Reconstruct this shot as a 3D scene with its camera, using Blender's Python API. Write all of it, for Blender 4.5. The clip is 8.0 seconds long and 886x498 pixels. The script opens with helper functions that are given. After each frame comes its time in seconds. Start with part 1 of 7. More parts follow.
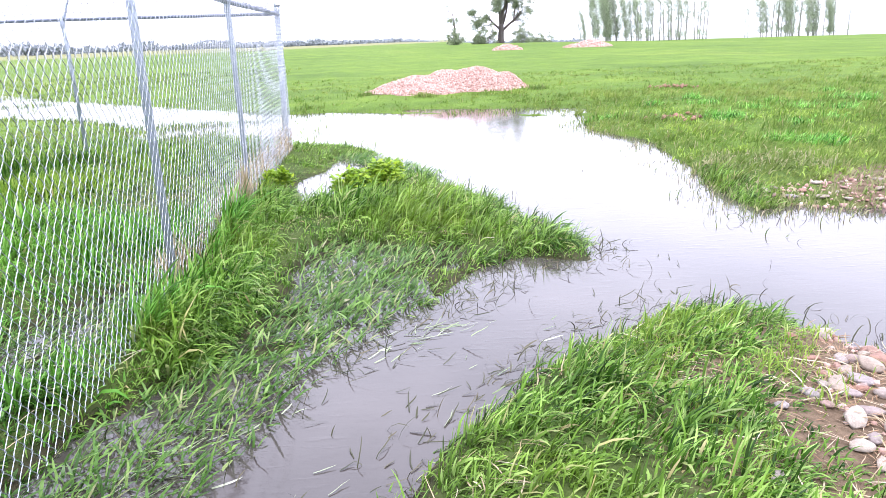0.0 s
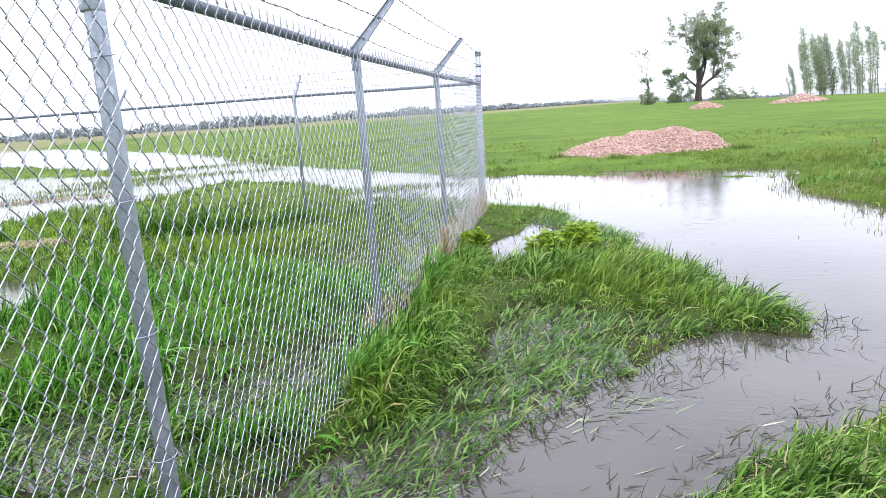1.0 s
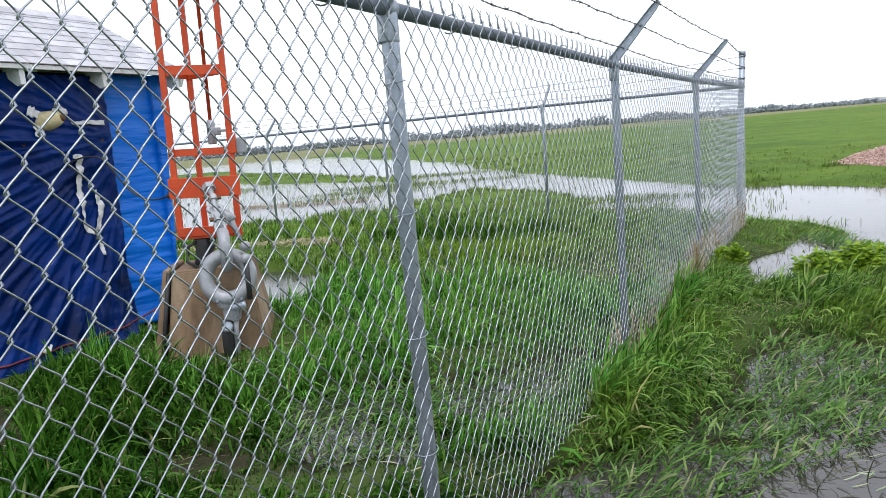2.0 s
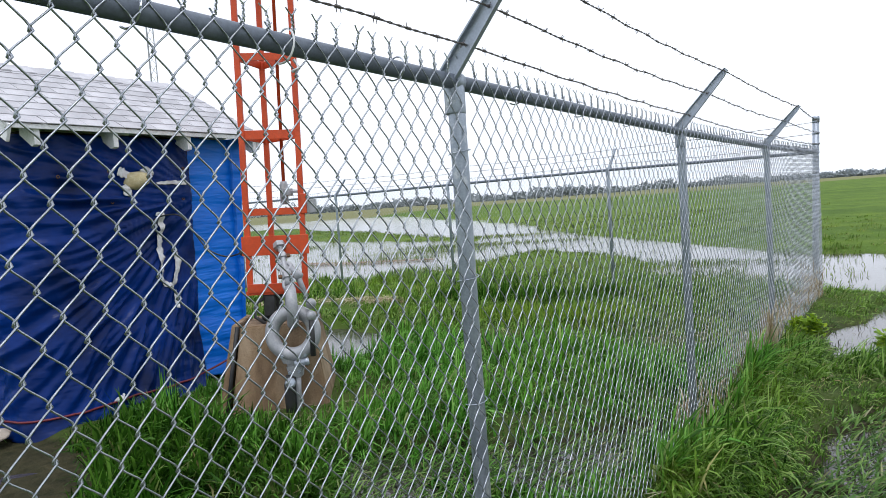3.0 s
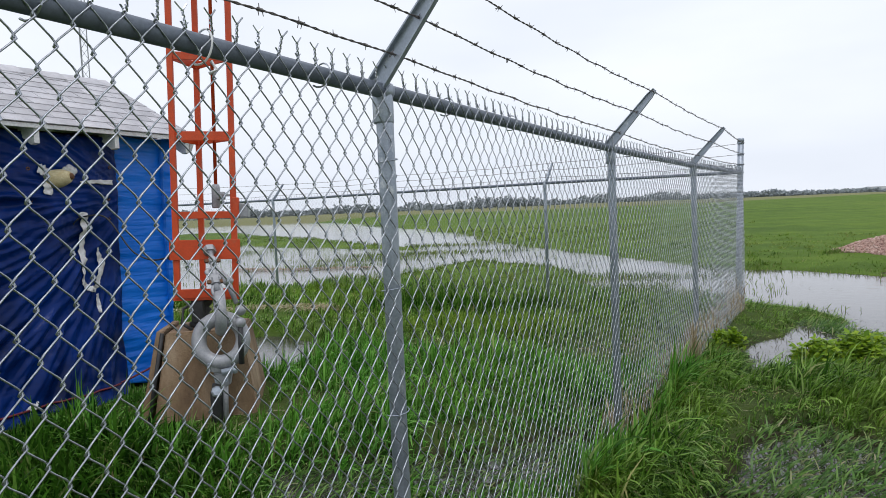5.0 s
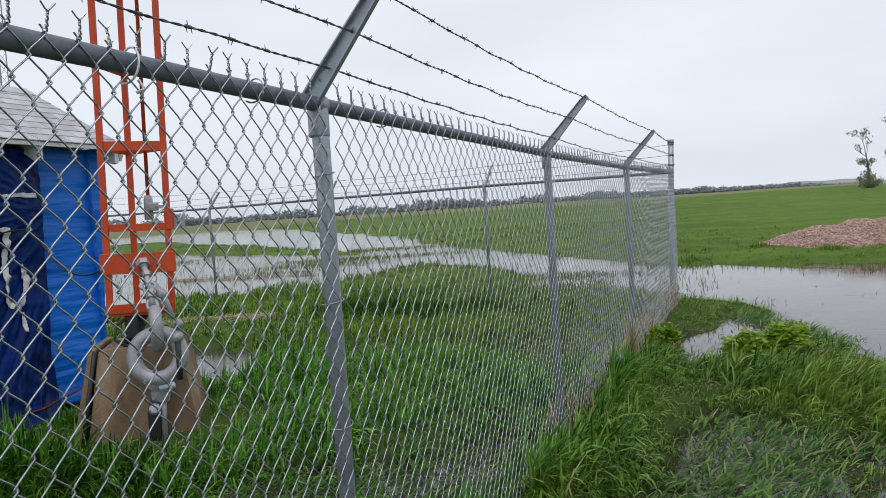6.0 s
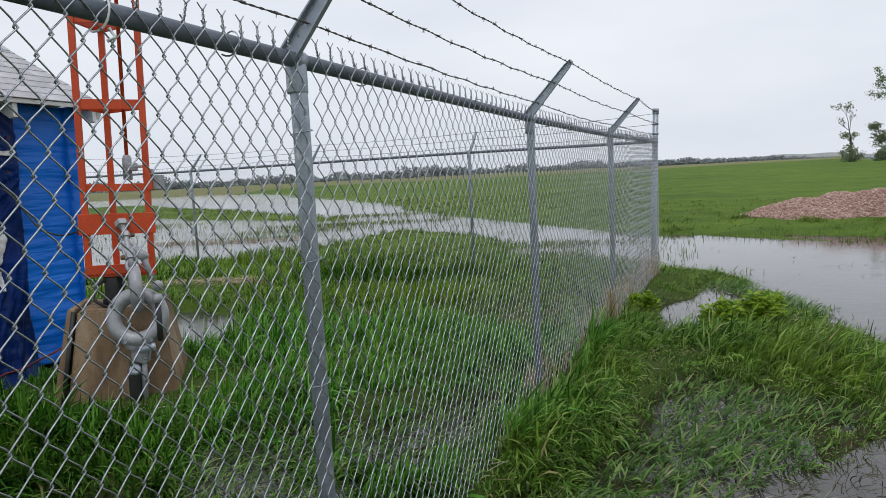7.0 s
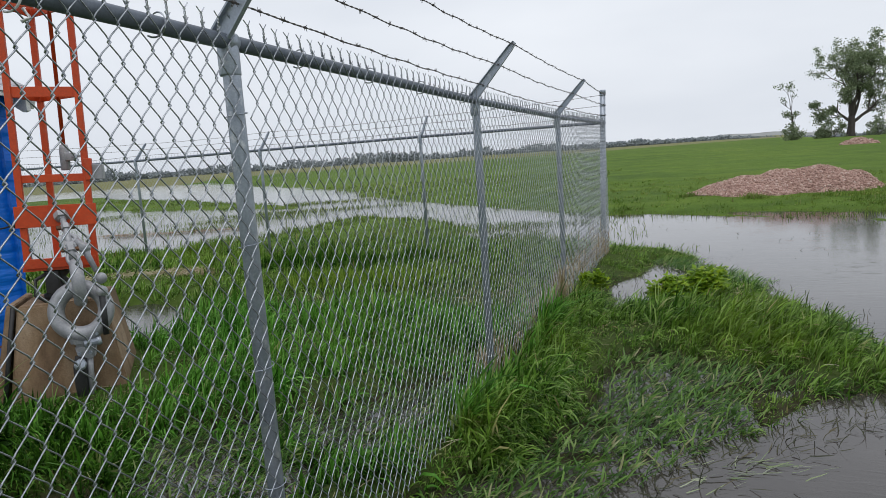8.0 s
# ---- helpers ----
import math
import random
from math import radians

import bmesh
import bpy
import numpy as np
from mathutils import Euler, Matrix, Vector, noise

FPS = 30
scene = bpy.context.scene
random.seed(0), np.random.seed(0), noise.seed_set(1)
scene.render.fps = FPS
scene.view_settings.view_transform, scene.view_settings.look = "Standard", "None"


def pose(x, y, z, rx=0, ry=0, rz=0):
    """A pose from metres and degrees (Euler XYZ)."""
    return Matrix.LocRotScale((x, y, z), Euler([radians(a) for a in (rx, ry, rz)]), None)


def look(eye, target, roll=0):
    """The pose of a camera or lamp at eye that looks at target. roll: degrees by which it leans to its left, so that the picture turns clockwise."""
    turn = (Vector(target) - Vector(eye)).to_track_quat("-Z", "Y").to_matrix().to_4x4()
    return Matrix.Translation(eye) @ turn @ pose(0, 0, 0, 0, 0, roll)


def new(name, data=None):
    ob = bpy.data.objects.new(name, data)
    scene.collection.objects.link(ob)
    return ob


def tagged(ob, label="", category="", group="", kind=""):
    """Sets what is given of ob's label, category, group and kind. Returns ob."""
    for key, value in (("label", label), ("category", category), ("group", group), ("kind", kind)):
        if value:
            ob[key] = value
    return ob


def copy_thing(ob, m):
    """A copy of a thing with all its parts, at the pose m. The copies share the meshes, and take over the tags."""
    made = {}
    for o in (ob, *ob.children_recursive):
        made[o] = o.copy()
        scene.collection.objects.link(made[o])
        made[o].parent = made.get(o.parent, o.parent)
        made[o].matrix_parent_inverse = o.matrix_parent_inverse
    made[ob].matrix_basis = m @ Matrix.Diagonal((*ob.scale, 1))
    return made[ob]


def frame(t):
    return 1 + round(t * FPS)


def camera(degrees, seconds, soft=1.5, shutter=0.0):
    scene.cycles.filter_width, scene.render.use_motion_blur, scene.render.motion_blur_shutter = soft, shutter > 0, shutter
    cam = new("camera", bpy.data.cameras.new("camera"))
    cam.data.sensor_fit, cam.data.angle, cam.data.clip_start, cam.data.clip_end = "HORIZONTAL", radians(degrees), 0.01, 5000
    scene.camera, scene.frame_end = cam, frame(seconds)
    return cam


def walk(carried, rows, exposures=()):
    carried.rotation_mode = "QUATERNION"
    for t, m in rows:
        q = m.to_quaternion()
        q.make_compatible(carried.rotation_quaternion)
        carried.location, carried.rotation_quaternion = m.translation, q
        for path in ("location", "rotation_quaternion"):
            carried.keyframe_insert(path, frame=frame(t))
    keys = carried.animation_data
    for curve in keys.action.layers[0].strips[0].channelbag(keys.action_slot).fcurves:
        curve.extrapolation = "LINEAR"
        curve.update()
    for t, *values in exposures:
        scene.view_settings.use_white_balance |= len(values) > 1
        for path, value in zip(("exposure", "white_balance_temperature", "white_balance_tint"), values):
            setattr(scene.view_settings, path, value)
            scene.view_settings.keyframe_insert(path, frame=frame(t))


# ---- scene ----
cam = camera(66.6, 8.0, 0.75)
PATH = [
    (0, (1.36, -1.563, 1.412), (1.497, 0.342, 0.819), -2.0),
    (0.3, (1.347, -1.599, 1.444), (1.427, 0.33, 0.923), -1.9),
    (0.5, (1.323, -1.555, 1.438), (1.297, 0.388, 0.965), -2.6),
    (0.7, (1.307, -1.575, 1.454), (1.145, 0.368, 1.009), -2.4),
    (1, (1.277, -1.578, 1.448), (0.882, 0.342, 1.051), -3.8),
    (1.2, (1.265, -1.576, 1.456), (0.765, 0.324, 1.08), -3.4),
    (1.5, (1.243, -1.584, 1.472), (0.552, 0.263, 1.137), -4.1),
    (1.7, (1.241, -1.581, 1.493), (0.402, 0.203, 1.156), -4.7),
    (2, (1.209, -1.6, 1.479), (0.172, 0.079, 1.154), -4.8),
    (2.2, (1.212, -1.593, 1.477), (0.103, 0.048, 1.194), -5.2),
    (3.3, (1.226, -1.622, 1.508), (0.011, -0.038, 1.386), -3.0),
    (3.5, (1.225, -1.622, 1.513), (0.006, -0.042, 1.381), -1.9),
    (3.7, (1.224, -1.621, 1.495), (0.015, -0.032, 1.384), -1.2),
    (4, (1.209, -1.616, 1.514), (0.023, -0.009, 1.412), -1.4),
    (4.2, (1.234, -1.633, 1.493), (-0.013, -0.071, 1.42), -2.6),
    (4.3, (1.226, -1.623, 1.496), (0.013, -0.034, 1.418), -2.6),
    (4.5, (1.23, -1.608, 1.505), (0.066, 0.016, 1.414), -3.1),
    (4.7, (1.24, -1.615, 1.493), (0.14, 0.052, 1.378), -2.7),
    (5, (1.259, -1.587, 1.498), (0.213, 0.114, 1.378), -2.4),
    (5.2, (1.269, -1.585, 1.496), (0.28, 0.15, 1.383), -2.6),
    (6.3, (1.28, -1.601, 1.529), (0.404, 0.191, 1.385), -3.3),
    (6.5, (1.288, -1.605, 1.509), (0.418, 0.185, 1.322), -2.6),
    (6.7, (1.272, -1.579, 1.488), (0.394, 0.206, 1.282), -2.3),
    (6.8, (1.268, -1.57, 1.485), (0.415, 0.226, 1.268), -2.4),
    (7, (1.293, -1.591, 1.501), (0.435, 0.203, 1.282), -2.8),
    (7.2, (1.273, -1.574, 1.478), (0.388, 0.208, 1.275), -3.6),
    (7.3, (1.273, -1.571, 1.478), (0.408, 0.221, 1.273), -3.5),
    (7.5, (1.309, -1.593, 1.522), (0.402, 0.176, 1.307), -3.5),
    (7.7, (1.298, -1.563, 1.484), (0.471, 0.243, 1.253), -3.5),
    (8, (1.345, -1.59, 1.484), (0.603, 0.248, 1.215), -3.9),
]
EXPOSURES = [(0, 1.97, 6050, 23), (0.5, 1.74, 6050, 20), (1, 1.4, 6200, 16), (1.5, 0.97, 6250, 13), (2, 0.76, 6250, 11), (3.5, 0.49, 6250, 11), (5, 0.21, 6350, 11), (6.5, 0.02, 6400, 10), (8, 0.01, 6450, 10)]
walk(cam, [(t, look(eye, target, roll)) for t, eye, target, roll in PATH], EXPOSURES)

# ---- world ----
world = bpy.data.worlds.new("overcast_sky")
scene.world = world
world.use_nodes = True
wn, wl = world.node_tree.nodes, world.node_tree.links
wn.clear()
w_out = wn.new("ShaderNodeOutputWorld")
w_bg = wn.new("ShaderNodeBackground")
w_sky = wn.new("ShaderNodeTexSky")
w_sky.sky_type, w_sky.sun_disc = "NISHITA", False
w_sky.sun_elevation, w_sky.sun_rotation = radians(72), radians(148)
w_sky.air_density, w_sky.dust_density = 1.0, 6.0
w_grey = wn.new("ShaderNodeHueSaturation")
w_grey.inputs["Saturation"].default_value = 0.12
w_co = wn.new("ShaderNodeTexCoord")
w_map = wn.new("ShaderNodeMapping")
w_map.inputs["Scale"].default_value = (1.0, 1.0, 3.5)
w_noise = wn.new("ShaderNodeTexNoise")
w_noise.inputs["Scale"].default_value, w_noise.inputs["Detail"].default_value = 1.8, 4.0
w_ramp = wn.new("ShaderNodeValToRGB")
w_ramp.color_ramp.elements[0].position, w_ramp.color_ramp.elements[1].position = 0.25, 0.8
w_ramp.color_ramp.elements[0].color = (7.5, 8.0, 8.8, 1)
w_ramp.color_ramp.elements[1].color = (9.6, 10.0, 10.6, 1)
w_mix = wn.new("ShaderNodeMix")
w_mix.data_type = "RGBA"
w_mix.inputs["Factor"].default_value = 0.86
wl.new(w_sky.outputs["Color"], w_grey.inputs["Color"])
wl.new(w_co.outputs["Generated"], w_map.inputs["Vector"])
wl.new(w_map.outputs["Vector"], w_noise.inputs["Vector"])
wl.new(w_noise.outputs["Fac"], w_ramp.inputs["Fac"])
wl.new(w_grey.outputs["Color"], w_mix.inputs["A"])
wl.new(w_ramp.outputs["Color"], w_mix.inputs["B"])
wl.new(w_mix.outputs["Result"], w_bg.inputs["Color"])
w_bg.inputs["Strength"].default_value = 0.1
wl.new(w_bg.outputs["Background"], w_out.inputs["Surface"])

sun = new("sun", bpy.data.lights.new("sun", "SUN"))
sun.data.energy, sun.data.angle, sun.data.color = 0.8, radians(25), (1.0, 0.97, 0.93)
sun.matrix_world = look((0, 0, 30), (-5, 8, 0))


# ---- materials ----
def mat(name):
    m = bpy.data.materials.new(name)
    m.use_nodes = True
    nt = m.node_tree
    return m, nt, nt.nodes["Principled BSDF"]


def put(nt, kind, **inputs):
    n = nt.nodes.new(kind)
    for k, v in inputs.items():
        n.inputs[k.replace("_", " ")].default_value = v
    return n


def noise_tex(nt, scale, detail=4.0, rough=0.55, stretch=None, space="Object"):
    co = nt.nodes.new("ShaderNodeTexCoord")
    n = put(nt, "ShaderNodeTexNoise", Scale=scale, Detail=detail, Roughness=rough)
    if stretch:
        mp = put(nt, "ShaderNodeMapping", Scale=stretch)
        nt.links.new(co.outputs[space], mp.inputs["Vector"])
        nt.links.new(mp.outputs["Vector"], n.inputs["Vector"])
    else:
        nt.links.new(co.outputs[space], n.inputs["Vector"])
    return n


def ramp(nt, source, stops):
    r = nt.nodes.new("ShaderNodeValToRGB")
    e = r.color_ramp.elements
    while len(e) < len(stops):
        e.new(0.5)
    for el, (p, c) in zip(e, stops):
        el.position, el.color = p, (*c, 1)
    nt.links.new(source, r.inputs["Fac"])
    return r.outputs["Color"]


def mix(nt, fac, a, b, blend="MIX"):
    m = nt.nodes.new("ShaderNodeMix")
    m.data_type, m.blend_type = "RGBA", blend
    for sock, v in ((m.inputs["Factor"], fac), (m.inputs["A"], a), (m.inputs["B"], b)):
        if isinstance(v, (int, float)):
            sock.default_value = v
        elif isinstance(v, tuple):
            sock.default_value = (*v, 1)
        else:
            nt.links.new(v, sock)
    return m.outputs["Result"]


def math_node(nt, op, a, b=0.0, clamp=False):
    m = nt.nodes.new("ShaderNodeMath")
    m.operation, m.use_clamp = op, clamp
    for sock, v in ((m.inputs[0], a), (m.inputs[1], b)):
        if isinstance(v, (int, float)):
            sock.default_value = v
        else:
            nt.links.new(v, sock)
    return m.outputs[0]


def bump(nt, p, height, strength, distance):
    b = put(nt, "ShaderNodeBump", Strength=strength, Distance=distance)
    nt.links.new(height, b.inputs["Height"])
    nt.links.new(b.outputs["Normal"], p.inputs["Normal"])


def surface(name, stops, scale=6.0, fine=60.0, rough=0.8, metal=0.0, relief=0.3, dist=0.004, wear=None, vary=0.0, stretch=None):
    """A weathered surface: a large mottle in the ramp's colours, fine grain over it, and relief."""
    m, nt, p = mat(name)
    big = noise_tex(nt, scale, 5.0, 0.6, stretch)
    col = ramp(nt, big.outputs["Fac"], stops)
    small = noise_tex(nt, fine, 3.0)
    col = mix(nt, 0.35, col, ramp(nt, small.outputs["Fac"], [(0.3, (0.62, 0.62, 0.62)), (0.7, (1.25, 1.25, 1.25))]), "MULTIPLY")
    if wear:
        w = noise_tex(nt, scale * 2.3, 8.0, 0.7)
        mask = ramp(nt, w.outputs["Fac"], [(0.56, (0, 0, 0)), (0.68, (1, 1, 1))])
        col = mix(nt, mask, col, wear)
    if vary:
        info = nt.nodes.new("ShaderNodeObjectInfo")
        col = mix(nt, 1.0, col, ramp(nt, info.outputs["Random"], [(0, (1 - vary,) * 3), (1, (1 + vary,) * 3)]), "MULTIPLY")
    nt.links.new(col, p.inputs["Base Color"])
    p.inputs["Metallic"].default_value = metal
    rr = math_node(nt, "MULTIPLY_ADD", small.outputs["Fac"], 0.2)
    rr.node.inputs[2].default_value = rough - 0.1
    nt.links.new(rr, p.inputs["Roughness"])
    bump(nt, p, small.outputs["Fac"], relief, dist)
    return m


def foliage(name, stops, rough=0.5, glow=0.3, patch=None, mottle=0.0, gloss=0.28):
    """Leaves or blades: each island has a tone of its own; light passes through them."""
    m, nt, p = mat(name)
    geo = nt.nodes.new("ShaderNodeNewGeometry")
    col = ramp(nt, geo.outputs["Random Per Island"], stops)
    if patch:
        big = noise_tex(nt, patch[0], 3.0)
        col = mix(nt, ramp(nt, big.outputs["Fac"], [(0.45, (0, 0, 0)), (0.7, (patch[2],) * 3)]), col, patch[1])
    if mottle:
        small = noise_tex(nt, mottle, 3.0)
        col = mix(nt, 0.8, col, ramp(nt, small.outputs["Fac"], [(0.32, (0.5, 0.54, 0.5)), (0.68, (1.38, 1.3, 1.25))]), "MULTIPLY")
    nt.links.new(col, p.inputs["Base Color"])
    p.inputs["Roughness"].default_value = rough
    p.inputs["Specular IOR Level"].default_value = gloss
    t = nt.nodes.new("ShaderNodeBsdfTranslucent")
    nt.links.new(col, t.inputs["Color"])
    ms = put(nt, "ShaderNodeMixShader", Fac=glow)
    nt.links.new(p.outputs["BSDF"], ms.inputs[1])
    nt.links.new(t.outputs["BSDF"], ms.inputs[2])
    nt.links.new(ms.outputs["Shader"], nt.nodes["Material Output"].inputs["Surface"])
    return m


M_GALV = surface("galvanised_steel", [(0.3, (0.27, 0.31, 0.365)), (0.7, (0.42, 0.46, 0.53))], 9, 140, 0.42, 0.45, 0.12, 0.001, (0.58, 0.60, 0.62))
M_RAIL = surface("dark_galvanised_rail", [(0.3, (0.10, 0.12, 0.155)), (0.7, (0.17, 0.195, 0.24))], 12, 150, 0.5, 0.15, 0.12, 0.001)
M_WIRE = surface("galvanised_wire", [(0.3, (0.29, 0.31, 0.345)), (0.7, (0.48, 0.505, 0.545))], 20, 260, 0.3, 0.9, 0.05, 0.0005)
M_BARB = surface("weathered_barbed_wire", [(0.3, (0.10, 0.09, 0.09)), (0.7, (0.2, 0.18, 0.17))], 30, 300, 0.7, 0.4, 0.05, 0.0005)
M_ORANGE = surface("orange_tower_paint", [(0.3, (0.48, 0.045, 0.006)), (0.7, (0.64, 0.075, 0.012))], 4, 80, 0.55, 0.0, 0.1, 0.002, (0.5, 0.085, 0.03))
M_CONC = surface("brown_stained_concrete", [(0.3, (0.11, 0.066, 0.036)), (0.5, (0.23, 0.15, 0.085)), (0.72, (0.36, 0.265, 0.175))], 5.0, 90, 0.85, 0, 0.6, 0.008, (0.17, 0.105, 0.06), 0.0, (1, 1, 0.3))
M_CAST = surface("grey_cast_metal", [(0.3, (0.24, 0.245, 0.26)), (0.7, (0.38, 0.385, 0.41))], 10, 90, 0.45, 0.15, 0.3, 0.003, (0.42, 0.41, 0.40))
M_BLACK = surface("black_rubber", [(0.3, (0.015, 0.015, 0.016)), (0.7, (0.04, 0.04, 0.042))], 10, 120, 0.6)
M_RUST = surface("rusty_steel", [(0.3, (0.09, 0.045, 0.025)), (0.7, (0.2, 0.1, 0.05))], 14, 120, 0.85, 0.2, 0.5, 0.003)
M_WHITE = surface("weathered_white_paint", [(0.3, (0.74, 0.74, 0.75)), (0.7, (0.84, 0.84, 0.85))], 5, 60, 0.6, 0, 0.2, 0.002, (0.62, 0.61, 0.6))
M_SHINGLE = surface("grey_asphalt_shingle", [(0.3, (0.37, 0.365, 0.39)), (0.7, (0.53, 0.52, 0.545))], 5, 220, 0.95, 0, 0.6, 0.003, (0.43, 0.41, 0.42), 0.12)
# near black: the shade under the eave is put into the wall's colour
M_PLY = surface("shade_dark_plywood", [(0.3, (0.02, 0.018, 0.018)), (0.7, (0.05, 0.045, 0.042))], 4, 60, 0.9)
M_RED = surface("red_tape", [(0.3, (0.10, 0.009, 0.016)), (0.7, (0.17, 0.014, 0.022))], 8, 80, 0.5)
M_TAPE = surface("pale_tape", [(0.3, (0.6, 0.6, 0.6)), (0.7, (0.75, 0.75, 0.75))], 8, 60, 0.45)
M_SACK = surface("weathered_sackcloth", [(0.3, (0.30, 0.25, 0.2)), (0.7, (0.46, 0.40, 0.34))], 12, 240, 0.9, 0, 0.6, 0.004)
M_FOAM = surface("yellowed_foam", [(0.3, (0.5, 0.4, 0.2)), (0.7, (0.68, 0.6, 0.38))], 30, 120, 0.8)
M_STRAW = foliage("dry_straw", [(0, (0.24, 0.17, 0.09)), (0.5, (0.38, 0.31, 0.19)), (1, (0.55, 0.49, 0.36))], 0.7, 0.15)
M_REED = foliage("reddish_dry_reed", [(0, (0.2, 0.115, 0.06)), (0.5, (0.31, 0.2, 0.12)), (1, (0.45, 0.36, 0.25))], 0.7, 0.15)
M_DEAD = foliage("dark_wet_stalks", [(0, (0.03, 0.035, 0.015)), (0.6, (0.055, 0.055, 0.025)), (1, (0.10, 0.085, 0.045))], 0.5, 0.1)
M_PALE = foliage("wet_blades_paled_for_glints", [(0, (0.13, 0.2, 0.07)), (0.5, (0.24, 0.30, 0.15)), (1, (0.4, 0.43, 0.3))], 0.25, 0.2, gloss=0.4)
M_GRASS = foliage("fresh_grass_blades", [(0, (0.014, 0.046, 0.005)), (0.3, (0.058, 0.155, 0.017)), (0.65, (0.21, 0.39, 0.062)), (0.92, (0.37, 0.56, 0.165)), (0.98, (0.42, 0.42, 0.2)), (1, (0.42, 0.31, 0.17))], 0.38, 0.46, (0.9, (0.26, 0.37, 0.045), 0.45), 5.0, 0.2)
# darker copy of the grass, with dense blades' own shade in its colour
M_COARSE_SHADED = foliage("coarse_shade_darkened_blades", [(0, (0.007, 0.030, 0.003)), (0.3, (0.023, 0.088, 0.008)), (0.65, (0.058, 0.178, 0.016)), (0.93, (0.135, 0.29, 0.042)), (0.99, (0.28, 0.31, 0.12)), (1, (0.34, 0.26, 0.14))], 0.4, 0.4, (0.9, (0.09, 0.175, 0.02), 0.3), 5.0, 0.13)
M_LUSH = foliage("lush_broad_grass_blades", [(0, (0.022, 0.086, 0.009)), (0.3, (0.066, 0.225, 0.023)), (0.65, (0.18, 0.46, 0.075)), (0.93, (0.31, 0.60, 0.15)), (0.99, (0.44, 0.45, 0.22)), (1, (0.42, 0.34, 0.2))], 0.38, 0.46, (0.9, (0.22, 0.38, 0.05), 0.35), 5.0, 0.18)
M_WET = foliage("wet_flattened_blades", [(0, (0.04, 0.10, 0.018)), (0.5, (0.11, 0.235, 0.045)), (0.85, (0.23, 0.38, 0.09)), (1, (0.36, 0.34, 0.19))], 0.28, 0.42)
M_FIELD = foliage("meadow_grass_blades", [(0, (0.08, 0.155, 0.022)), (0.5, (0.14, 0.24, 0.04)), (0.88, (0.21, 0.30, 0.07)), (1, (0.36, 0.33, 0.17))], 0.6, 0.45, (0.35, (0.25, 0.30, 0.08), 0.7), 1.2, 0.14)
M_FRINGE = foliage("straw_tinged_blades", [(0, (0.10, 0.16, 0.04)), (0.4, (0.20, 0.25, 0.08)), (0.75, (0.34, 0.33, 0.17)), (1, (0.45, 0.38, 0.25))], 0.6, 0.35, gloss=0.15)
M_FRESH = foliage("yellow_green_young_blades", [(0, (0.11, 0.19, 0.02)), (0.5, (0.22, 0.35, 0.04)), (1, (0.36, 0.48, 0.09))], 0.4, 0.4)
M_WEED = foliage("yellow_green_weed_leaves", [(0, (0.10, 0.20, 0.012)), (0.5, (0.22, 0.36, 0.02)), (1, (0.36, 0.48, 0.035))], 0.5, 0.4)
# green lightened and greyed, so that haze is carried by the colour
M_LEAF = foliage("haze_greyed_leaves", [(0, (0.12, 0.155, 0.09)), (0.5, (0.21, 0.26, 0.15)), (1, (0.33, 0.39, 0.23))], 0.6, 0.4)
# light green, paled further to imitate the bright sky behind the leaves
M_AIRY = foliage("spring_leaves_paled_for_backlight", [(0, (0.25, 0.31, 0.20)), (0.5, (0.34, 0.41, 0.26)), (1, (0.45, 0.51, 0.34))], 0.6, 0.5)
# pale grey-blue: the distance haze is put into the leaf colour
M_FARLEAF = foliage("haze_tinted_far_leaves", [(0, (0.24, 0.275, 0.295)), (1, (0.33, 0.36, 0.375))], 0.8, 0.2)
M_BARK = surface("grey_brown_bark", [(0.3, (0.06, 0.05, 0.045)), (0.7, (0.13, 0.11, 0.1))], 2, 14, 0.95, 0, 0.8, 0.05, None, 0.0, (1, 1, 0.25))
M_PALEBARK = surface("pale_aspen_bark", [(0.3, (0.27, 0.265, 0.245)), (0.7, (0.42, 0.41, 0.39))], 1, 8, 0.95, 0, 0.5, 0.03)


def stone_material():
    """Field stones of several rocks: reddish, grey and cream, each stone of its own tone, mottled and pitted."""
    m, nt, p = mat("mixed_field_stone")
    info = nt.nodes.new("ShaderNodeObjectInfo")
    tone = ramp(nt, info.outputs["Random"], [(0, (0.27, 0.135, 0.09)), (0.25, (0.33, 0.20, 0.15)), (0.5, (0.30, 0.275, 0.27)), (0.75, (0.36, 0.295, 0.235)), (1, (0.42, 0.375, 0.315))])
    n = noise_tex(nt, 2.2, 5, 0.6)
    f = noise_tex(nt, 14, 4, 0.6)
    col = mix(nt, 0.8, tone, ramp(nt, n.outputs["Fac"], [(0.3, (0.62, 0.58, 0.56)), (0.7, (1.25, 1.22, 1.2))]), "MULTIPLY")
    col = mix(nt, 0.6, col, ramp(nt, f.outputs["Fac"], [(0.35, (0.75, 0.74, 0.72)), (0.6, (1.12, 1.12, 1.12))]), "MULTIPLY")
    nt.links.new(col, p.inputs["Base Color"])
    p.inputs["Roughness"].default_value = 0.7
    bump(nt, p, f.outputs["Fac"], 0.5, 0.12)
    return m


M_STONE = stone_material()


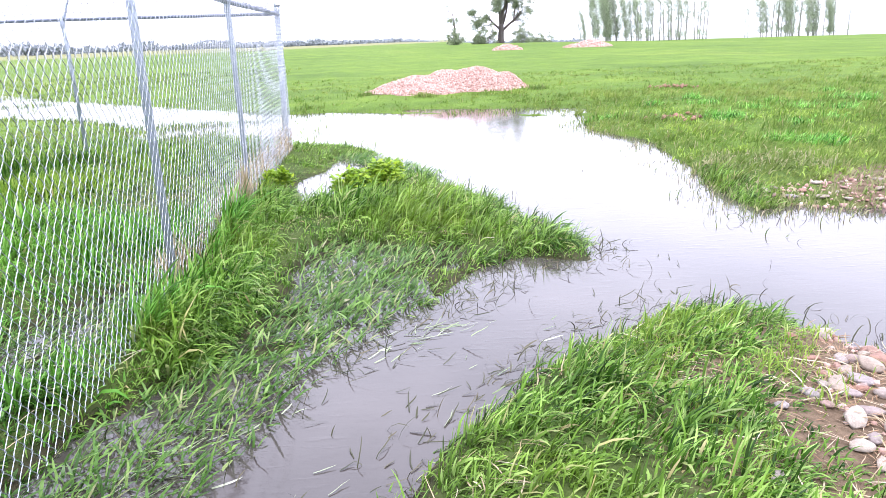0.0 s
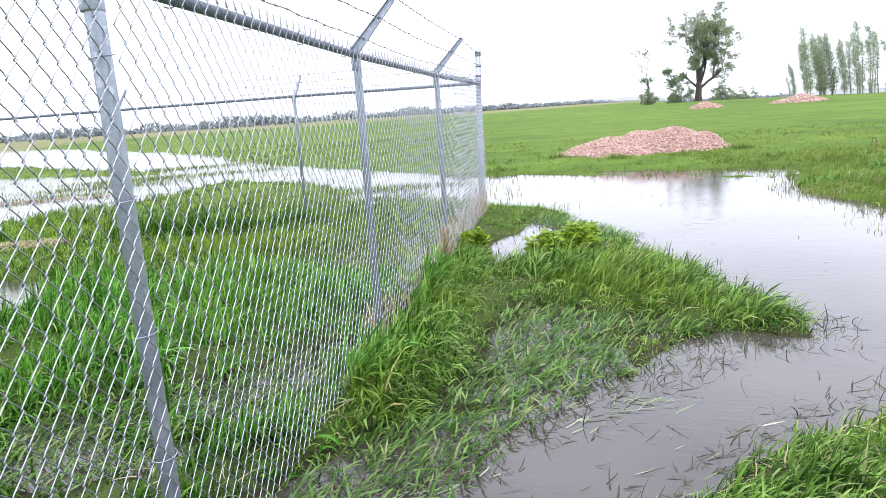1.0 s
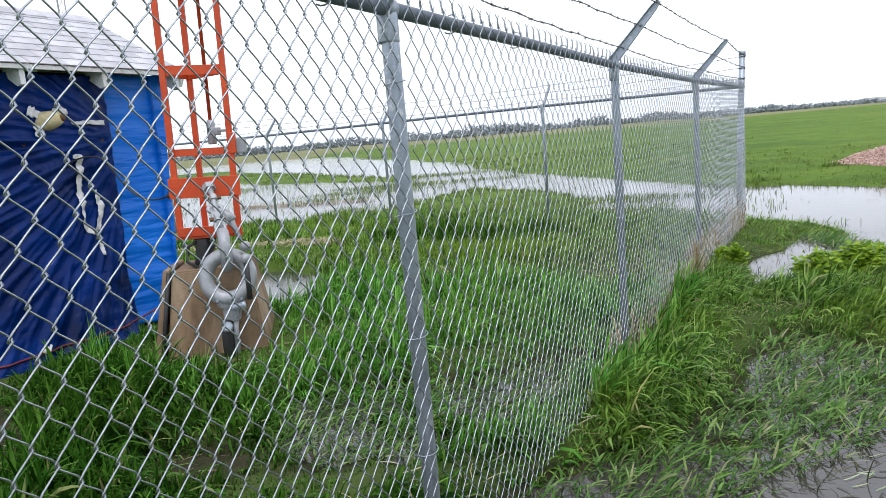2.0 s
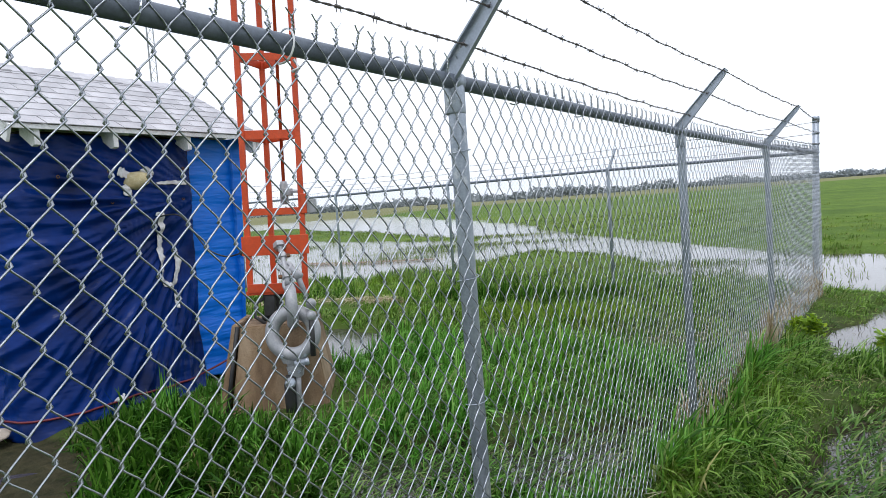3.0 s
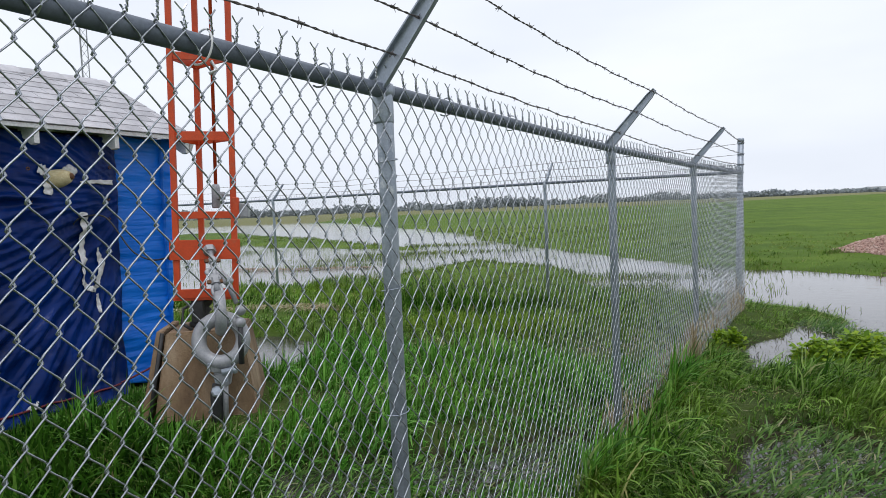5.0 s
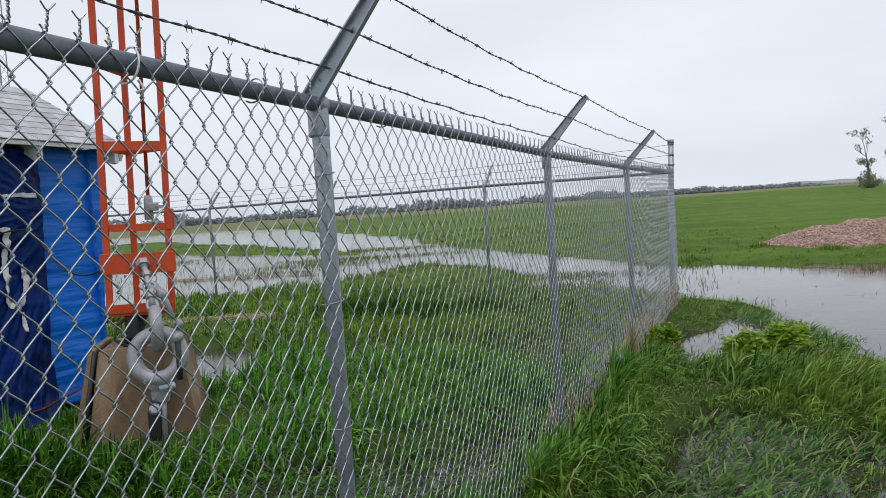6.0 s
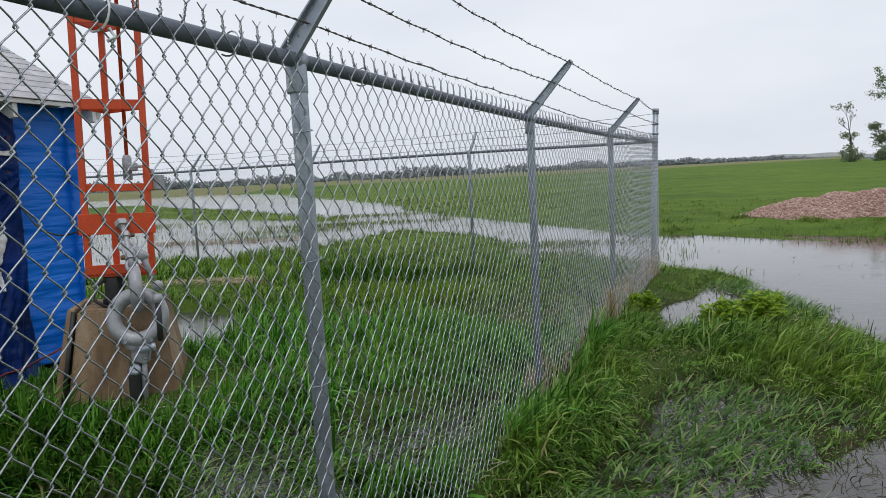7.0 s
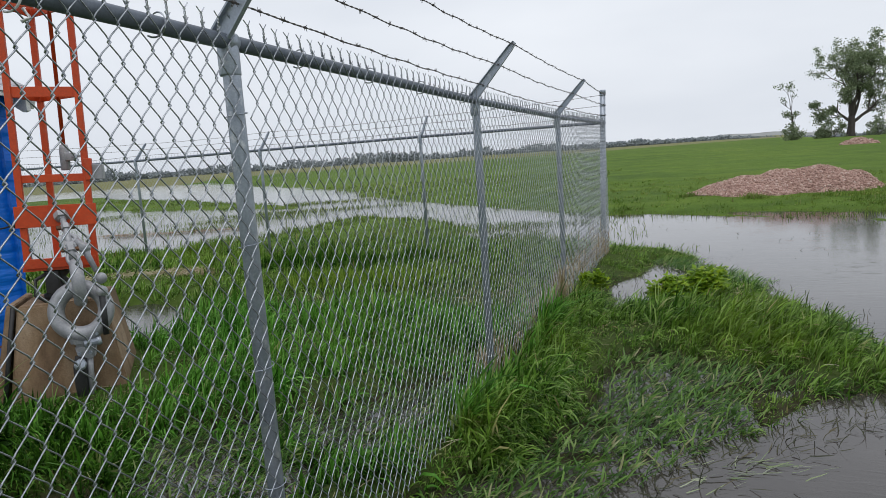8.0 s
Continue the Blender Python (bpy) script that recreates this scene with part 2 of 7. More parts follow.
def gravel_material():
    m, nt, p = mat("pink_crushed_stone")
    geo = nt.nodes.new("ShaderNodeNewGeometry")
    col = ramp(nt, geo.outputs["Random Per Island"], [(0, (0.31, 0.185, 0.15)), (0.4, (0.41, 0.26, 0.215)), (0.8, (0.50, 0.34, 0.285)), (1, (0.60, 0.46, 0.40))])
    n = noise_tex(nt, 40, 3)
    col = mix(nt, 0.4, col, ramp(nt, n.outputs["Fac"], [(0.3, (0.6, 0.6, 0.6)), (0.7, (1.2, 1.2, 1.2))]), "MULTIPLY")
    nt.links.new(col, p.inputs["Base Color"])
    p.inputs["Roughness"].default_value = 0.9
    bump(nt, p, n.outputs["Fac"], 0.4, 0.01)
    return m


M_GRAVEL = gravel_material()


def tarp_material(name, dark, light, relief, gloss=0.32):
    m, nt, p = mat(name)
    n = noise_tex(nt, 1.6, 4, 0.6, (1, 1, 1))
    col = ramp(nt, n.outputs["Fac"], [(0.3, dark), (0.7, light)])
    d = noise_tex(nt, 5, 6, 0.7)
    col = mix(nt, ramp(nt, d.outputs["Fac"], [(0.62, (0, 0, 0)), (0.8, (0.05, 0.05, 0.05))]), col, (0.2, 0.22, 0.25))
    p.inputs["Specular IOR Level"].default_value = gloss
    nt.links.new(col, p.inputs["Base Color"])
    p.inputs["Roughness"].default_value = 0.3
    wv = nt.nodes.new("ShaderNodeTexNoise")
    wv.inputs["Scale"].default_value, wv.inputs["Detail"].default_value = 5.0, 2.5
    co = nt.nodes.new("ShaderNodeTexCoord")
    mp = put(nt, "ShaderNodeMapping", Scale=(1.0, 0.3, 2.2), Rotation=(-0.6, 0, 0))
    nt.links.new(co.outputs["Object"], mp.inputs["Vector"])
    nt.links.new(mp.outputs["Vector"], wv.inputs["Vector"])
    bump(nt, p, wv.outputs["Fac"], relief, 0.04)
    return m


# the dark tarpaulin's blue-black patches stand in for shade among its folds
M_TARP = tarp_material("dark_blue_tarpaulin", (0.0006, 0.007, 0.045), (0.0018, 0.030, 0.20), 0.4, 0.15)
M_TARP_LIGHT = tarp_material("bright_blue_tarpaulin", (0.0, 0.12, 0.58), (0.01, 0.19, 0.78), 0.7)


def water_material():
    m, nt, p = mat("murky_flood_water")
    n = noise_tex(nt, 0.8, 3)
    col = ramp(nt, n.outputs["Fac"], [(0.3, (0.042, 0.036, 0.033)), (0.7, (0.072, 0.063, 0.058))])
    nt.links.new(col, p.inputs["Base Color"])
    p.inputs["Roughness"].default_value = 0.04
    p.inputs["IOR"].default_value = 1.55
    a = noise_tex(nt, 9.0, 4, 0.6, (1.0, 2.4, 1.0))
    b = noise_tex(nt, 1.6, 2, 0.5, (1.0, 3.0, 1.0))
    hsum = math_node(nt, "ADD", a.outputs["Fac"], b.outputs["Fac"])
    # short slanting wavelets in patches, where the ditch runs through the grass
    co = nt.nodes.new("ShaderNodeTexCoord")
    mp = put(nt, "ShaderNodeMapping", Rotation=(0, 0, -0.6), Scale=(5.0, 22.0, 1.0))
    dash = put(nt, "ShaderNodeTexNoise", Scale=1.0, Detail=2.0)
    nt.links.new(co.outputs["Object"], mp.inputs["Vector"])
    nt.links.new(mp.outputs["Vector"], dash.inputs["Vector"])
    crest = ramp(nt, dash.outputs["Fac"], [(0.56, (0, 0, 0)), (0.72, (1, 1, 1))])
    patch = noise_tex(nt, 1.1, 2)
    crest = mix(nt, 1.0, crest, ramp(nt, patch.outputs["Fac"], [(0.42, (0, 0, 0)), (0.6, (1, 1, 1))]), "MULTIPLY")
    hsum = math_node(nt, "ADD", hsum, math_node(nt, "MULTIPLY", crest, 0.9))
    # the open flood is more ruffled than the sheltered ditch and pond
    sep = nt.nodes.new("ShaderNodeSeparateXYZ")
    nt.links.new(co.outputs["Object"], sep.inputs["Vector"])
    open_air = ramp(nt, math_node(nt, "MULTIPLY", sep.outputs["X"], -0.1), [(0.1, (1, 1, 1)), (0.45, (4.0, 4.0, 4.0))])
    hsum = math_node(nt, "MULTIPLY", hsum, open_air)
    bump(nt, p, hsum, 0.055, 0.016)
    return m


M_WATER = water_material()


def ground_material():
    m, nt, p = mat("wet_meadow_ground")
    co = nt.nodes.new("ShaderNodeTexCoord")
    sep = nt.nodes.new("ShaderNodeSeparateXYZ")
    nt.links.new(co.outputs["Object"], sep.inputs["Vector"])
    fine = noise_tex(nt, 14, 6, 0.65)
    mid = noise_tex(nt, 0.9, 5, 0.6)
    far = noise_tex(nt, 0.06, 5, 0.6, (1.0, 0.35, 1.0))
    green = ramp(nt, far.outputs["Fac"], [(0.3, (0.075, 0.135, 0.015)), (0.55, (0.10, 0.17, 0.02)), (0.75, (0.14, 0.185, 0.035))])
    green = mix(nt, 0.7, green, ramp(nt, mid.outputs["Fac"], [(0.3, (0.6, 0.66, 0.55)), (0.7, (1.25, 1.2, 1.2))]), "MULTIPLY")
    green = mix(nt, 0.6, green, ramp(nt, fine.outputs["Fac"], [(0.3, (0.55, 0.55, 0.5)), (0.7, (1.3, 1.3, 1.2))]), "MULTIPLY")
    swathe = noise_tex(nt, 0.22, 4, 0.6, (0.6, 1.4, 1.0))
    green = mix(nt, 0.8, green, ramp(nt, swathe.outputs["Fac"], [(0.32, (0.68, 0.74, 0.8)), (0.5, (1.0, 1.0, 1.0)), (0.68, (1.3, 1.15, 1.1))]), "MULTIPLY")
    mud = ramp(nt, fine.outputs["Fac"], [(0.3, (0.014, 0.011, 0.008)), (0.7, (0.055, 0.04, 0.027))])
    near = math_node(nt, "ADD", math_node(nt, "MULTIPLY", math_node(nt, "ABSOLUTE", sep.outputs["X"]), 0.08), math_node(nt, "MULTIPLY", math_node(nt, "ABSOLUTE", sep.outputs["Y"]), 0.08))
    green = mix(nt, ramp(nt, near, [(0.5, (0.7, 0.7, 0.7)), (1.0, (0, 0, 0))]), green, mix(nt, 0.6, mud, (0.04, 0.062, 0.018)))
    # bare wet mud along the water's edge, ragged by noise
    edge = math_node(nt, "ADD", sep.outputs["Z"], math_node(nt, "MULTIPLY", mid.outputs["Fac"], 0.06))
    wet = ramp(nt, edge, [(-0.02, (0.8, 0.8, 0.8)), (0.035, (0, 0, 0))])
    wet = mix(nt, 1.0, wet, ramp(nt, near, [(0.35, (1, 1, 1)), (0.7, (0.1, 0.1, 0.1))]), "MULTIPLY")
    col = mix(nt, wet, green, mud)
    # dry reed land far off
    reed = math_node(nt, "ADD", math_node(nt, "SUBTRACT", math_node(nt, "MULTIPLY", sep.outputs["Y"], 0.004), math_node(nt, "MULTIPLY", sep.outputs["X"], 0.005)), math_node(nt, "MULTIPLY", far.outputs["Fac"], 0.5))
    col = mix(nt, ramp(nt, reed, [(0.95, (0, 0, 0)), (1.15, (0.6, 0.6, 0.6))]), col, (0.24, 0.20, 0.12))
    # bare earth on the stony banks
    earth = ramp(nt, fine.outputs["Fac"], [(0.3, (0.07, 0.045, 0.03)), (0.7, (0.21, 0.145, 0.10))])
    for spot, reach in (((3.5, 0.4, 0.0), 1.15), ((5.9, 3.95, 0.0), 0.7)):
        away = nt.nodes.new("ShaderNodeVectorMath")
        away.operation = "DISTANCE"
        away.inputs[1].default_value = spot
        nt.links.new(co.outputs["Object"], away.inputs[0])
        ragged = math_node(nt, "ADD", math_node(nt, "MULTIPLY", away.outputs["Value"], 0.5 / reach), math_node(nt, "MULTIPLY", mid.outputs["Fac"], 0.3))
        col = mix(nt, ramp(nt, ragged, [(0.55, (0.9, 0.9, 0.9)), (0.75, (0, 0, 0))]), col, earth)
    nt.links.new(col, p.inputs["Base Color"])
    p.inputs["Roughness"].default_value = 0.9
    p.inputs["Specular IOR Level"].default_value = 0.15
    bump(nt, p, fine.outputs["Fac"], 0.8, 0.05)
    return m


M_GROUND = ground_material()


# ---- building helpers ----
def link(name, verts, faces, material, parent=None, label="", smooth=False):
    me = bpy.data.meshes.new(name)
    me.from_pydata([tuple(v) for v in verts], [], [tuple(f) for f in faces])
    me.materials.append(material)
    if smooth:
        me.shade_smooth()
    ob = new(name, me)
    if parent:
        ob.parent = parent
    if label:
        ob["label"] = label
    return ob


def part(name, bm, material, parent=None, label="", smooth=False):
    me = bpy.data.meshes.new(name)
    bm.to_mesh(me)
    bm.free()
    me.materials.append(material)
    if smooth:
        me.shade_smooth()
    ob = new(name, me)
    if parent:
        ob.parent = parent
    if label:
        ob["label"] = label
    return ob


def empty(name, m=None):
    ob = new(name)
    ob.empty_display_size = 0.2
    if m is not None:
        ob.matrix_basis = m
    return ob


def box(bm, size, m=Matrix(), bevel=0.0):
    made = bmesh.ops.create_cube(bm, size=1.0, matrix=m @ Matrix.Diagonal((*size, 1)))
    if bevel:
        edges = list({e for v in made["verts"] for e in v.link_edges})
        bmesh.ops.bevel(bm, geom=edges, offset=bevel, segments=2, affect="EDGES", profile=0.6)
    return bm


def lathe(bm, profile, seg=16, m=Matrix()):
    """Turns a profile of (radius, height) round the z axis."""
    rings = []
    for r, z in profile:
        rings.append([bm.verts.new(m @ Vector((r * math.cos(2 * math.pi * k / seg), r * math.sin(2 * math.pi * k / seg), z))) for k in range(seg)])
    for a, b in zip(rings, rings[1:]):
        for k in range(seg):
            bm.faces.new((a[k], a[(k + 1) % seg], b[(k + 1) % seg], b[k]))
    bm.faces.new(list(reversed(rings[0])))
    bm.faces.new(rings[-1])
    return bm


def tube_arrays(points, radius, sides=6, caps=True):
    """Vertices and faces of a round bar along points; radius is a number or one for each point."""
    p = np.asarray(points, float)
    n = len(p)
    t = np.gradient(p, axis=0)
    t /= np.linalg.norm(t, axis=1)[:, None] + 1e-12
    ref = np.array([0.0, 0.0, 1.0]) if abs(t[:, 2]).mean() < 0.8 else np.array([1.0, 0.0, 0.0])
    u = np.cross(t, ref)
    u /= np.linalg.norm(u, axis=1)[:, None] + 1e-12
    w = np.cross(t, u)
    a = np.arange(sides) * 2 * math.pi / sides
    r = np.broadcast_to(np.asarray(radius, float), (n,))[:, None, None]
    v = p[:, None] + r * (np.cos(a)[None, :, None] * u[:, None] + np.sin(a)[None, :, None] * w[:, None])
    f = []
    for i in range(n - 1):
        for k in range(sides):
            k2 = (k + 1) % sides
            f.append((i * sides + k, i * sides + k2, (i + 1) * sides + k2, (i + 1) * sides + k))
    if caps:
        f.append(tuple(range(sides - 1, -1, -1)))
        f.append(tuple((n - 1) * sides + k for k in range(sides)))
    return v.reshape(-1, 3), f


class Heap:
    """Collects pieces of one mesh."""

    def __init__(self):
        self.v, self.f, self.n = [], [], 0

    def add(self, v, f):
        self.v.append(np.asarray(v, float))
        self.f.extend(tuple(i + self.n for i in q) for q in f)
        self.n += len(v)

    def tube(self, points, radius, sides=6, caps=True):
        self.add(*tube_arrays(points, radius, sides, caps))

    def link(self, name, material, parent=None, label="", smooth=False):
        return link(name, np.concatenate(self.v), self.f, material, parent, label, smooth)


def bulk(name, v, counts, loops, material, smooth=False):
    """A mesh from arrays, for very many faces."""
    me = bpy.data.meshes.new(name)
    v = np.asarray(v, np.float32)
    loops = np.asarray(loops, np.int32)
    counts = np.asarray(counts, np.int32)
    me.vertices.add(len(v))
    me.vertices.foreach_set("co", v.ravel())
    me.loops.add(len(loops))
    me.loops.foreach_set("vertex_index", loops)
    me.polygons.add(len(counts))
    starts = np.concatenate(([0], np.cumsum(counts)[:-1])).astype(np.int32)
    me.polygons.foreach_set("loop_start", starts)
    me.update(calc_edges=True)
    me.materials.append(material)
    if smooth:
        me.shade_smooth()
    return new(name, me)


# ---- the lie of the land ----
WATER = -0.05
rng = np.random.default_rng(4)
WAVES = [(rng.normal(size=2), rng.uniform(0, 6.28)) for _ in range(24)]


def wobble(x, y, size, first=0, count=6):
    """Smooth noise of about -1 to 1 with features of that size."""
    s = 0
    for k in range(first, first + count):
        d, ph = WAVES[k % 24]
        s = s + np.sin((d[0] * x + d[1] * y) * 2.2 / size + ph)
    return s / count * 1.6


def channel(x, y, points):
    """Distance to a winding channel whose nodes are (x, y, half width); negative inside."""
    best = np.full(np.shape(x), 1e9)
    for (ax, ay, ar), (bx, by, br) in zip(points, points[1:]):
        dx, dy = bx - ax, by - ay
        s = np.clip(((x - ax) * dx + (y - ay) * dy) / (dx * dx + dy * dy), 0, 1)
        best = np.minimum(best, np.hypot(x - ax - s * dx, y - ay - s * dy) - (ar + s * (br - ar)))
    return best


DITCH = [(0.3, -1.2, 0.5), (0.68, 0.2, 0.5), (1.19, 0.92, 0.47), (1.57, 1.4, 0.5), (2.02, 1.82, 0.52), (2.35, 2.2, 0.58), (2.95, 2.25, 0.52), (3.55, 3.0, 0.88), (3.38, 4.15, 1.02), (3.3, 5.7, 1.4),
         (3.15, 7.7, 1.75), (2.15, 10.2, 2.25), (-0.6, 11.3, 2.45)]
SIDE_ARM = [(3.75, 2.62, 1.0), (4.6, 2.3, 1.46), (5.3, 2.05, 1.5), (6.5, 1.95, 1.5), (11, 1.8, 1.8)]
INLET_MOUTH = [(1.1, 6.85, 0.18), (1.45, 7.15, 0.42), (1.9, 7.6, 0.6)]
NOOK = [(3.2, 9.8, 1.6), (4.2, 10.7, 0.9)]
FLOOD = [(-0.7, 11.5, 1.9), (-1.6, 12.2, 1.6), (-4.5, 15.1, 1.2), (-7, 17, 1.5), (-10, 18.9, 2.2), (-16, 22, 4.5), (-26, 28, 8), (-45, 40, 13), (-85, 68, 22)]
LOBE = [(-12, 16.5, 3.6), (-11.2, 10.4, 3.1), (-20, 17, 8), (-40, 32, 12)]
BAR = [(-12.5, 19.6, 0.3), (-16, 21.4, 1.3), (-22, 23.8, 2.2), (-31, 28, 3.4), (-50, 38, 4.5)]
INLET = [(1.85, 7.1, 0.68), (1.2, 6.6, 0.7), (0.85, 6.2, 0.52), (0.55, 5.5, 0.3), (0.6, 4.95, 0.22)]
POOLS = [[(-1.52, 1.22, 0.22), (-1.27, 1.02, 0.34), (-1.05, 0.86, 0.27)], [(-4.95, 4.2, 0.4), (-4.3, 3.95, 0.5), (-3.85, 3.3, 0.42)],
         [(-2.6, 11.2, 0.5), (-1.0, 10.2, 0.6)]]
WALLOW = [(-4.3, 0.2, 0.36), (-3.75, 0.2, 0.42), (-3.15, -0.08, 0.46), (-2.75, -0.22, 0.44), (-2.2, -0.6, 0.4), (-3.4, -0.9, 0.5)]
WALLOW_NEAR = [(-1.95, 0.26, 0.2), (-1.5, 0.34, 0.26)]
NEAR_MARSH = [(0.12, 0.0, 0.35), (0.38, 0.6, 0.4), (0.62, 1.25, 0.34)]
MARSH = [NEAR_MARSH, [(-1.5, 1.2, 0.3), (-1.25, 1.0, 0.36), (-1.0, 0.85, 0.3)], [(0.55, 1.15, 0.28), (0.9, 1.8, 0.38), (1.15, 2.4, 0.45), (1.0, 3.0, 0.36), (1.6, 2.85, 0.25)], [(-1.2, 1.55, 0.25), (-0.6, 1.6, 0.3), (-0.25, 2.3, 0.3)], [(-1.0, 1.25, 0.22), (-0.7, 1.0, 0.26)], [(-3.0, 11.0, 0.4), (-0.3, 9.4, 0.7)],
         [(2.0, 13.3, 0.4), (4.8, 12.0, 0.7)], [(0.9, 7.3, 0.3), (1.7, 6.0, 0.25)]]


def shore(x, y):
    """Distance to the water's edge, positive on land."""
    j = 0.10 * wobble(x, y, 0.7) + 0.05 * wobble(x, y, 0.25, 8)
    d = np.minimum(channel(x, y, DITCH), channel(x, y, SIDE_ARM))
    d = np.minimum(d, channel(x, y, NOOK) + 0.3 * wobble(x, y, 1.2, 3))
    d = np.minimum(d, np.minimum(channel(x, y, INLET), channel(x, y, INLET_MOUTH)))
    big = np.minimum(channel(x, y, FLOOD), channel(x, y, LOBE)) + 0.9 * wobble(x, y, 4.0, 11) * np.clip((-x - 6) / 12, 0.22, 1)
    big = np.maximum(big, -(channel(x, y, BAR) + 0.5 * wobble(x, y, 3.0, 5)))
    d = np.minimum(d, big)
    for pool in POOLS:
        d = np.minimum(d, channel(x, y, pool))
    d = d + j
    # half-drowned turf: small tussocks with water between them
    for m in MARSH:
        out = np.maximum(channel(x, y, m) + 0.1, 0)
        d = np.minimum(d, out - (0.085 if m is NEAR_MARSH else 0.048) + 0.06 * wobble(x, y, 0.3, 4) + 0.05 * wobble(x, y, 0.13, 13))
    return d


def muddy(x, y):
    return np.minimum(channel(x, y, WALLOW), channel(x, y, WALLOW_NEAR))


def height(x, y):
    d = shore(x, y)
    land = 0.07 + 0.035 * wobble(x, y, 1.3, 2) + 0.015 * wobble(x, y, 0.4, 14)
    # trodden hollow before the pier
    land = land - 0.085 * np.clip(1.6 - np.hypot(x + 2.85, y - 1.65) / 0.6, 0, 1)
    land = land - 0.07 * np.clip(1 - (x + 4.2) / 0.8, 0, 1) * (x > -6.5) * np.clip(np.minimum(y + 0.2, 2.9 - y) / 0.3, 0, 1)
    r = np.hypot(x, y)
    land = land + np.clip((r - 12) / 100, 0, 1) * (0.35 + 0.35 * wobble(x, y, 45, 6)) * (1 - 0.9 * np.clip((x - 20) / 25, 0, 1))
    # the field falls away past its crest, beyond the row of trees
    land = land - 0.0125 * np.maximum(np.hypot(x, y) - 122, 0) * np.clip((x - 0.1 * y) / 14, 0, 1)
    up = WATER + (land - WATER) * (1 - np.exp(-np.maximum(d, 0) / (0.22 + 0.12 * np.clip(y - 8, 0, 12))))
    down = WATER + 0.5 * np.maximum(np.minimum(d, 0), -0.5)
    h = np.where(d > 0, up, down)
    # bare trodden mud before the shed, barely above the water
    mire = np.clip(0.5 - (muddy(x, y) + 0.08 * wobble(x, y, 0.4)) / 0.16, 0, 1)
    return h + (WATER + 0.006 + 0.008 * wobble(x, y, 0.15, 7) - h) * mire


def axis(lo, a, b, hi, step):
    core = list(np.arange(a, b + step / 2, step))
    out, s = [], step
    while core[-1] < hi:
        s *= 1.11
        core.append(core[-1] + s)
    s = step
    while core[0] > lo:
        s *= 1.11
        core.insert(0, core[0] - s)
    return np.array(core)


def terrain():
    xs, ys = axis(-2500, -5.0, 6.0, 2500, 0.075), axis(-800, -1.5, 12.5, 3500, 0.075)
    gx, gy = np.meshgrid(xs, ys)
    v = np.stack([gx, gy, height(gx, gy)], -1).reshape(-1, 3)
    nx, ny = len(xs), len(ys)
    i = (np.arange(ny - 1)[:, None] * nx + np.arange(nx - 1)[None]).ravel()
    loops = np.stack([i, i + 1, i + nx + 1, i + nx], -1).ravel()
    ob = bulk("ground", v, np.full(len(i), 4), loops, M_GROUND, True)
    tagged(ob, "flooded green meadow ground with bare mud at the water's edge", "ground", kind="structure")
    return ob


terrain()


def water_sheet():
    bm = bmesh.new()
    bmesh.ops.create_grid(bm, x_segments=40, y_segments=40, size=1.0, matrix=Matrix.Translation((-42, 42, WATER)) @ Matrix.Diagonal((68, 54, 1, 1)))
    ob = part("water", bm, M_WATER)
    tagged(ob, "still murky brown flood water reflecting the grey sky", "water", kind="structure")


water_sheet()


# ---- chain-link fence ----
PITCH = 0.0718
DIAMOND = 0.0895
RAIL = 1.80


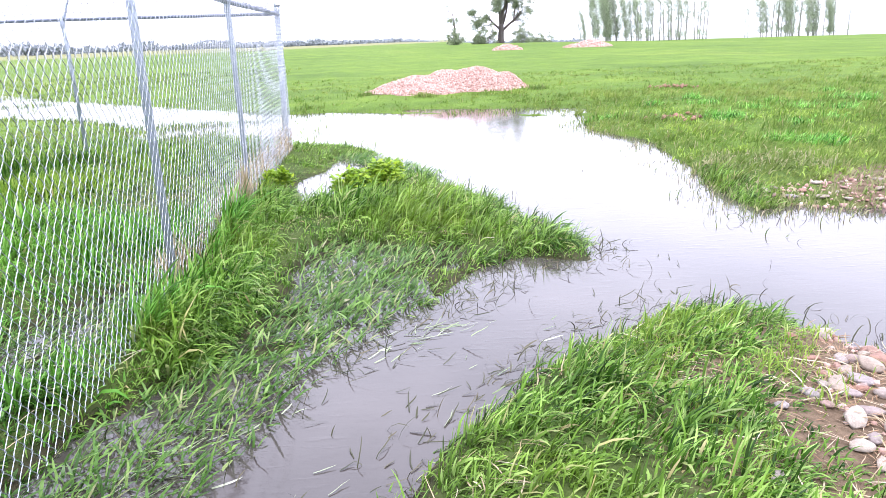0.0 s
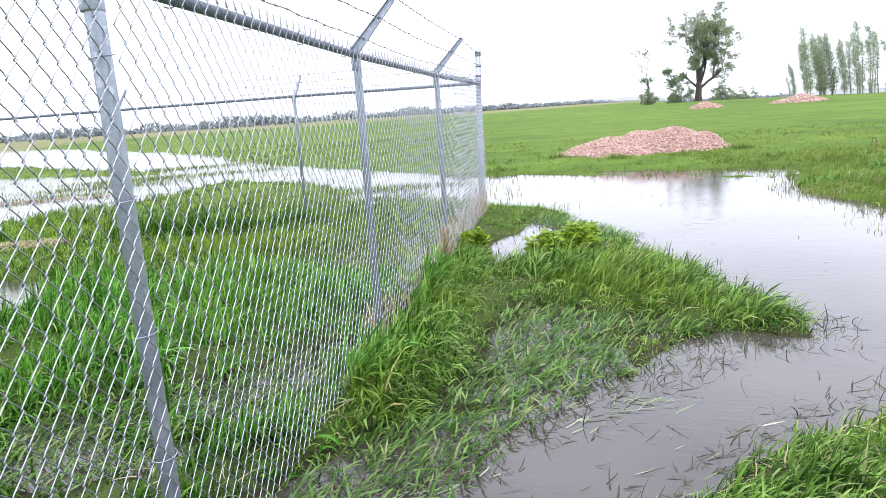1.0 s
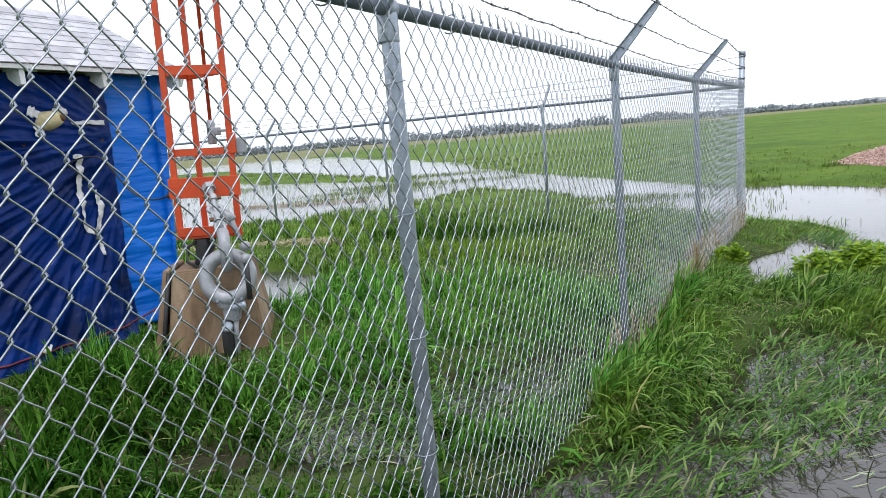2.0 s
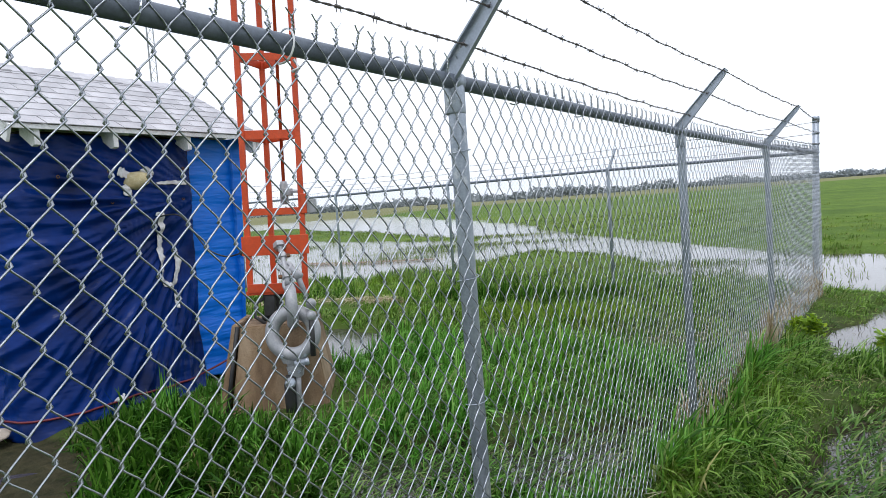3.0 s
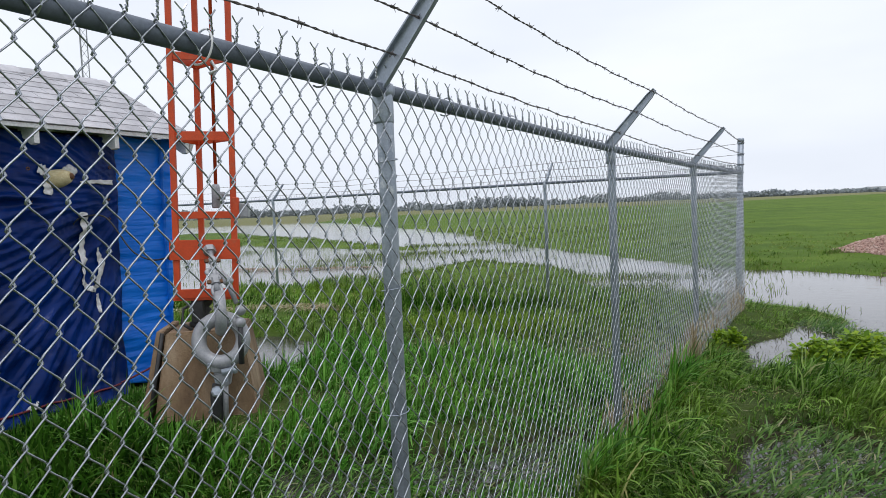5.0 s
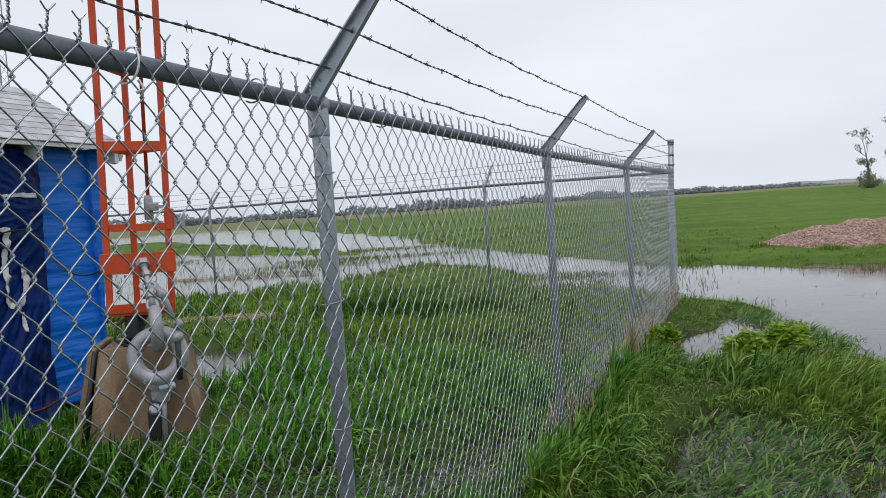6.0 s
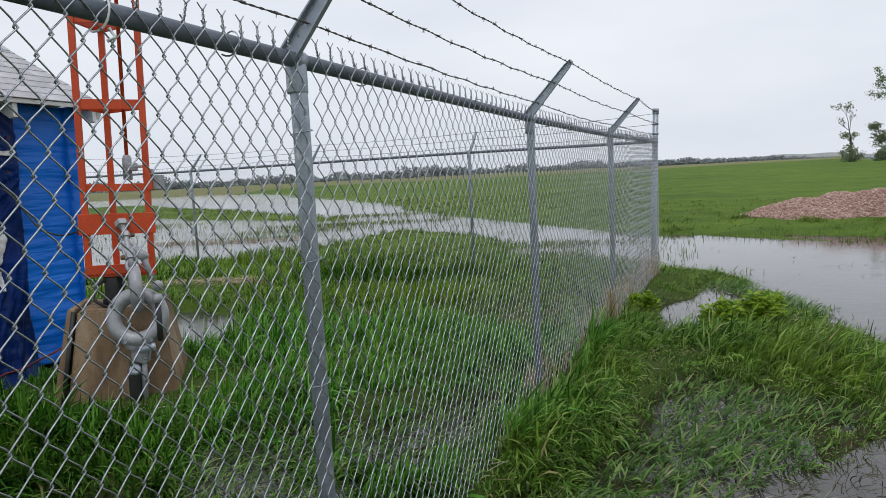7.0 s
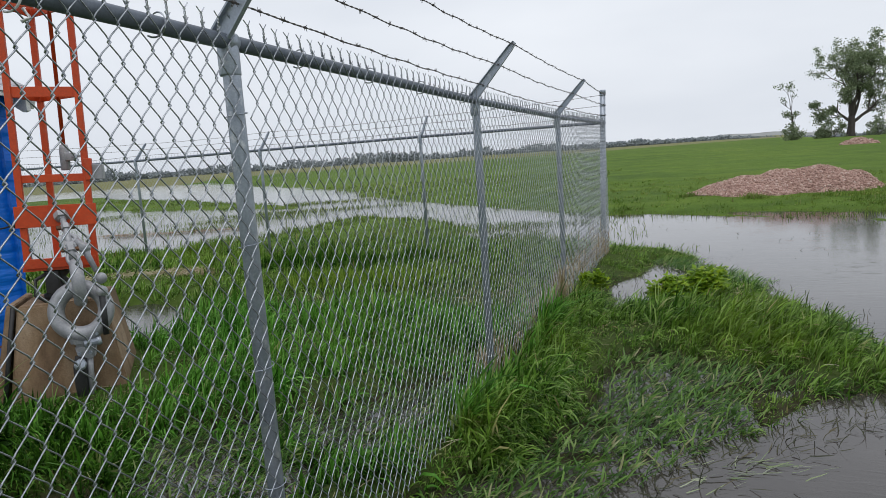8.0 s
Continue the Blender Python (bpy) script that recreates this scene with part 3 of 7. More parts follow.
def mesh_panel(name, a, b, parent, sides=4, lift_a=0.0, lift_b=0.0, weave=(PITCH, DIAMOND, 0.0, 0.0)):
    """Woven wire from a to b (points in plan), with twisted ends standing above the rail.
    weave: the diamonds' width and height, where the first stands, and how they widen along the panel."""
    a, b = Vector((*a, 0)), Vector((*b, 0))
    along = (b - a).normalized()
    out = Vector((along.y, -along.x, 0))
    pitch, diamond, phase, widen = weave
    half, run = pitch / 2, (b - a).length
    n = int(((math.sqrt(1 + 4 * widen * run) - 1) / (2 * widen) if widen else run) / half - phase / half)
    rise = diamond / 2
    steps = int((RAIL + 0.045 - 0.03) / rise) // 2 * 2
    z0 = RAIL + 0.016 - steps * rise
    top = z0 + steps * rise
    k = np.arange(steps + 1)
    h = Heap()
    bends = 4 if sides > 3 else 1
    m = bends * (steps + 1)
    vs, fs = tube_arrays(np.zeros((m, 3)) + np.arange(m)[:, None], 1, sides, False)
    fs = np.array(fs)
    ang = np.arange(sides) * 2 * math.pi / sides + 0.4
    all_v, all_f, off = [], [], 0
    r = 0.0021 if sides > 3 else 0.0014
    jit = np.random.default_rng(7)
    for i in range(n):
        side = np.where((k + i) % 2 == 0, 1.0, -1.0)
        s = phase + (i + 0.5) * half + side * (half / 2 + 0.0018)
        s = s * (1 + widen * s)
        lift = lift_a + (lift_b - lift_a) * i / n
        z = z0 + k * rise + lift
        # each bend of the wire is rounded and hooks over its neighbour
        s2 = np.repeat(s, bends) + np.repeat(side, bends) * np.tile((-0.0080, 0.0, 0.0, -0.0080)[-bends:], len(z)) + jit.normal(0, 0.0004, bends * len(s))
        z2 = np.repeat(z, bends) + np.tile((-0.0115, -0.0032, 0.0032, 0.0115) if bends == 4 else (0.0,), len(z))
        lean = -np.repeat(side, bends) * np.tile((-0.6, -1.0, 1.0, 0.6)[-bends:], len(z)) * 0.0026
        belly = 0.004 * math.sin(i * 0.11) + 0.003 * np.sin(z2 * 4 + i * 0.05)
        o = lean + belly + 0.027
        # thin round section in the fence's own plane
        base = np.stack([a.x + along.x * s2 + out.x * o, a.y + along.y * s2 + out.y * o, z2], -1)
        ring = r * 1.1 * (np.cos(ang)[None, :, None] * np.array(along)[None, None] + 0) + r * (np.sin(ang)[None, :, None] * np.array(out)[None, None])
        vv = base[:, None] + ring
        all_v.append(vv.reshape(-1, 3))
        all_f.append(fs + off)
        off += vv.shape[0] * sides
    v = np.concatenate(all_v)
    f = np.concatenate(all_f)
    ob = bulk(name, v, np.full(len(f), 4), f.ravel(), M_WIRE, True)
    ob.parent = parent
    # twisted selvage: pairs of wire ends above the rail
    t = Heap()
    for i in range(0, n, 2):
        s = phase + (i + 1) * half
        s = s * (1 + widen * s)
        c = a + along * s + out * 0.027 + Vector((0, 0, lift_a + (lift_b - lift_a) * i / n))
        tilt = jit.normal(0, 0.005, 2)
        for sg in (-1, 1):
            pts = []
            for q in np.linspace(0, 1, 14):
                ph = q * 15.0 + (0 if sg > 0 else math.pi)
                rr = 0.0021 if q < 0.72 else 0.0021 + (q - 0.72) * 0.032
                if q >= 0.72:
                    ph = (0.3 if sg > 0 else 0.3 + math.pi) + i
                    wave = sg * rr
                    pts.append(c + along * (wave + tilt[0] * q) + out * (0.3 * wave + tilt[1] * q) + Vector((0, 0, top + q * 0.046 + 0.002)))
                else:
                    pts.append(c + along * (rr * math.cos(ph) + tilt[0] * q) + out * (rr * math.sin(ph) + tilt[1] * q) + Vector((0, 0, top + q * 0.046)))
            t.tube(pts, 0.0019, 4)
    tagged(t.link("twisted_selvage", M_WIRE, ob), kind="stuff")
    return ob


def arm_frame(out):
    """Unit vectors of a barbed-wire arm that leans over to out."""
    return (Vector((out[0], out[1], 0)) * 0.68 + Vector((0, 0, 0.733))).normalized()


ARM = 0.42


def line_post(fence, p, along, out, tall=RAIL, foot=-0.5):
    bm = bmesh.new()
    lathe(bm, [(0.0245, foot), (0.0245, tall - 0.03), (0.0235, tall - 0.025)], 18, Matrix.Translation((p[0], p[1], 0)))
    post = part("line_post", bm, M_GALV, fence, "", True)
    base = Vector((p[0], p[1], 0))
    o, al = Vector((*out, 0)), Vector((*along, 0))
    # cast loop cap on the post, round the rail
    bm = bmesh.new()
    lathe(bm, [(0.0285, tall - 0.09), (0.0295, tall - 0.086), (0.0295, tall - 0.022), (0.026, tall + 0.012), (0.012, tall + 0.036), (0.004, tall + 0.04)], 20, Matrix.Translation(base - o * 0.004))
    lathe(bm, [(0.0275, -0.018), (0.0275, 0.018)], 16, Matrix.Translation(base + Vector((0, 0, tall))) @ al.to_track_quat("Z", "Y").to_matrix().to_4x4())
    part("post_cap", bm, M_GALV, post, "", True)
    # pressed steel arm: a shallow channel that narrows to its tip
    d = arm_frame(out)
    nrm = d.cross(al).normalized()
    bm = bmesh.new()
    start = base + Vector((0, 0, tall + 0.022)) - d * 0.02 - al * 0.018
    rows = []
    for q, w in ((0, 0.028), (0.1, 0.028), (0.9, 0.019), (1.0, 0.011)):
        c = start + d * (ARM * q)
        rows.append([bm.verts.new(c + nrm * u * w + al * e) for u, e in ((-1, -0.016), (-1, 0.002), (1, 0.002), (1, -0.016), (0.82, -0.016), (0.82, -0.002), (-0.82, -0.002), (-0.82, -0.016))])
    for r0, r1 in zip(rows, rows[1:]):
        for k in range(8):
            bm.faces.new((r0[k], r0[(k + 1) % 8], r1[(k + 1) % 8], r1[k]))
    bm.faces.new(rows[0])
    bm.faces.new(rows[-1])
    bmesh.ops.recalc_face_normals(bm, faces=bm.faces[:])
    part("barbed_wire_arm", bm, M_GALV, post)
    # tie wires that hold the mesh to the post
    for z in np.arange(0.2, tall - 0.1, 0.36):
        h = Heap()
        pts = [base + Vector((0, 0, z)) + o * (0.032 * math.cos(g)) + al * (0.033 * math.sin(g)) + Vector((0, 0, 0.004 * g)) for g in np.linspace(-2.4, 2.4, 12)]
        h.tube(pts, 0.0017, 4)
        h.link("tie_wire", M_GALV, post)
    return post


def barbed_strand(fence, stations, seed):
    """Two twisted wires with four-pointed barbs through the stations, sagging a little between them."""
    g = np.random.default_rng(seed)
    h = Heap()
    for a, b in zip(stations, stations[1:]):
        a, b = np.array(a, float), np.array(b, float)
        L = np.linalg.norm(b - a)
        n = max(8, int(L / 0.02))
        q = np.linspace(0, 1, n + 1)
        mid = a + (b - a) * q[:, None]
        mid[:, 2] -= 0.018 * 4 * q * (1 - q) * g.uniform(0.4, 1.4)
        mid[:, 2] += 0.003 * np.sin(q * 40 + g.uniform(0, 6)) * np.sin(q * math.pi)
        t = (b - a) / L
        u = np.cross(t, (0, 0, 1))
        u /= np.linalg.norm(u)
        w = np.cross(u, t)
        ph = q * L / 0.07 * 2 * math.pi
        for sg in (0, math.pi):
            h.tube(mid + 0.0018 * (np.cos(ph + sg)[:, None] * u + np.sin(ph + sg)[:, None] * w), 0.0017, 4)
        for s in np.arange(g.uniform(0.03, 0.1), L, 0.125):
            c = a + t * s
            c[2] = np.interp(s / L, q, mid[:, 2])
            for k in range(4):
                ang = g.uniform(0, 6.28)
                dirn = math.cos(ang) * u + math.sin(ang) * w + g.normal(0, 0.35) * t
                o = t * (k - 1.5) * 0.004
                h.tube([c + o - dirn * 0.003, c + o + dirn * 0.0125], (0.0018, 0.0009), 3)
            h.tube([c - t * 0.008, c + t * 0.008], 0.0042, 5)
    return h.link("barbed_wire", M_BARB, fence)


def rail_ties(fence, a, b, out, every, seed):
    g = np.random.default_rng(seed)
    a, b = Vector(a), Vector(b)
    al = (b - a).normalized()
    o = Vector((*out, 0))
    s = every * 0.6
    while s < (b - a).length:
        c = a + al * s
        h = Heap()
        h.tube([c + o * (0.030 * math.cos(q)) + Vector((0, 0, 0.030 * math.sin(q))) + al * (0.005 * q) for q in np.linspace(-2.2, 2.6, 14)], 0.0022, 4)
        h.link("rail_tie", M_WIRE, fence)
        s += every * g.uniform(0.85, 1.2)


def corner_post(fence, p, foot=-0.5, top=2.235, lean=0.0):
    """lean: how far the post stands off the upright to +x for each metre of its height, pivoting near its top."""
    tip = Matrix.Translation((*p, 0))
    tip[0][2], tip[0][3] = lean, p[0] - 2.1 * lean
    bm = bmesh.new()
    lathe(bm, [(0.0375, foot), (0.0375, top - 0.04)], 20, tip)
    post = part("corner_post", bm, M_GALV, fence, "taller galvanised corner post", True)
    bm = bmesh.new()
    lathe(bm, [(0.041, top - 0.055), (0.041, top - 0.012), (0.036, top - 0.002), (0.02, top)], 20, tip)
    part("post_cap", bm, M_GALV, post, "", True)
    for z in (0.25, 0.7, 1.15, 1.55, 1.80, 1.9, 2.03, 2.17):
        bm = bmesh.new()
        lathe(bm, [(0.040, z - 0.011), (0.0405, z), (0.040, z + 0.011)], 20, tip)
        part("brace_band", bm, M_GALV, post, "", True)
    return post


def fence_run(name, label, stops, out, corners, mesh_sides, seed, weaves=None):
    """stops: (x, y, rail height) of the posts in order; corners: which of them are corner posts;
    weaves: the mesh of those panels that are not woven as the rest."""
    fence = empty(name)
    tagged(fence, label, "fence", "fence round the compound")
    d = arm_frame(out)
    for k, (x, y, z) in enumerate(stops):
        if k in corners:
            continue
        n = stops[min(k + 1, len(stops) - 1)]
        along = (Vector(n[:2]) - Vector((x, y))).normalized() if n[:2] != (x, y) else (Vector((x, y)) - Vector(stops[k - 1][:2])).normalized()
        line_post(fence, (x, y), along, out, z)
    h = Heap()
    rail = []
    for p, q in zip(stops, stops[1:]):
        rail += [tuple(p[i] + (q[i] - p[i]) * f for i in range(3)) for f in np.linspace(0, 1, 6)[:-1]]
    h.tube(rail + [stops[-1]], 0.0212, 14)
    h.link("top_rail", M_RAIL, fence, "dark weathered steel top rail", True)
    for k, (p, q) in enumerate(zip(stops, stops[1:])):
        mesh_panel("chain_link_mesh", p[:2], q[:2], fence, mesh_sides, p[2] - RAIL, q[2] - RAIL, (weaves or {}).get(k, (PITCH, DIAMOND, 0.0, 0.0)))
        rail_ties(fence, p, q, out, 0.62, seed)
    for k, (f, zc) in enumerate(((0.26, 1.9), (0.62, 2.03), (0.97, 2.17))):
        st = []
        for i, p in enumerate(stops):
            if i in corners:
                st.append((p[0] + 0.04 * out[0], p[1] + 0.04 * out[1], zc))
            else:
                slip = 0.87 if k and p[1] < 1.0 else 1.0
                st.append(tuple(Vector((p[0], p[1], p[2] + 0.022)) + d * (ARM * f * slip - 0.02)))
        barbed_strand(fence, st, seed + k)
    return fence


CORNER = (0.0, 7.82, 1.80)
BACK = (-11.4, 7.82, 1.80)
side_fence = fence_run("chain_link_fence", "galvanised chain-link fence with three strands of barbed wire",
                       [(0.38, -4.97, 1.873), (0.254, -2.50, 1.853), (0.127, -0.03, 1.834), (0.0, 2.44, 1.815), (0.0, 4.85, 1.79), CORNER], (1, 0), (5,), 4, 3, {1: (0.0631, 0.081, 0.0315, 0.0), 2: (0.0677, 0.088, 0.032, 0.037)})
corner_post(side_fence, CORNER[:2], lean=0.028)
back_fence = fence_run("chain_link_fence", "galvanised chain-link fence along flooded ground behind the compound",
                       [CORNER, (-2.70, 7.82, 1.81), (-5.60, 7.82, 1.80), (-8.32, 7.82, 1.79), BACK], (0, 1), (0, 4), 3, 21)
corner_post(back_fence, BACK[:2])


def rail_strap(fence, p):
    """A white plastic strap left hanging round the rail."""
    h = Heap()
    c = Vector(p)
    h.tube([c + Vector((0.032 * math.cos(q) + 0.004, 0.012 * math.sin(q * 0.5), 0.036 * math.sin(q) - 0.004)) for q in np.linspace(-1.9, 2.2, 18)], 0.0024, 5)
    h.tube([c + Vector((0.03, 0.0, -0.035)), c + Vector((0.036, 0.008, -0.052)), c + Vector((0.03, -0.006, -0.06))], 0.0036, 5)
    h.link("rail_strap", M_WHITE, fence, "white plastic strap round the rail", True)


rail_strap(side_fence, (0.160, -0.68, 1.838))


# ---- tower base, ring transformer and pier ----
PIER = pose(-3.169, 2.002, 0, 0, 0, 40.5)      # local -y faces the fence's near end
PIER_TOP = 0.64


def tapered(bm, w0, w1, z0, z1, bevel=0.0, y0=None, y1=None):
    y0, y1 = y0 or w0, y1 or w1
    q = [bm.verts.new((sx * w / 2, sy * y / 2, z)) for z, w, y in ((z0, w0, y0), (z1, w1, y1)) for sx, sy in ((-1, -1), (1, -1), (1, 1), (-1, 1))]
    for f in ((3, 2, 1, 0), (4, 5, 6, 7), (0, 1, 5, 4), (1, 2, 6, 5), (2, 3, 7, 6), (3, 0, 4, 7)):
        bm.faces.new([q[i] for i in f])
    if bevel:
        bmesh.ops.bevel(bm, geom=bm.edges[:], offset=bevel, segments=2, affect="EDGES")


def pier():
    ob = empty("concrete_pier", PIER)
    tagged(ob, "brown stained tapered concrete pier standing in tall grass", "pier")
    bm = bmesh.new()
    tapered(bm, 0.84, 0.56, -0.3, PIER_TOP, 0.012)
    part("pier_body", bm, M_CONC, ob)
    bm = bmesh.new()
    q = [(-0.50, -0.36, -0.1), (-0.43, -0.36, -0.1), (-0.295, -0.27, PIER_TOP + 0.015), (-0.345, -0.27, PIER_TOP + 0.02)]
    lo = [bm.verts.new(p) for p in q]
    hi = [bm.verts.new((x, -y, z)) for x, y, z in q]
    bm.faces.new(lo)
    bm.faces.new(list(reversed(hi)))
    for k in range(4):
        bm.faces.new((lo[k], hi[k], hi[(k + 1) % 4], lo[(k + 1) % 4]))
    bmesh.ops.recalc_face_normals(bm, faces=bm.faces[:])
    bmesh.ops.bevel(bm, geom=bm.edges[:], offset=0.006, segments=2, affect="EDGES")
    part("side_slab", bm, M_CONC, ob, "leaning slab against the pier's side")
    h = Heap()
    h.tube([(-0.30, -0.285, PIER_TOP + 0.005), (-0.36, -0.33, 0.3), (-0.425, -0.385, -0.1)], 0.016, 6)
    h.link("ground_cable", M_BLACK, ob, "dark ground cable down the pier's edge", True)
    return ob


def tower():
    ob = empty("radio_tower", PIER @ pose(0.0, 0.0, PIER_TOP, 0, 1.7, 0))
    tagged(ob, "orange painted triangular steel lattice radio tower on a pier", "tower")
    W, D = 0.44, 0.36
    Z0, H = 0.24, 12.0
    legs = [(-W / 2, -0.10), (W / 2, -0.10), (-0.095, D - 0.10)]
    for x, y in legs:
        bm = bmesh.new()
        box(bm, (0.044, 0.044, H), Matrix.Translation((x, y, Z0 + H / 2)), 0.005)
        part("leg", bm, M_ORANGE, ob)
    rungs = [(0.645, 0.055), (1.258, 0.072), (1.87, 0.06)] + [(1.87 + 0.62 * k, 0.045) for k in range(1, 15)]
    for z, t in rungs:
        for (ax, ay), (bx, by) in ((legs[0], legs[1]), (legs[1], legs[2]), (legs[2], legs[0])):
            bm = bmesh.new()
            d = Vector((bx - ax, by - ay, 0))
            m = Matrix.Translation(((ax + bx) / 2, (ay + by) / 2, Z0 + z)) @ pose(0, 0, 0, 0, 0, math.degrees(math.atan2(d.y, d.x)))
            box(bm, (d.length - 0.03, 0.012, t), m, 0.002)
            part("rung", bm, M_ORANGE, ob)
    # wide splice plate and the base plate
    bm = bmesh.new()
    box(bm, (W + 0.09, 0.014, 0.155), Matrix.Translation((0, -0.126, Z0 + 0.375)), 0.003)
    part("splice_plate", bm, M_ORANGE, ob)
    bm = bmesh.new()
    q = [(-W / 2 - 0.03, -0.13), (W / 2 + 0.03, -0.13), (W / 2 + 0.01, -0.07), (0.02, D - 0.06), (-0.09, D - 0.06), (-W / 2 - 0.03, -0.07)]
    lo = [bm.verts.new((x, y, Z0 - 0.02)) for x, y in q]
    hi = [bm.verts.new((x, y, Z0 + 0.01)) for x, y in q]
    bm.faces.new(list(reversed(lo)))
    bm.faces.new(hi)
    for k in range(6):
        bm.faces.new((lo[k], lo[(k + 1) % 6], hi[(k + 1) % 6], hi[k]))
    part("base_plate", bm, M_ORANGE, ob)
    bm = bmesh.new()
    box(bm, (W + 0.02, 0.012, 0.07), Matrix.Translation((0, -0.137, Z0 + 0.035)), 0.003)
    part("base_flange", bm, M_ORANGE, ob)
    bm = bmesh.new()
    lathe(bm, [(0.1, 0.0), (0.1, 0.03), (0.06, 0.05), (0.075, 0.08), (0.055, 0.1), (0.075, 0.13), (0.055, 0.15), (0.08, 0.18), (0.09, 0.22)], 20, Matrix.Translation((-0.06, 0.0, 0)))
    box(bm, (0.09, 0.08, 0.17), Matrix.Translation((-0.075, -0.08, 0.13)), 0.008)
    part("base_insulator", bm, M_BLACK, ob, "dark ribbed base insulator", True)
    h = Heap()
    h.tube([(0.06, 0.08, Z0 + 0.85), (0.06, 0.08, Z0 + H)], 0.014, 8)
    h.link("conduit", M_ORANGE, ob, "thin orange conduit", True)
    bm = bmesh.new()
    lathe(bm, [(0.03, 0), (0.034, 0.01), (0.034, 0.16), (0.026, 0.19)], 14, Matrix.Translation((0.06, 0.08, Z0 + 0.70)))
    box(bm, (0.07, 0.05, 0.06), Matrix.Translation((0.10, 0.06, Z0 + 0.80)), 0.006)
    box(bm, (0.1, 0.02, 0.02), Matrix.Translation((0.16, -0.02, Z0 + 0.80)) @ pose(0, 0, 0, 0, 0, -40), 0.003)
    part("conduit_clamp", bm, M_CAST, ob, "grey conduit fitting", True)
    bm = bmesh.new()
    box(bm, (0.075, 0.1, 0.11), Matrix.Translation((W / 2 + 0.075, -0.06, Z0 + 0.68)), 0.006)
    part("junction_box", bm, M_CAST, ob, "grey junction box")
    bm = bmesh.new()
    box(bm, (0.05, 0.06, 0.16), Matrix.Translation((W / 2 + 0.018, -0.1, Z0 + 0.70)), 0.006)
    part("box_bracket", bm, M_ORANGE, ob)
    h = Heap()
    h.tube([(-0.1, -0.1, 0.2), (-0.17, -0.16, 0.16), (-0.18, -0.17, 0.05), (-0.1, -0.2, 0.0)], 0.014, 8)
    h.link("lead", M_BLACK, ob, "", True)
    return ob


def torus(bm, R, r, m, seg=36, sides=14, squash=1.0):
    rings = []
    for i in range(seg):
        a = 2 * math.pi * i / seg
        rings.append([bm.verts.new(m @ Vector(((R + r * math.cos(b)) * math.cos(a), (R + r * math.cos(b)) * math.sin(a), squash * r * math.sin(b)))) for b in [2 * math.pi * k / sides for k in range(sides)]])
    for i in range(seg):
        a, b = rings[i], rings[(i + 1) % seg]
        for k in range(sides):
            bm.faces.new((a[k], b[k], b[(k + 1) % sides], a[(k + 1) % sides]))


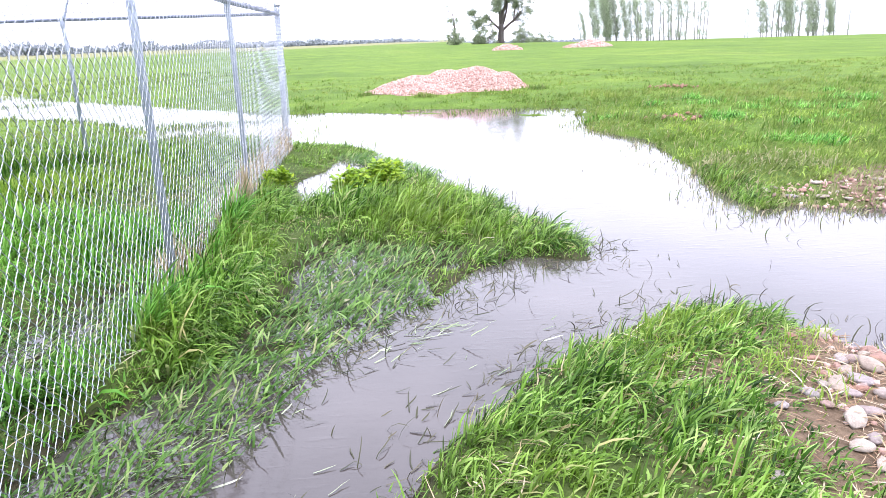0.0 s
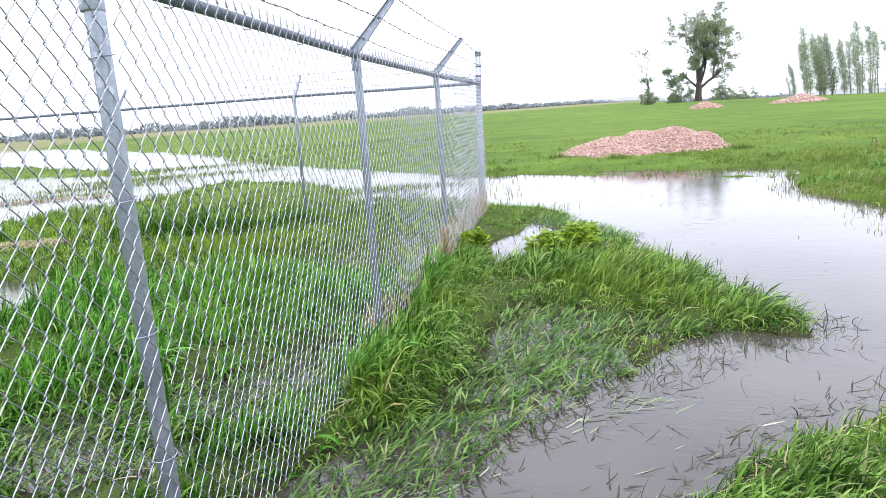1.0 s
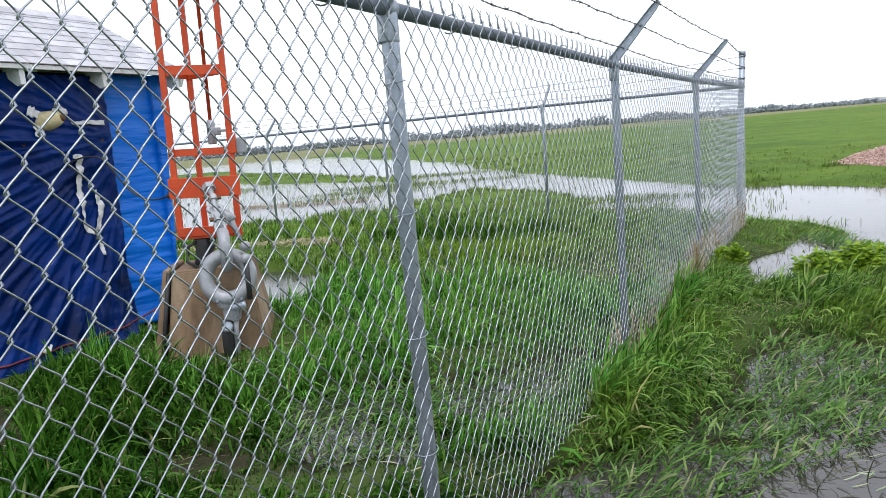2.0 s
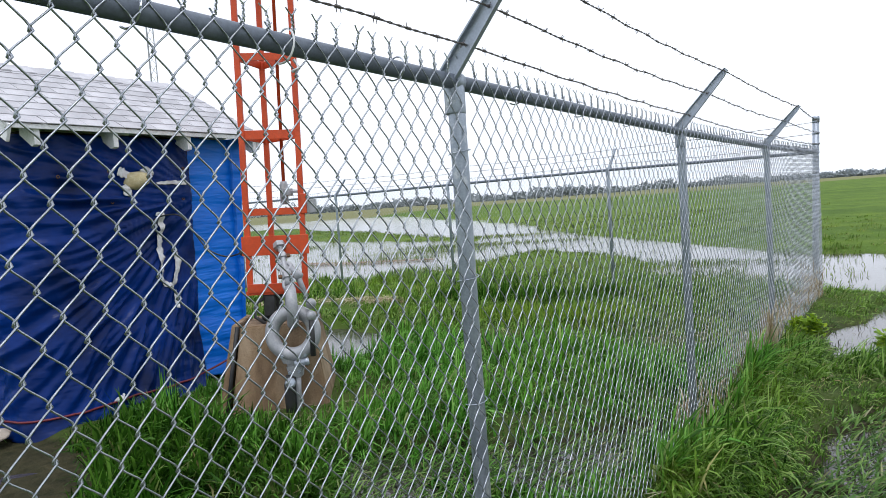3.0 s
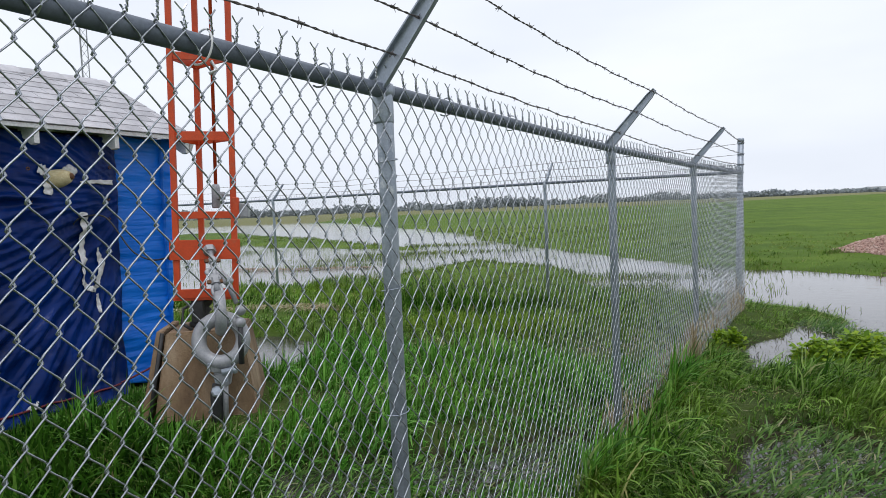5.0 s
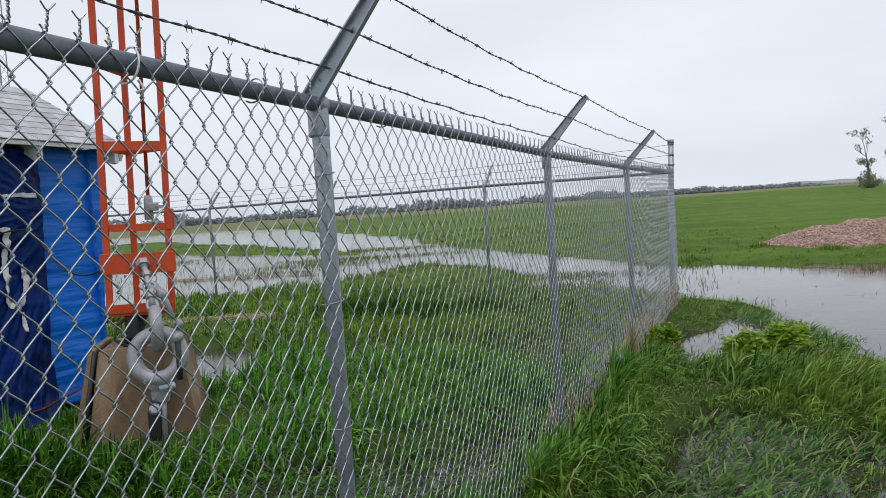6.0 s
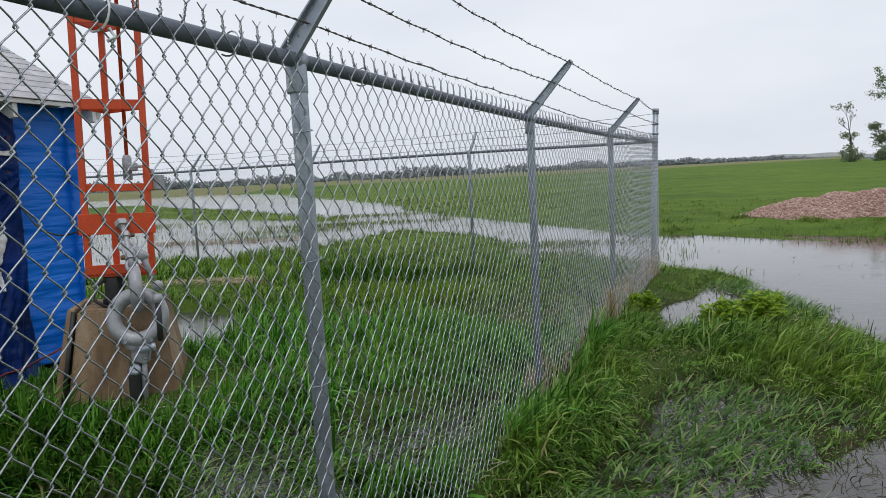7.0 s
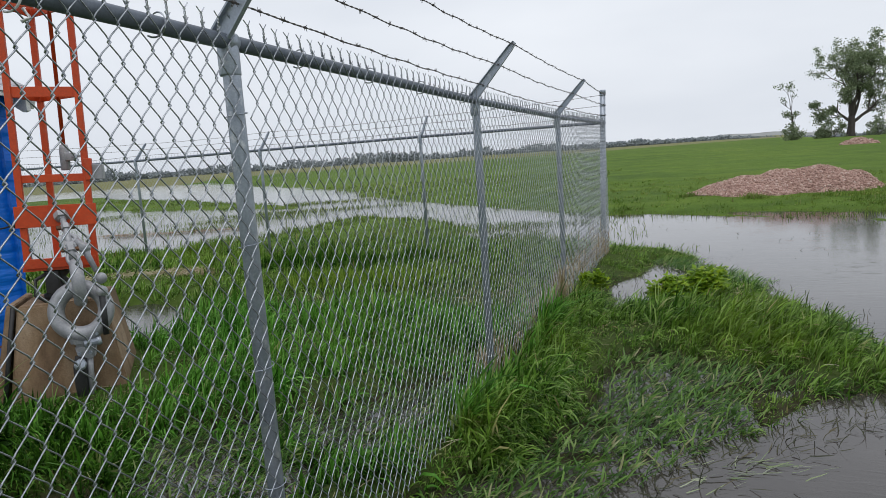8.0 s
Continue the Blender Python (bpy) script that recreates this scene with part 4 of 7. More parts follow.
def ring_transformer():
    """Two interlocked rings: the lower on the pier's bracket, the upper hung from the tower's plate."""
    ob = empty("ring_transformer", PIER @ Matrix.Translation((0.15, -0.44, 0)))
    tagged(ob, "grey ring transformer of two interlocked rings before the pier", "transformer")
    bm = bmesh.new()
    torus(bm, 0.162, 0.054, Matrix.Translation((0, 0, 0.592)) @ pose(0, 0, 0, 78, 0, -6), 44, 16)
    part("lower_ring", bm, M_CAST, ob, "", True)
    bm = bmesh.new()
    torus(bm, 0.135, 0.036, Matrix.Translation((0.0, 0.03, 0.79)) @ pose(0, 0, 0, 0, 90, 11), 40, 14, 1.2)
    part("upper_ring", bm, M_CAST, ob, "", True)
    # hanger: clevis, swivel and sleeves up to the tower's plate
    run = [Vector(p) for p in ((-0.012, 0.04, 0.955), (-0.03, 0.09, 1.02), (-0.046, 0.15, 1.09), (-0.065, 0.22, 1.17), (-0.095, 0.29, 1.25))]
    h = Heap()
    h.tube(run, (0.024, 0.02, 0.024, 0.018, 0.024), 12)
    h.link("hanger", M_CAST, ob, "", True)
    d = (run[-1] - run[0]).normalized().to_track_quat("Z", "Y").to_matrix().to_4x4()
    # two shackle links, a hexagonal nut and a two-bolt clamp
    for k, turn in ((0, 0), (2, 90)):
        bm = bmesh.new()
        torus(bm, 0.034, 0.013, Matrix.Translation(run[k]) @ d @ pose(0, 0, 0, 90, turn, 0) @ Matrix.Diagonal((1, 1.5, 1, 1)), 22, 10)
        part("link", bm, M_CAST, ob, "", True)
    for k, r, w in ((1, 0.036, 0.05), (3, 0.034, 0.04), (4, 0.05, 0.045)):
        bm = bmesh.new()
        lathe(bm, [(r * 0.55, -w * 0.8), (r * 0.6, -w / 2), (r, -w / 2), (r, w / 2), (r * 0.6, w / 2), (r * 0.55, w * 0.8)], 6, Matrix.Translation(run[k]) @ d)
        part("coupling", bm, M_CAST, ob)
    bm = bmesh.new()
    box(bm, (0.085, 0.03, 0.06), Matrix.Translation(run[1].lerp(run[2], 0.4)) @ d, 0.008)
    box(bm, (0.06, 0.05, 0.035), Matrix.Translation(run[1].lerp(run[2], 0.4)) @ d, 0.008)
    part("clamp", bm, M_CAST, ob)
    for k in (1, 3):
        bm = bmesh.new()
        box(bm, (0.12, 0.022, 0.03), Matrix.Translation(run[k]) @ d, 0.006)
        part("clamp_bolt", bm, M_RUST, ob, "rusty clamp bolt")
    h = Heap()
    h.tube([(0.0, 0.15, 1.07), (0.045, 0.13, 1.03), (0.07, 0.12, 0.96), (0.115, 0.08, 0.85)], (0.03, 0.028, 0.022, 0.018), 10)
    h.link("elbow_pipe", M_CAST, ob, "", True)
    bm = bmesh.new()
    lathe(bm, [(0.036, -0.03), (0.042, -0.015), (0.042, 0.015), (0.036, 0.03)], 14, pose(0.05, 0.13, 1.02, 0, 40, 0))
    part("elbow_collar", bm, M_CAST, ob, "", True)
    # saddle casting under the lower ring, with its neck, side stub and bolts
    bm = bmesh.new()
    tapered(bm, 0.15, 0.25, 0.35, 0.465, 0.02, 0.12, 0.15)
    part("saddle", bm, M_CAST, ob)
    bm = bmesh.new()
    tapered(bm, 0.10, 0.135, 0.25, 0.355, 0.014, 0.10, 0.11)
    part("neck", bm, M_CAST, ob)
    bm = bmesh.new()
    lathe(bm, [(0.0, -0.05), (0.024, -0.05), (0.024, 0.03), (0.03, 0.032), (0.03, 0.055), (0.02, 0.06), (0.0, 0.06)], 16, pose(0.055, -0.085, 0.375, 0, 84, 12))
    part("side_stub", bm, M_GALV, ob, "pale capped pipe stub", True)
    for x, z in ((-0.085, 0.43), (0.09, 0.43), (-0.04, 0.30), (0.03, 0.30)):
        bm = bmesh.new()
        lathe(bm, [(0.0, 0.016), (0.011, 0.016), (0.013, 0.01), (0.013, -0.01)], 6, pose(x, -0.074 if z > 0.4 else -0.054, z, 90, 0, 0))
        part("bolt", bm, M_GALV, ob)
    h = Heap()
    h.tube([(-0.035, -0.02, 0.27), (-0.05, -0.035, 0.2), (-0.055, -0.04, 0.07), (-0.05, -0.02, -0.1)], (0.042, 0.045, 0.042, 0.04), 12)
    h.link("cable_gland", M_BLACK, ob, "black cable gland", True)
    h = Heap()
    h.tube([(0.012, -0.01, 0.27), (0.01, -0.03, 0.15), (0.0, -0.02, -0.1)], (0.024, 0.022, 0.022), 10)
    h.link("riser_pipe", M_CAST, ob, "", True)
    bm = bmesh.new()
    lathe(bm, [(0.0, -0.03), (0.03, -0.03), (0.041, -0.018), (0.041, 0.018), (0.03, 0.03), (0.0, 0.034)], 8, pose(-0.04, -0.075, 0.225, 70, 0, 15))
    part("pipe_union", bm, M_GALV, ob, "bright pipe nut")
    for z, x in ((0.808, 0.155), (0.722, 0.155)):
        bm = bmesh.new()
        bmesh.ops.create_uvsphere(bm, u_segments=18, v_segments=12, radius=0.04, matrix=Matrix.Translation((x, -0.065 if z < 0.75 else -0.02, z)))
        part("gap_ball", bm, M_CAST, ob, "", True)
    h = Heap()
    h.tube([(0.155, -0.075, 0.71), (0.150, -0.085, 0.42)], 0.02, 8)
    h.link("ball_rod", M_BLACK, ob, "black rod under the spark balls", True)
    return ob


pier()
tower()
ring_transformer()


# ---- tuning shed under tarpaulins ----
SHED_X, SHED_BACK = -4.32, -6.34
SHED_Y0, SHED_Y1 = 0.52, 2.50
EAVE, RIDGE = 2.265, 2.93
RIDGE_X = -5.33


def drape(name, corner, across, up, width, tall, material, parent, seed, folds=0.02, label="", nx=70, nz=70, flare=0.05, slant=(0.1, 0.55)):
    """A hanging sheet with creases that run slantwise, and a ragged, gathered foot."""
    a, u, w = Vector(corner), Vector(across).normalized(), Vector(up).normalized()
    nrm = u.cross(w).normalized()
    g = np.random.default_rng(seed)
    creases = [(g.uniform(slant[0], slant[1]), g.uniform(0, 6.28), g.uniform(9, 50), g.uniform(0.3, 1)) for _ in range(17)]
    v, f = [], []
    for j in range(nz + 1):
        for i in range(nx + 1):
            s, t = i / nx * width, j / nz * tall
            e = 0
            for sl, ph, fr, am in creases:
                q = math.sin((s * sl - t * 0.8) * fr * 0.55 + ph + 0.9 * math.sin(t * 1.1 + s * 0.7 + ph))
                reach = 0.5 + 0.5 * math.sin(s * 2.3 + t * 1.9 + 3 * ph)
                e += 10 / fr * am * reach ** 1.5 * (1 - abs(q)) ** 2
            e = folds * (e - 1.2)
            e += flare * math.exp(-t / 0.3) * (0.75 + 0.25 * math.sin(s * 9 + ph))
            dz = 0.03 * math.sin(s * 7 + seed) * math.exp(-t / 0.2)
            # the top edge sags between its fixings
            dz -= 0.03 * abs(math.sin(s * 5.2)) * math.exp((t - tall) / 0.12) if tall > 1 else 0
            v.append(a + u * s + w * (t + dz) + nrm * e)
    for j in range(nz):
        for i in range(nx):
            k = j * (nx + 1) + i
            f.append((k, k + 1, k + nx + 2, k + nx + 1))
    ob = link(name, v, f, material, parent, label, True)
    mod = ob.modifiers.new("thickness", "SOLIDIFY")
    mod.thickness = 0.004
    return ob


TARP_BEND = SHED_X - SHED_BACK           # length of the end wall's stretch
TARP_END = TARP_BEND + 1.44
g_tarp = random.Random(17)
TARP_FOLDS = [(g_tarp.uniform(6, 46), g_tarp.uniform(0, 6.28), g_tarp.uniform(0, 6.28), g_tarp.uniform(0.4, 1.0)) for _ in range(22)]


def tarp_at(s, z, off=0.0):
    """A point of the tarpaulin that runs along the end wall, round the corner and along the front.
    Its folds fan out from where it is gathered near the pipe stub."""
    r, q = 0.3, s - TARP_BEND
    if q < -r:
        p, nrm = Vector((SHED_BACK + s, SHED_Y0, z)), Vector((0, -1, 0))
    elif q > r:
        p, nrm = Vector((SHED_X, SHED_Y0 + q, z)), Vector((1, 0, 0))
    else:
        a = (q + r) / (2 * r) * math.pi / 2
        p, nrm = Vector((SHED_X - r + r * math.sin(a), SHED_Y0 + r - r * math.cos(a), z)), Vector((math.sin(a), -math.cos(a), 0))
    du, dz = TARP_END + 0.12 - s, z - 1.72
    far, ang = math.hypot(du, dz), math.atan2(dz, du)
    e = 0.0
    for fr, ph, ph2, am in TARP_FOLDS:
        w = math.sin(fr * ang + ph + 0.9 * math.sin(1.7 * far + ph2) + 0.45 * math.sin(4.1 * far + 2 * ph) + 1.1 * noise.noise((2.2 * s, 2.2 * z, ph)))
        reach = max(0.0, math.sin(1.9 * far + 2.2 * ang + ph2) + 0.5 * noise.noise((3 * s, 3 * z, ph2)))
        e += am * (6.0 / fr) ** 0.8 * (1 - abs(w)) ** 2 * reach
    e *= (0.052 * min(1.0, far / 0.8) + 0.004) * (1.0 + 0.4 * min(1.0, max(0.0, -q - 0.1) / 0.3))
    # crumpled cloth between the folds
    e += 0.02 * noise.noise((2.6 * s, 2.6 * z, 4.0)) * min(1.0, far / 0.5) + 0.011 * abs(noise.noise((7 * s + 2 * z, 6 * z, 9.0))) + 0.004 * noise.noise((17 * s, 13 * z, 2.0))
    # deep slanting folds on the end wall
    if q < 0:
        e += 0.06 * min(1.0, -q / 0.35) * (1 + math.sin(12.5 * s + 3.2 * z + 1.2 * math.sin(2.1 * z) + 1.3 * noise.noise((1.5 * s, 1.5 * z, 7.0))))
    # broad slack folds low down, and small puckers along the edge
    e += 0.028 * math.sin(3.1 * ang + 1.6 * far + 0.6) * min(1.0, far / 1.2)
    e += 0.006 * math.sin(19 * s + 3 * math.sin(5 * z)) * math.exp(-z / 0.35)
    e += 0.15 * math.exp(-z / 0.33) * (0.8 + 0.2 * math.sin(s * 6.3 + 1)) * (1 if q > -0.3 else 0.7)
    p = p + nrm * (e + 0.02 + off)
    if q > r:
        p.y += (0.035 - 0.06 * (1 - z / 2.15)) * min(1, q / 1.2)
    return p


def wrapped_tarp(parent):
    cols = [TARP_BEND * 0.85 * i / 50 for i in range(50)] + [TARP_BEND * 0.85 + (TARP_END - TARP_BEND * 0.85) * i / 150 for i in range(151)]
    ns, nz, tall = len(cols) - 1, 135, EAVE - 0.015
    v, f = [], []
    for j in range(nz + 1):
        for s in cols:
            t = j / nz
            v.append(tarp_at(s, tall * t - 0.02 + 0.025 * math.sin(s * 5.1) * (1 - t) ** 8 * 2))
    for j in range(nz):
        for i in range(ns):
            k = j * (ns + 1) + i
            f.append((k, k + 1, k + ns + 2, k + ns + 1))
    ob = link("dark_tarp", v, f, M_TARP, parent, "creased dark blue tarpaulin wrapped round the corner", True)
    mod = ob.modifiers.new("thickness", "SOLIDIFY")
    mod.thickness = 0.004
    return ob


def tape_strip(parent, path, seed):
    """A torn strip of pale tape along (y, z, width) on the tarpaulin, standing off it a little and curling."""
    g = random.Random(seed)
    pts = [Vector(p) for p in path]
    fine = []
    for a, b in zip(pts, pts[1:]):
        fine += [a.lerp(b, q / 6) for q in range(6)]
    fine.append(pts[-1])
    v, f = [], []
    for i, p in enumerate(fine):
        d = (fine[min(i + 1, len(fine) - 1)] - fine[max(i - 1, 0)]).xy.normalized()
        for k in (-0.5, -0.17, 0.17, 0.5):
            w = p.z * (1 + 0.25 * g.uniform(-1, 1)) * k
            curl = 0.05 * abs(k) * p.z * 4 + 0.004 * math.sin(i * 1.1 + seed)
            v.append(tarp_at(TARP_BEND + p.x - d.y * w - SHED_Y0, p.y + d.x * w, 0.014 + curl))
        if i:
            n = 4 * i
            f += [(n - 4 + k, n - 3 + k, n + 1 + k, n + k) for k in range(3)]
    ob = link("torn_tape", v, f, M_TAPE, parent, "", True)
    mod = ob.modifiers.new("thickness", "SOLIDIFY")
    mod.thickness = 0.0015


def shed():
    turn = Matrix.Translation((SHED_X, SHED_Y1, 0))
    ob = empty("tuning_shed", turn @ pose(0, 0, 0, 0, 0, 3.0) @ turn.inverted())
    tagged(ob, "small shed wrapped in blue tarpaulins under a grey shingle roof", "shed")
    cx, cy = (SHED_X + SHED_BACK) / 2, (SHED_Y0 + SHED_Y1) / 2
    bm = bmesh.new()
    box(bm, (SHED_X - SHED_BACK - 0.26, SHED_Y1 - SHED_Y0 - 0.26, EAVE + 0.2), Matrix.Translation((cx, cy, EAVE / 2 - 0.1)))
    part("wall", bm, M_PLY, ob, "plywood wall behind the tarpaulins, darkened for the eave's shade")
    wrapped_tarp(ob)
    drape("bright_tarp", (SHED_X - 0.015, SHED_Y0 + 1.35, 0.04), (0, 1, 0), (0, 0.07, 1), 0.63, EAVE - 0.02, M_TARP_LIGHT, ob, 8, 0.022, "bright blue tarpaulin strip", 60, 120, 0.06, (-0.15, 0.15))
    drape("far_end_tarp", (SHED_X + 0.01, SHED_Y1, 0.0), (-1, 0, 0), (0, 0, 1), SHED_X - SHED_BACK, EAVE - 0.02, M_TARP_LIGHT, ob, 14, 0.012, "", 30, 30)
    # red hem of the tarpaulins at the foot
    h = Heap()
    h.tube([tarp_at(q, 0.1, 0.012) for q in np.linspace(1.2, TARP_END - 0.1, 50)], 0.009, 6)
    h.tube([(SHED_X + 0.075 + 0.01 * math.sin(9 * q), SHED_Y0 + 1.33 + q, 0.10 + 0.2 * q) for q in np.linspace(0, 0.5, 14)], 0.009, 6)
    h.link("red_hem", M_RED, ob, "red hem of the tarpaulin", True)
    # gables
    for y, sg in ((SHED_Y0 + 0.03, -1), (SHED_Y1 - 0.03, 1)):
        bm = bmesh.new()
        tri = [(SHED_X - 0.05, EAVE), (SHED_BACK + 0.05, EAVE), (RIDGE_X, RIDGE - 0.07)]
        lo = [bm.verts.new((x, y, z)) for x, z in tri]
        hi = [bm.verts.new((x, y + sg * 0.04, z)) for x, z in tri]
        bm.faces.new(lo)
        bm.faces.new(list(reversed(hi)))
        for k in range(3):
            bm.faces.new((lo[k], hi[k], hi[(k + 1) % 3], lo[(k + 1) % 3]))
        bmesh.ops.recalc_face_normals(bm, faces=bm.faces[:])
        part("gable", bm, M_WHITE, ob)
    # roof deck of two slopes
    y0, y1 = 0.40, 2.70
    eave_x = SHED_X + 0.2
    slope = Vector((RIDGE_X - eave_x, 0, RIDGE - (EAVE + 0.02)))
    bm = bmesh.new()
    back_x = 2 * RIDGE_X - eave_x
    prof = [(eave_x, EAVE), (RIDGE_X, RIDGE - 0.02), (back_x, EAVE), (back_x, EAVE - 0.03), (RIDGE_X, RIDGE - 0.06), (eave_x, EAVE - 0.03)]
    lo = [bm.verts.new((x, y0, z)) for x, z in prof]
    hi = [bm.verts.new((x, y1, z)) for x, z in prof]
    bm.faces.new(lo)
    bm.faces.new(list(reversed(hi)))
    for k in range(6):
        bm.faces.new((lo[k], hi[k], hi[(k + 1) % 6], lo[(k + 1) % 6]))
    bmesh.ops.recalc_face_normals(bm, faces=bm.faces[:])
    roof = part("roof", bm, M_WHITE, ob, "roof of pale grey asphalt shingles")
    # shingle tabs, course over course
    rows, L = 9, slope.length
    d = slope.normalized()
    up = Vector((-d.z, 0, d.x)) * -1 if d.x > 0 else Vector((d.z, 0, -d.x))
    expo = L / rows
    tab = 0.30
    meshes = []
    g = random.Random(3)
    for k in range(5):
        bm = bmesh.new()
        skew = g.uniform(-0.004, 0.004)
        box(bm, (expo * 1.25, tab - 0.006, 0.007), Matrix.Translation((0, skew, 0)), 0.0015)
        me = bpy.data.meshes.new("shingle")
        bm.to_mesh(me)
        bm.free()
        me.materials.append(M_SHINGLE)
        meshes.append(me)
    tilt = math.degrees(math.atan2(d.z, -d.x))
    for sgn in (1, -1):
        for r in range(rows):
            y = y0 - (0.15 if r % 2 else 0.0) - 0.02
            while y < y1 + 0.02:
                c = Vector((eave_x, 0, EAVE + 0.012)) + d * (expo * (r + 0.45)) + up * 0.010
                w0, w1 = max(y, y0 - 0.02), min(y + tab, y1 + 0.02)
                if w1 - w0 > 0.05:
                    s = new("shingle", g.choice(meshes))
                    x = c.x if sgn > 0 else 2 * RIDGE_X - c.x
                    s.matrix_basis = pose(x, (w0 + w1) / 2, c.z, 0, sgn * (tilt - 2.2), 0) @ Matrix.Diagonal((1, (w1 - w0) / tab, 1, 1))
                    s.parent = roof
                y += tab
    y = y0
    while y < y1 - 0.05:
        bm = bmesh.new()
        q = [(-0.13, -0.065), (0, 0.012), (0.13, -0.065), (0.13, -0.075), (0, 0.0), (-0.13, -0.075)]
        e = min(y + 0.2, y1)
        lo = [bm.verts.new((RIDGE_X + x, y, RIDGE + 0.012 + z)) for x, z in q]
        hi = [bm.verts.new((RIDGE_X + x, e - 0.006, RIDGE + 0.02 + z)) for x, z in q]
        bm.faces.new(lo)
        bm.faces.new(list(reversed(hi)))
        for k in range(6):
            bm.faces.new((lo[k], hi[k], hi[(k + 1) % 6], lo[(k + 1) % 6]))
        bmesh.ops.recalc_face_normals(bm, faces=bm.faces[:])
        part("ridge_shingle", bm, M_SHINGLE, roof)
        y += 0.2
    # drip board and brackets under the eave
    bm = bmesh.new()
    box(bm, (0.022, y1 - y0, 0.035), Matrix.Translation((eave_x + 0.005, (y0 + y1) / 2, EAVE - 0.012)), 0.003)
    part("drip_board", bm, M_WHITE, ob)
    for y in (y0 + 0.02, y1 - 0.02):
        for sgn in (1, -1):
            bm = bmesh.new()
            mid = Vector((eave_x, y, EAVE - 0.06)) + d * (L / 2)
            x = mid.x if sgn > 0 else 2 * RIDGE_X - mid.x
            box(bm, (L + 0.04, 0.024, 0.13), pose(x, y, mid.z, 0, sgn * tilt, 0), 0.003)
            part("barge_board", bm, M_WHITE, ob)
    for y in (0.62, 1.22, 1.9, 2.64):
        bm = bmesh.new()
        q = [(eave_x - 0.01, EAVE - 0.03), (eave_x - 0.01, EAVE - 0.14), (eave_x - 0.06, EAVE - 0.15), (SHED_X - 0.02, EAVE - 0.05), (SHED_X - 0.02, EAVE - 0.0)]
        lo = [bm.verts.new((x, y - 0.02, z)) for x, z in q]
        hi = [bm.verts.new((x, y + 0.02, z)) for x, z in q]
        bm.faces.new(lo)
        bm.faces.new(list(reversed(hi)))
        for k in range(5):
            bm.faces.new((lo[k], hi[k], hi[(k + 1) % 5], lo[(k + 1) % 5]))
        bmesh.ops.recalc_face_normals(bm, faces=bm.faces[:])
        part("eave_bracket", bm, M_WHITE, ob)
    # foamed pipe stub that sticks out of the gathered tarpaulin, with torn tape round it
    stub_at = pose(SHED_X - 0.02, 1.37, 1.85, 0, 82, 38)
    bm = bmesh.new()
    lathe(bm, [(0.05, 0), (0.07, 0.04), (0.078, 0.09), (0.066, 0.15), (0.046, 0.2), (0.036, 0.21)], 18, stub_at)
    for v in bm.verts:
        v.co += Vector((0, 0.006, 0.008)) * noise.noise(v.co * 22)
    stub = part("pipe_stub", bm, M_FOAM, ob, "yellowed foam round a pipe stub", True)
    bm = bmesh.new()
    lathe(bm, [(0.026, 0.19), (0.026, 0.225), (0.02, 0.23)], 14, stub_at)
    part("pipe_end", bm, M_RUST, stub, "rusty pipe end", True)
    strips = [
        ((1.27, 1.95, 0.07), (1.31, 1.93, 0.08), (1.37, 1.90, 0.05)),
        ((1.46, 1.93, 0.05), (1.52, 1.94, 0.08), (1.57, 1.91, 0.05)),
        ((1.31, 1.83, 0.06), (1.33, 1.77, 0.07), (1.36, 1.74, 0.03)),
        ((1.60, 1.838, 0.02), (1.72, 1.846, 0.035), (1.90, 1.842, 0.04)),
        ((1.57, 1.575, 0.03), (1.62, 1.57, 0.06), (1.625, 1.48, 0.05), (1.605, 1.34, 0.055), (1.595, 1.2, 0.05), (1.6, 1.08, 0.022), (1.605, 1.0, 0.035), (1.65, 0.95, 0.05), (1.71, 0.93, 0.03)),
        ((1.735, 1.29, 0.012), (1.75, 1.23, 0.035), (1.775, 1.16, 0.06), (1.75, 1.06, 0.045), (1.71, 0.97, 0.05), (1.68, 0.93, 0.03)),
        ((1.715, 0.9, 0.02), (1.725, 0.82, 0.035), (1.72, 0.74, 0.012)),
    ]
    for k, path in enumerate(strips):
        tape_strip(ob, path, 40 + k)
    for y, z in ((1.20, 1.94), (1.89, 1.97), (1.87, 1.70), (1.20, 1.69), (1.87, 1.53), (0.8, 1.9)):
        bm = bmesh.new()
        q = tarp_at(TARP_BEND + y - SHED_Y0, z, 0.004)
        torus(bm, 0.011, 0.004, pose(q.x, q.y, q.z, 0, 90, 0), 14, 6)
        part("grommet", bm, M_RUST, ob, "", True)
    return ob


shed()


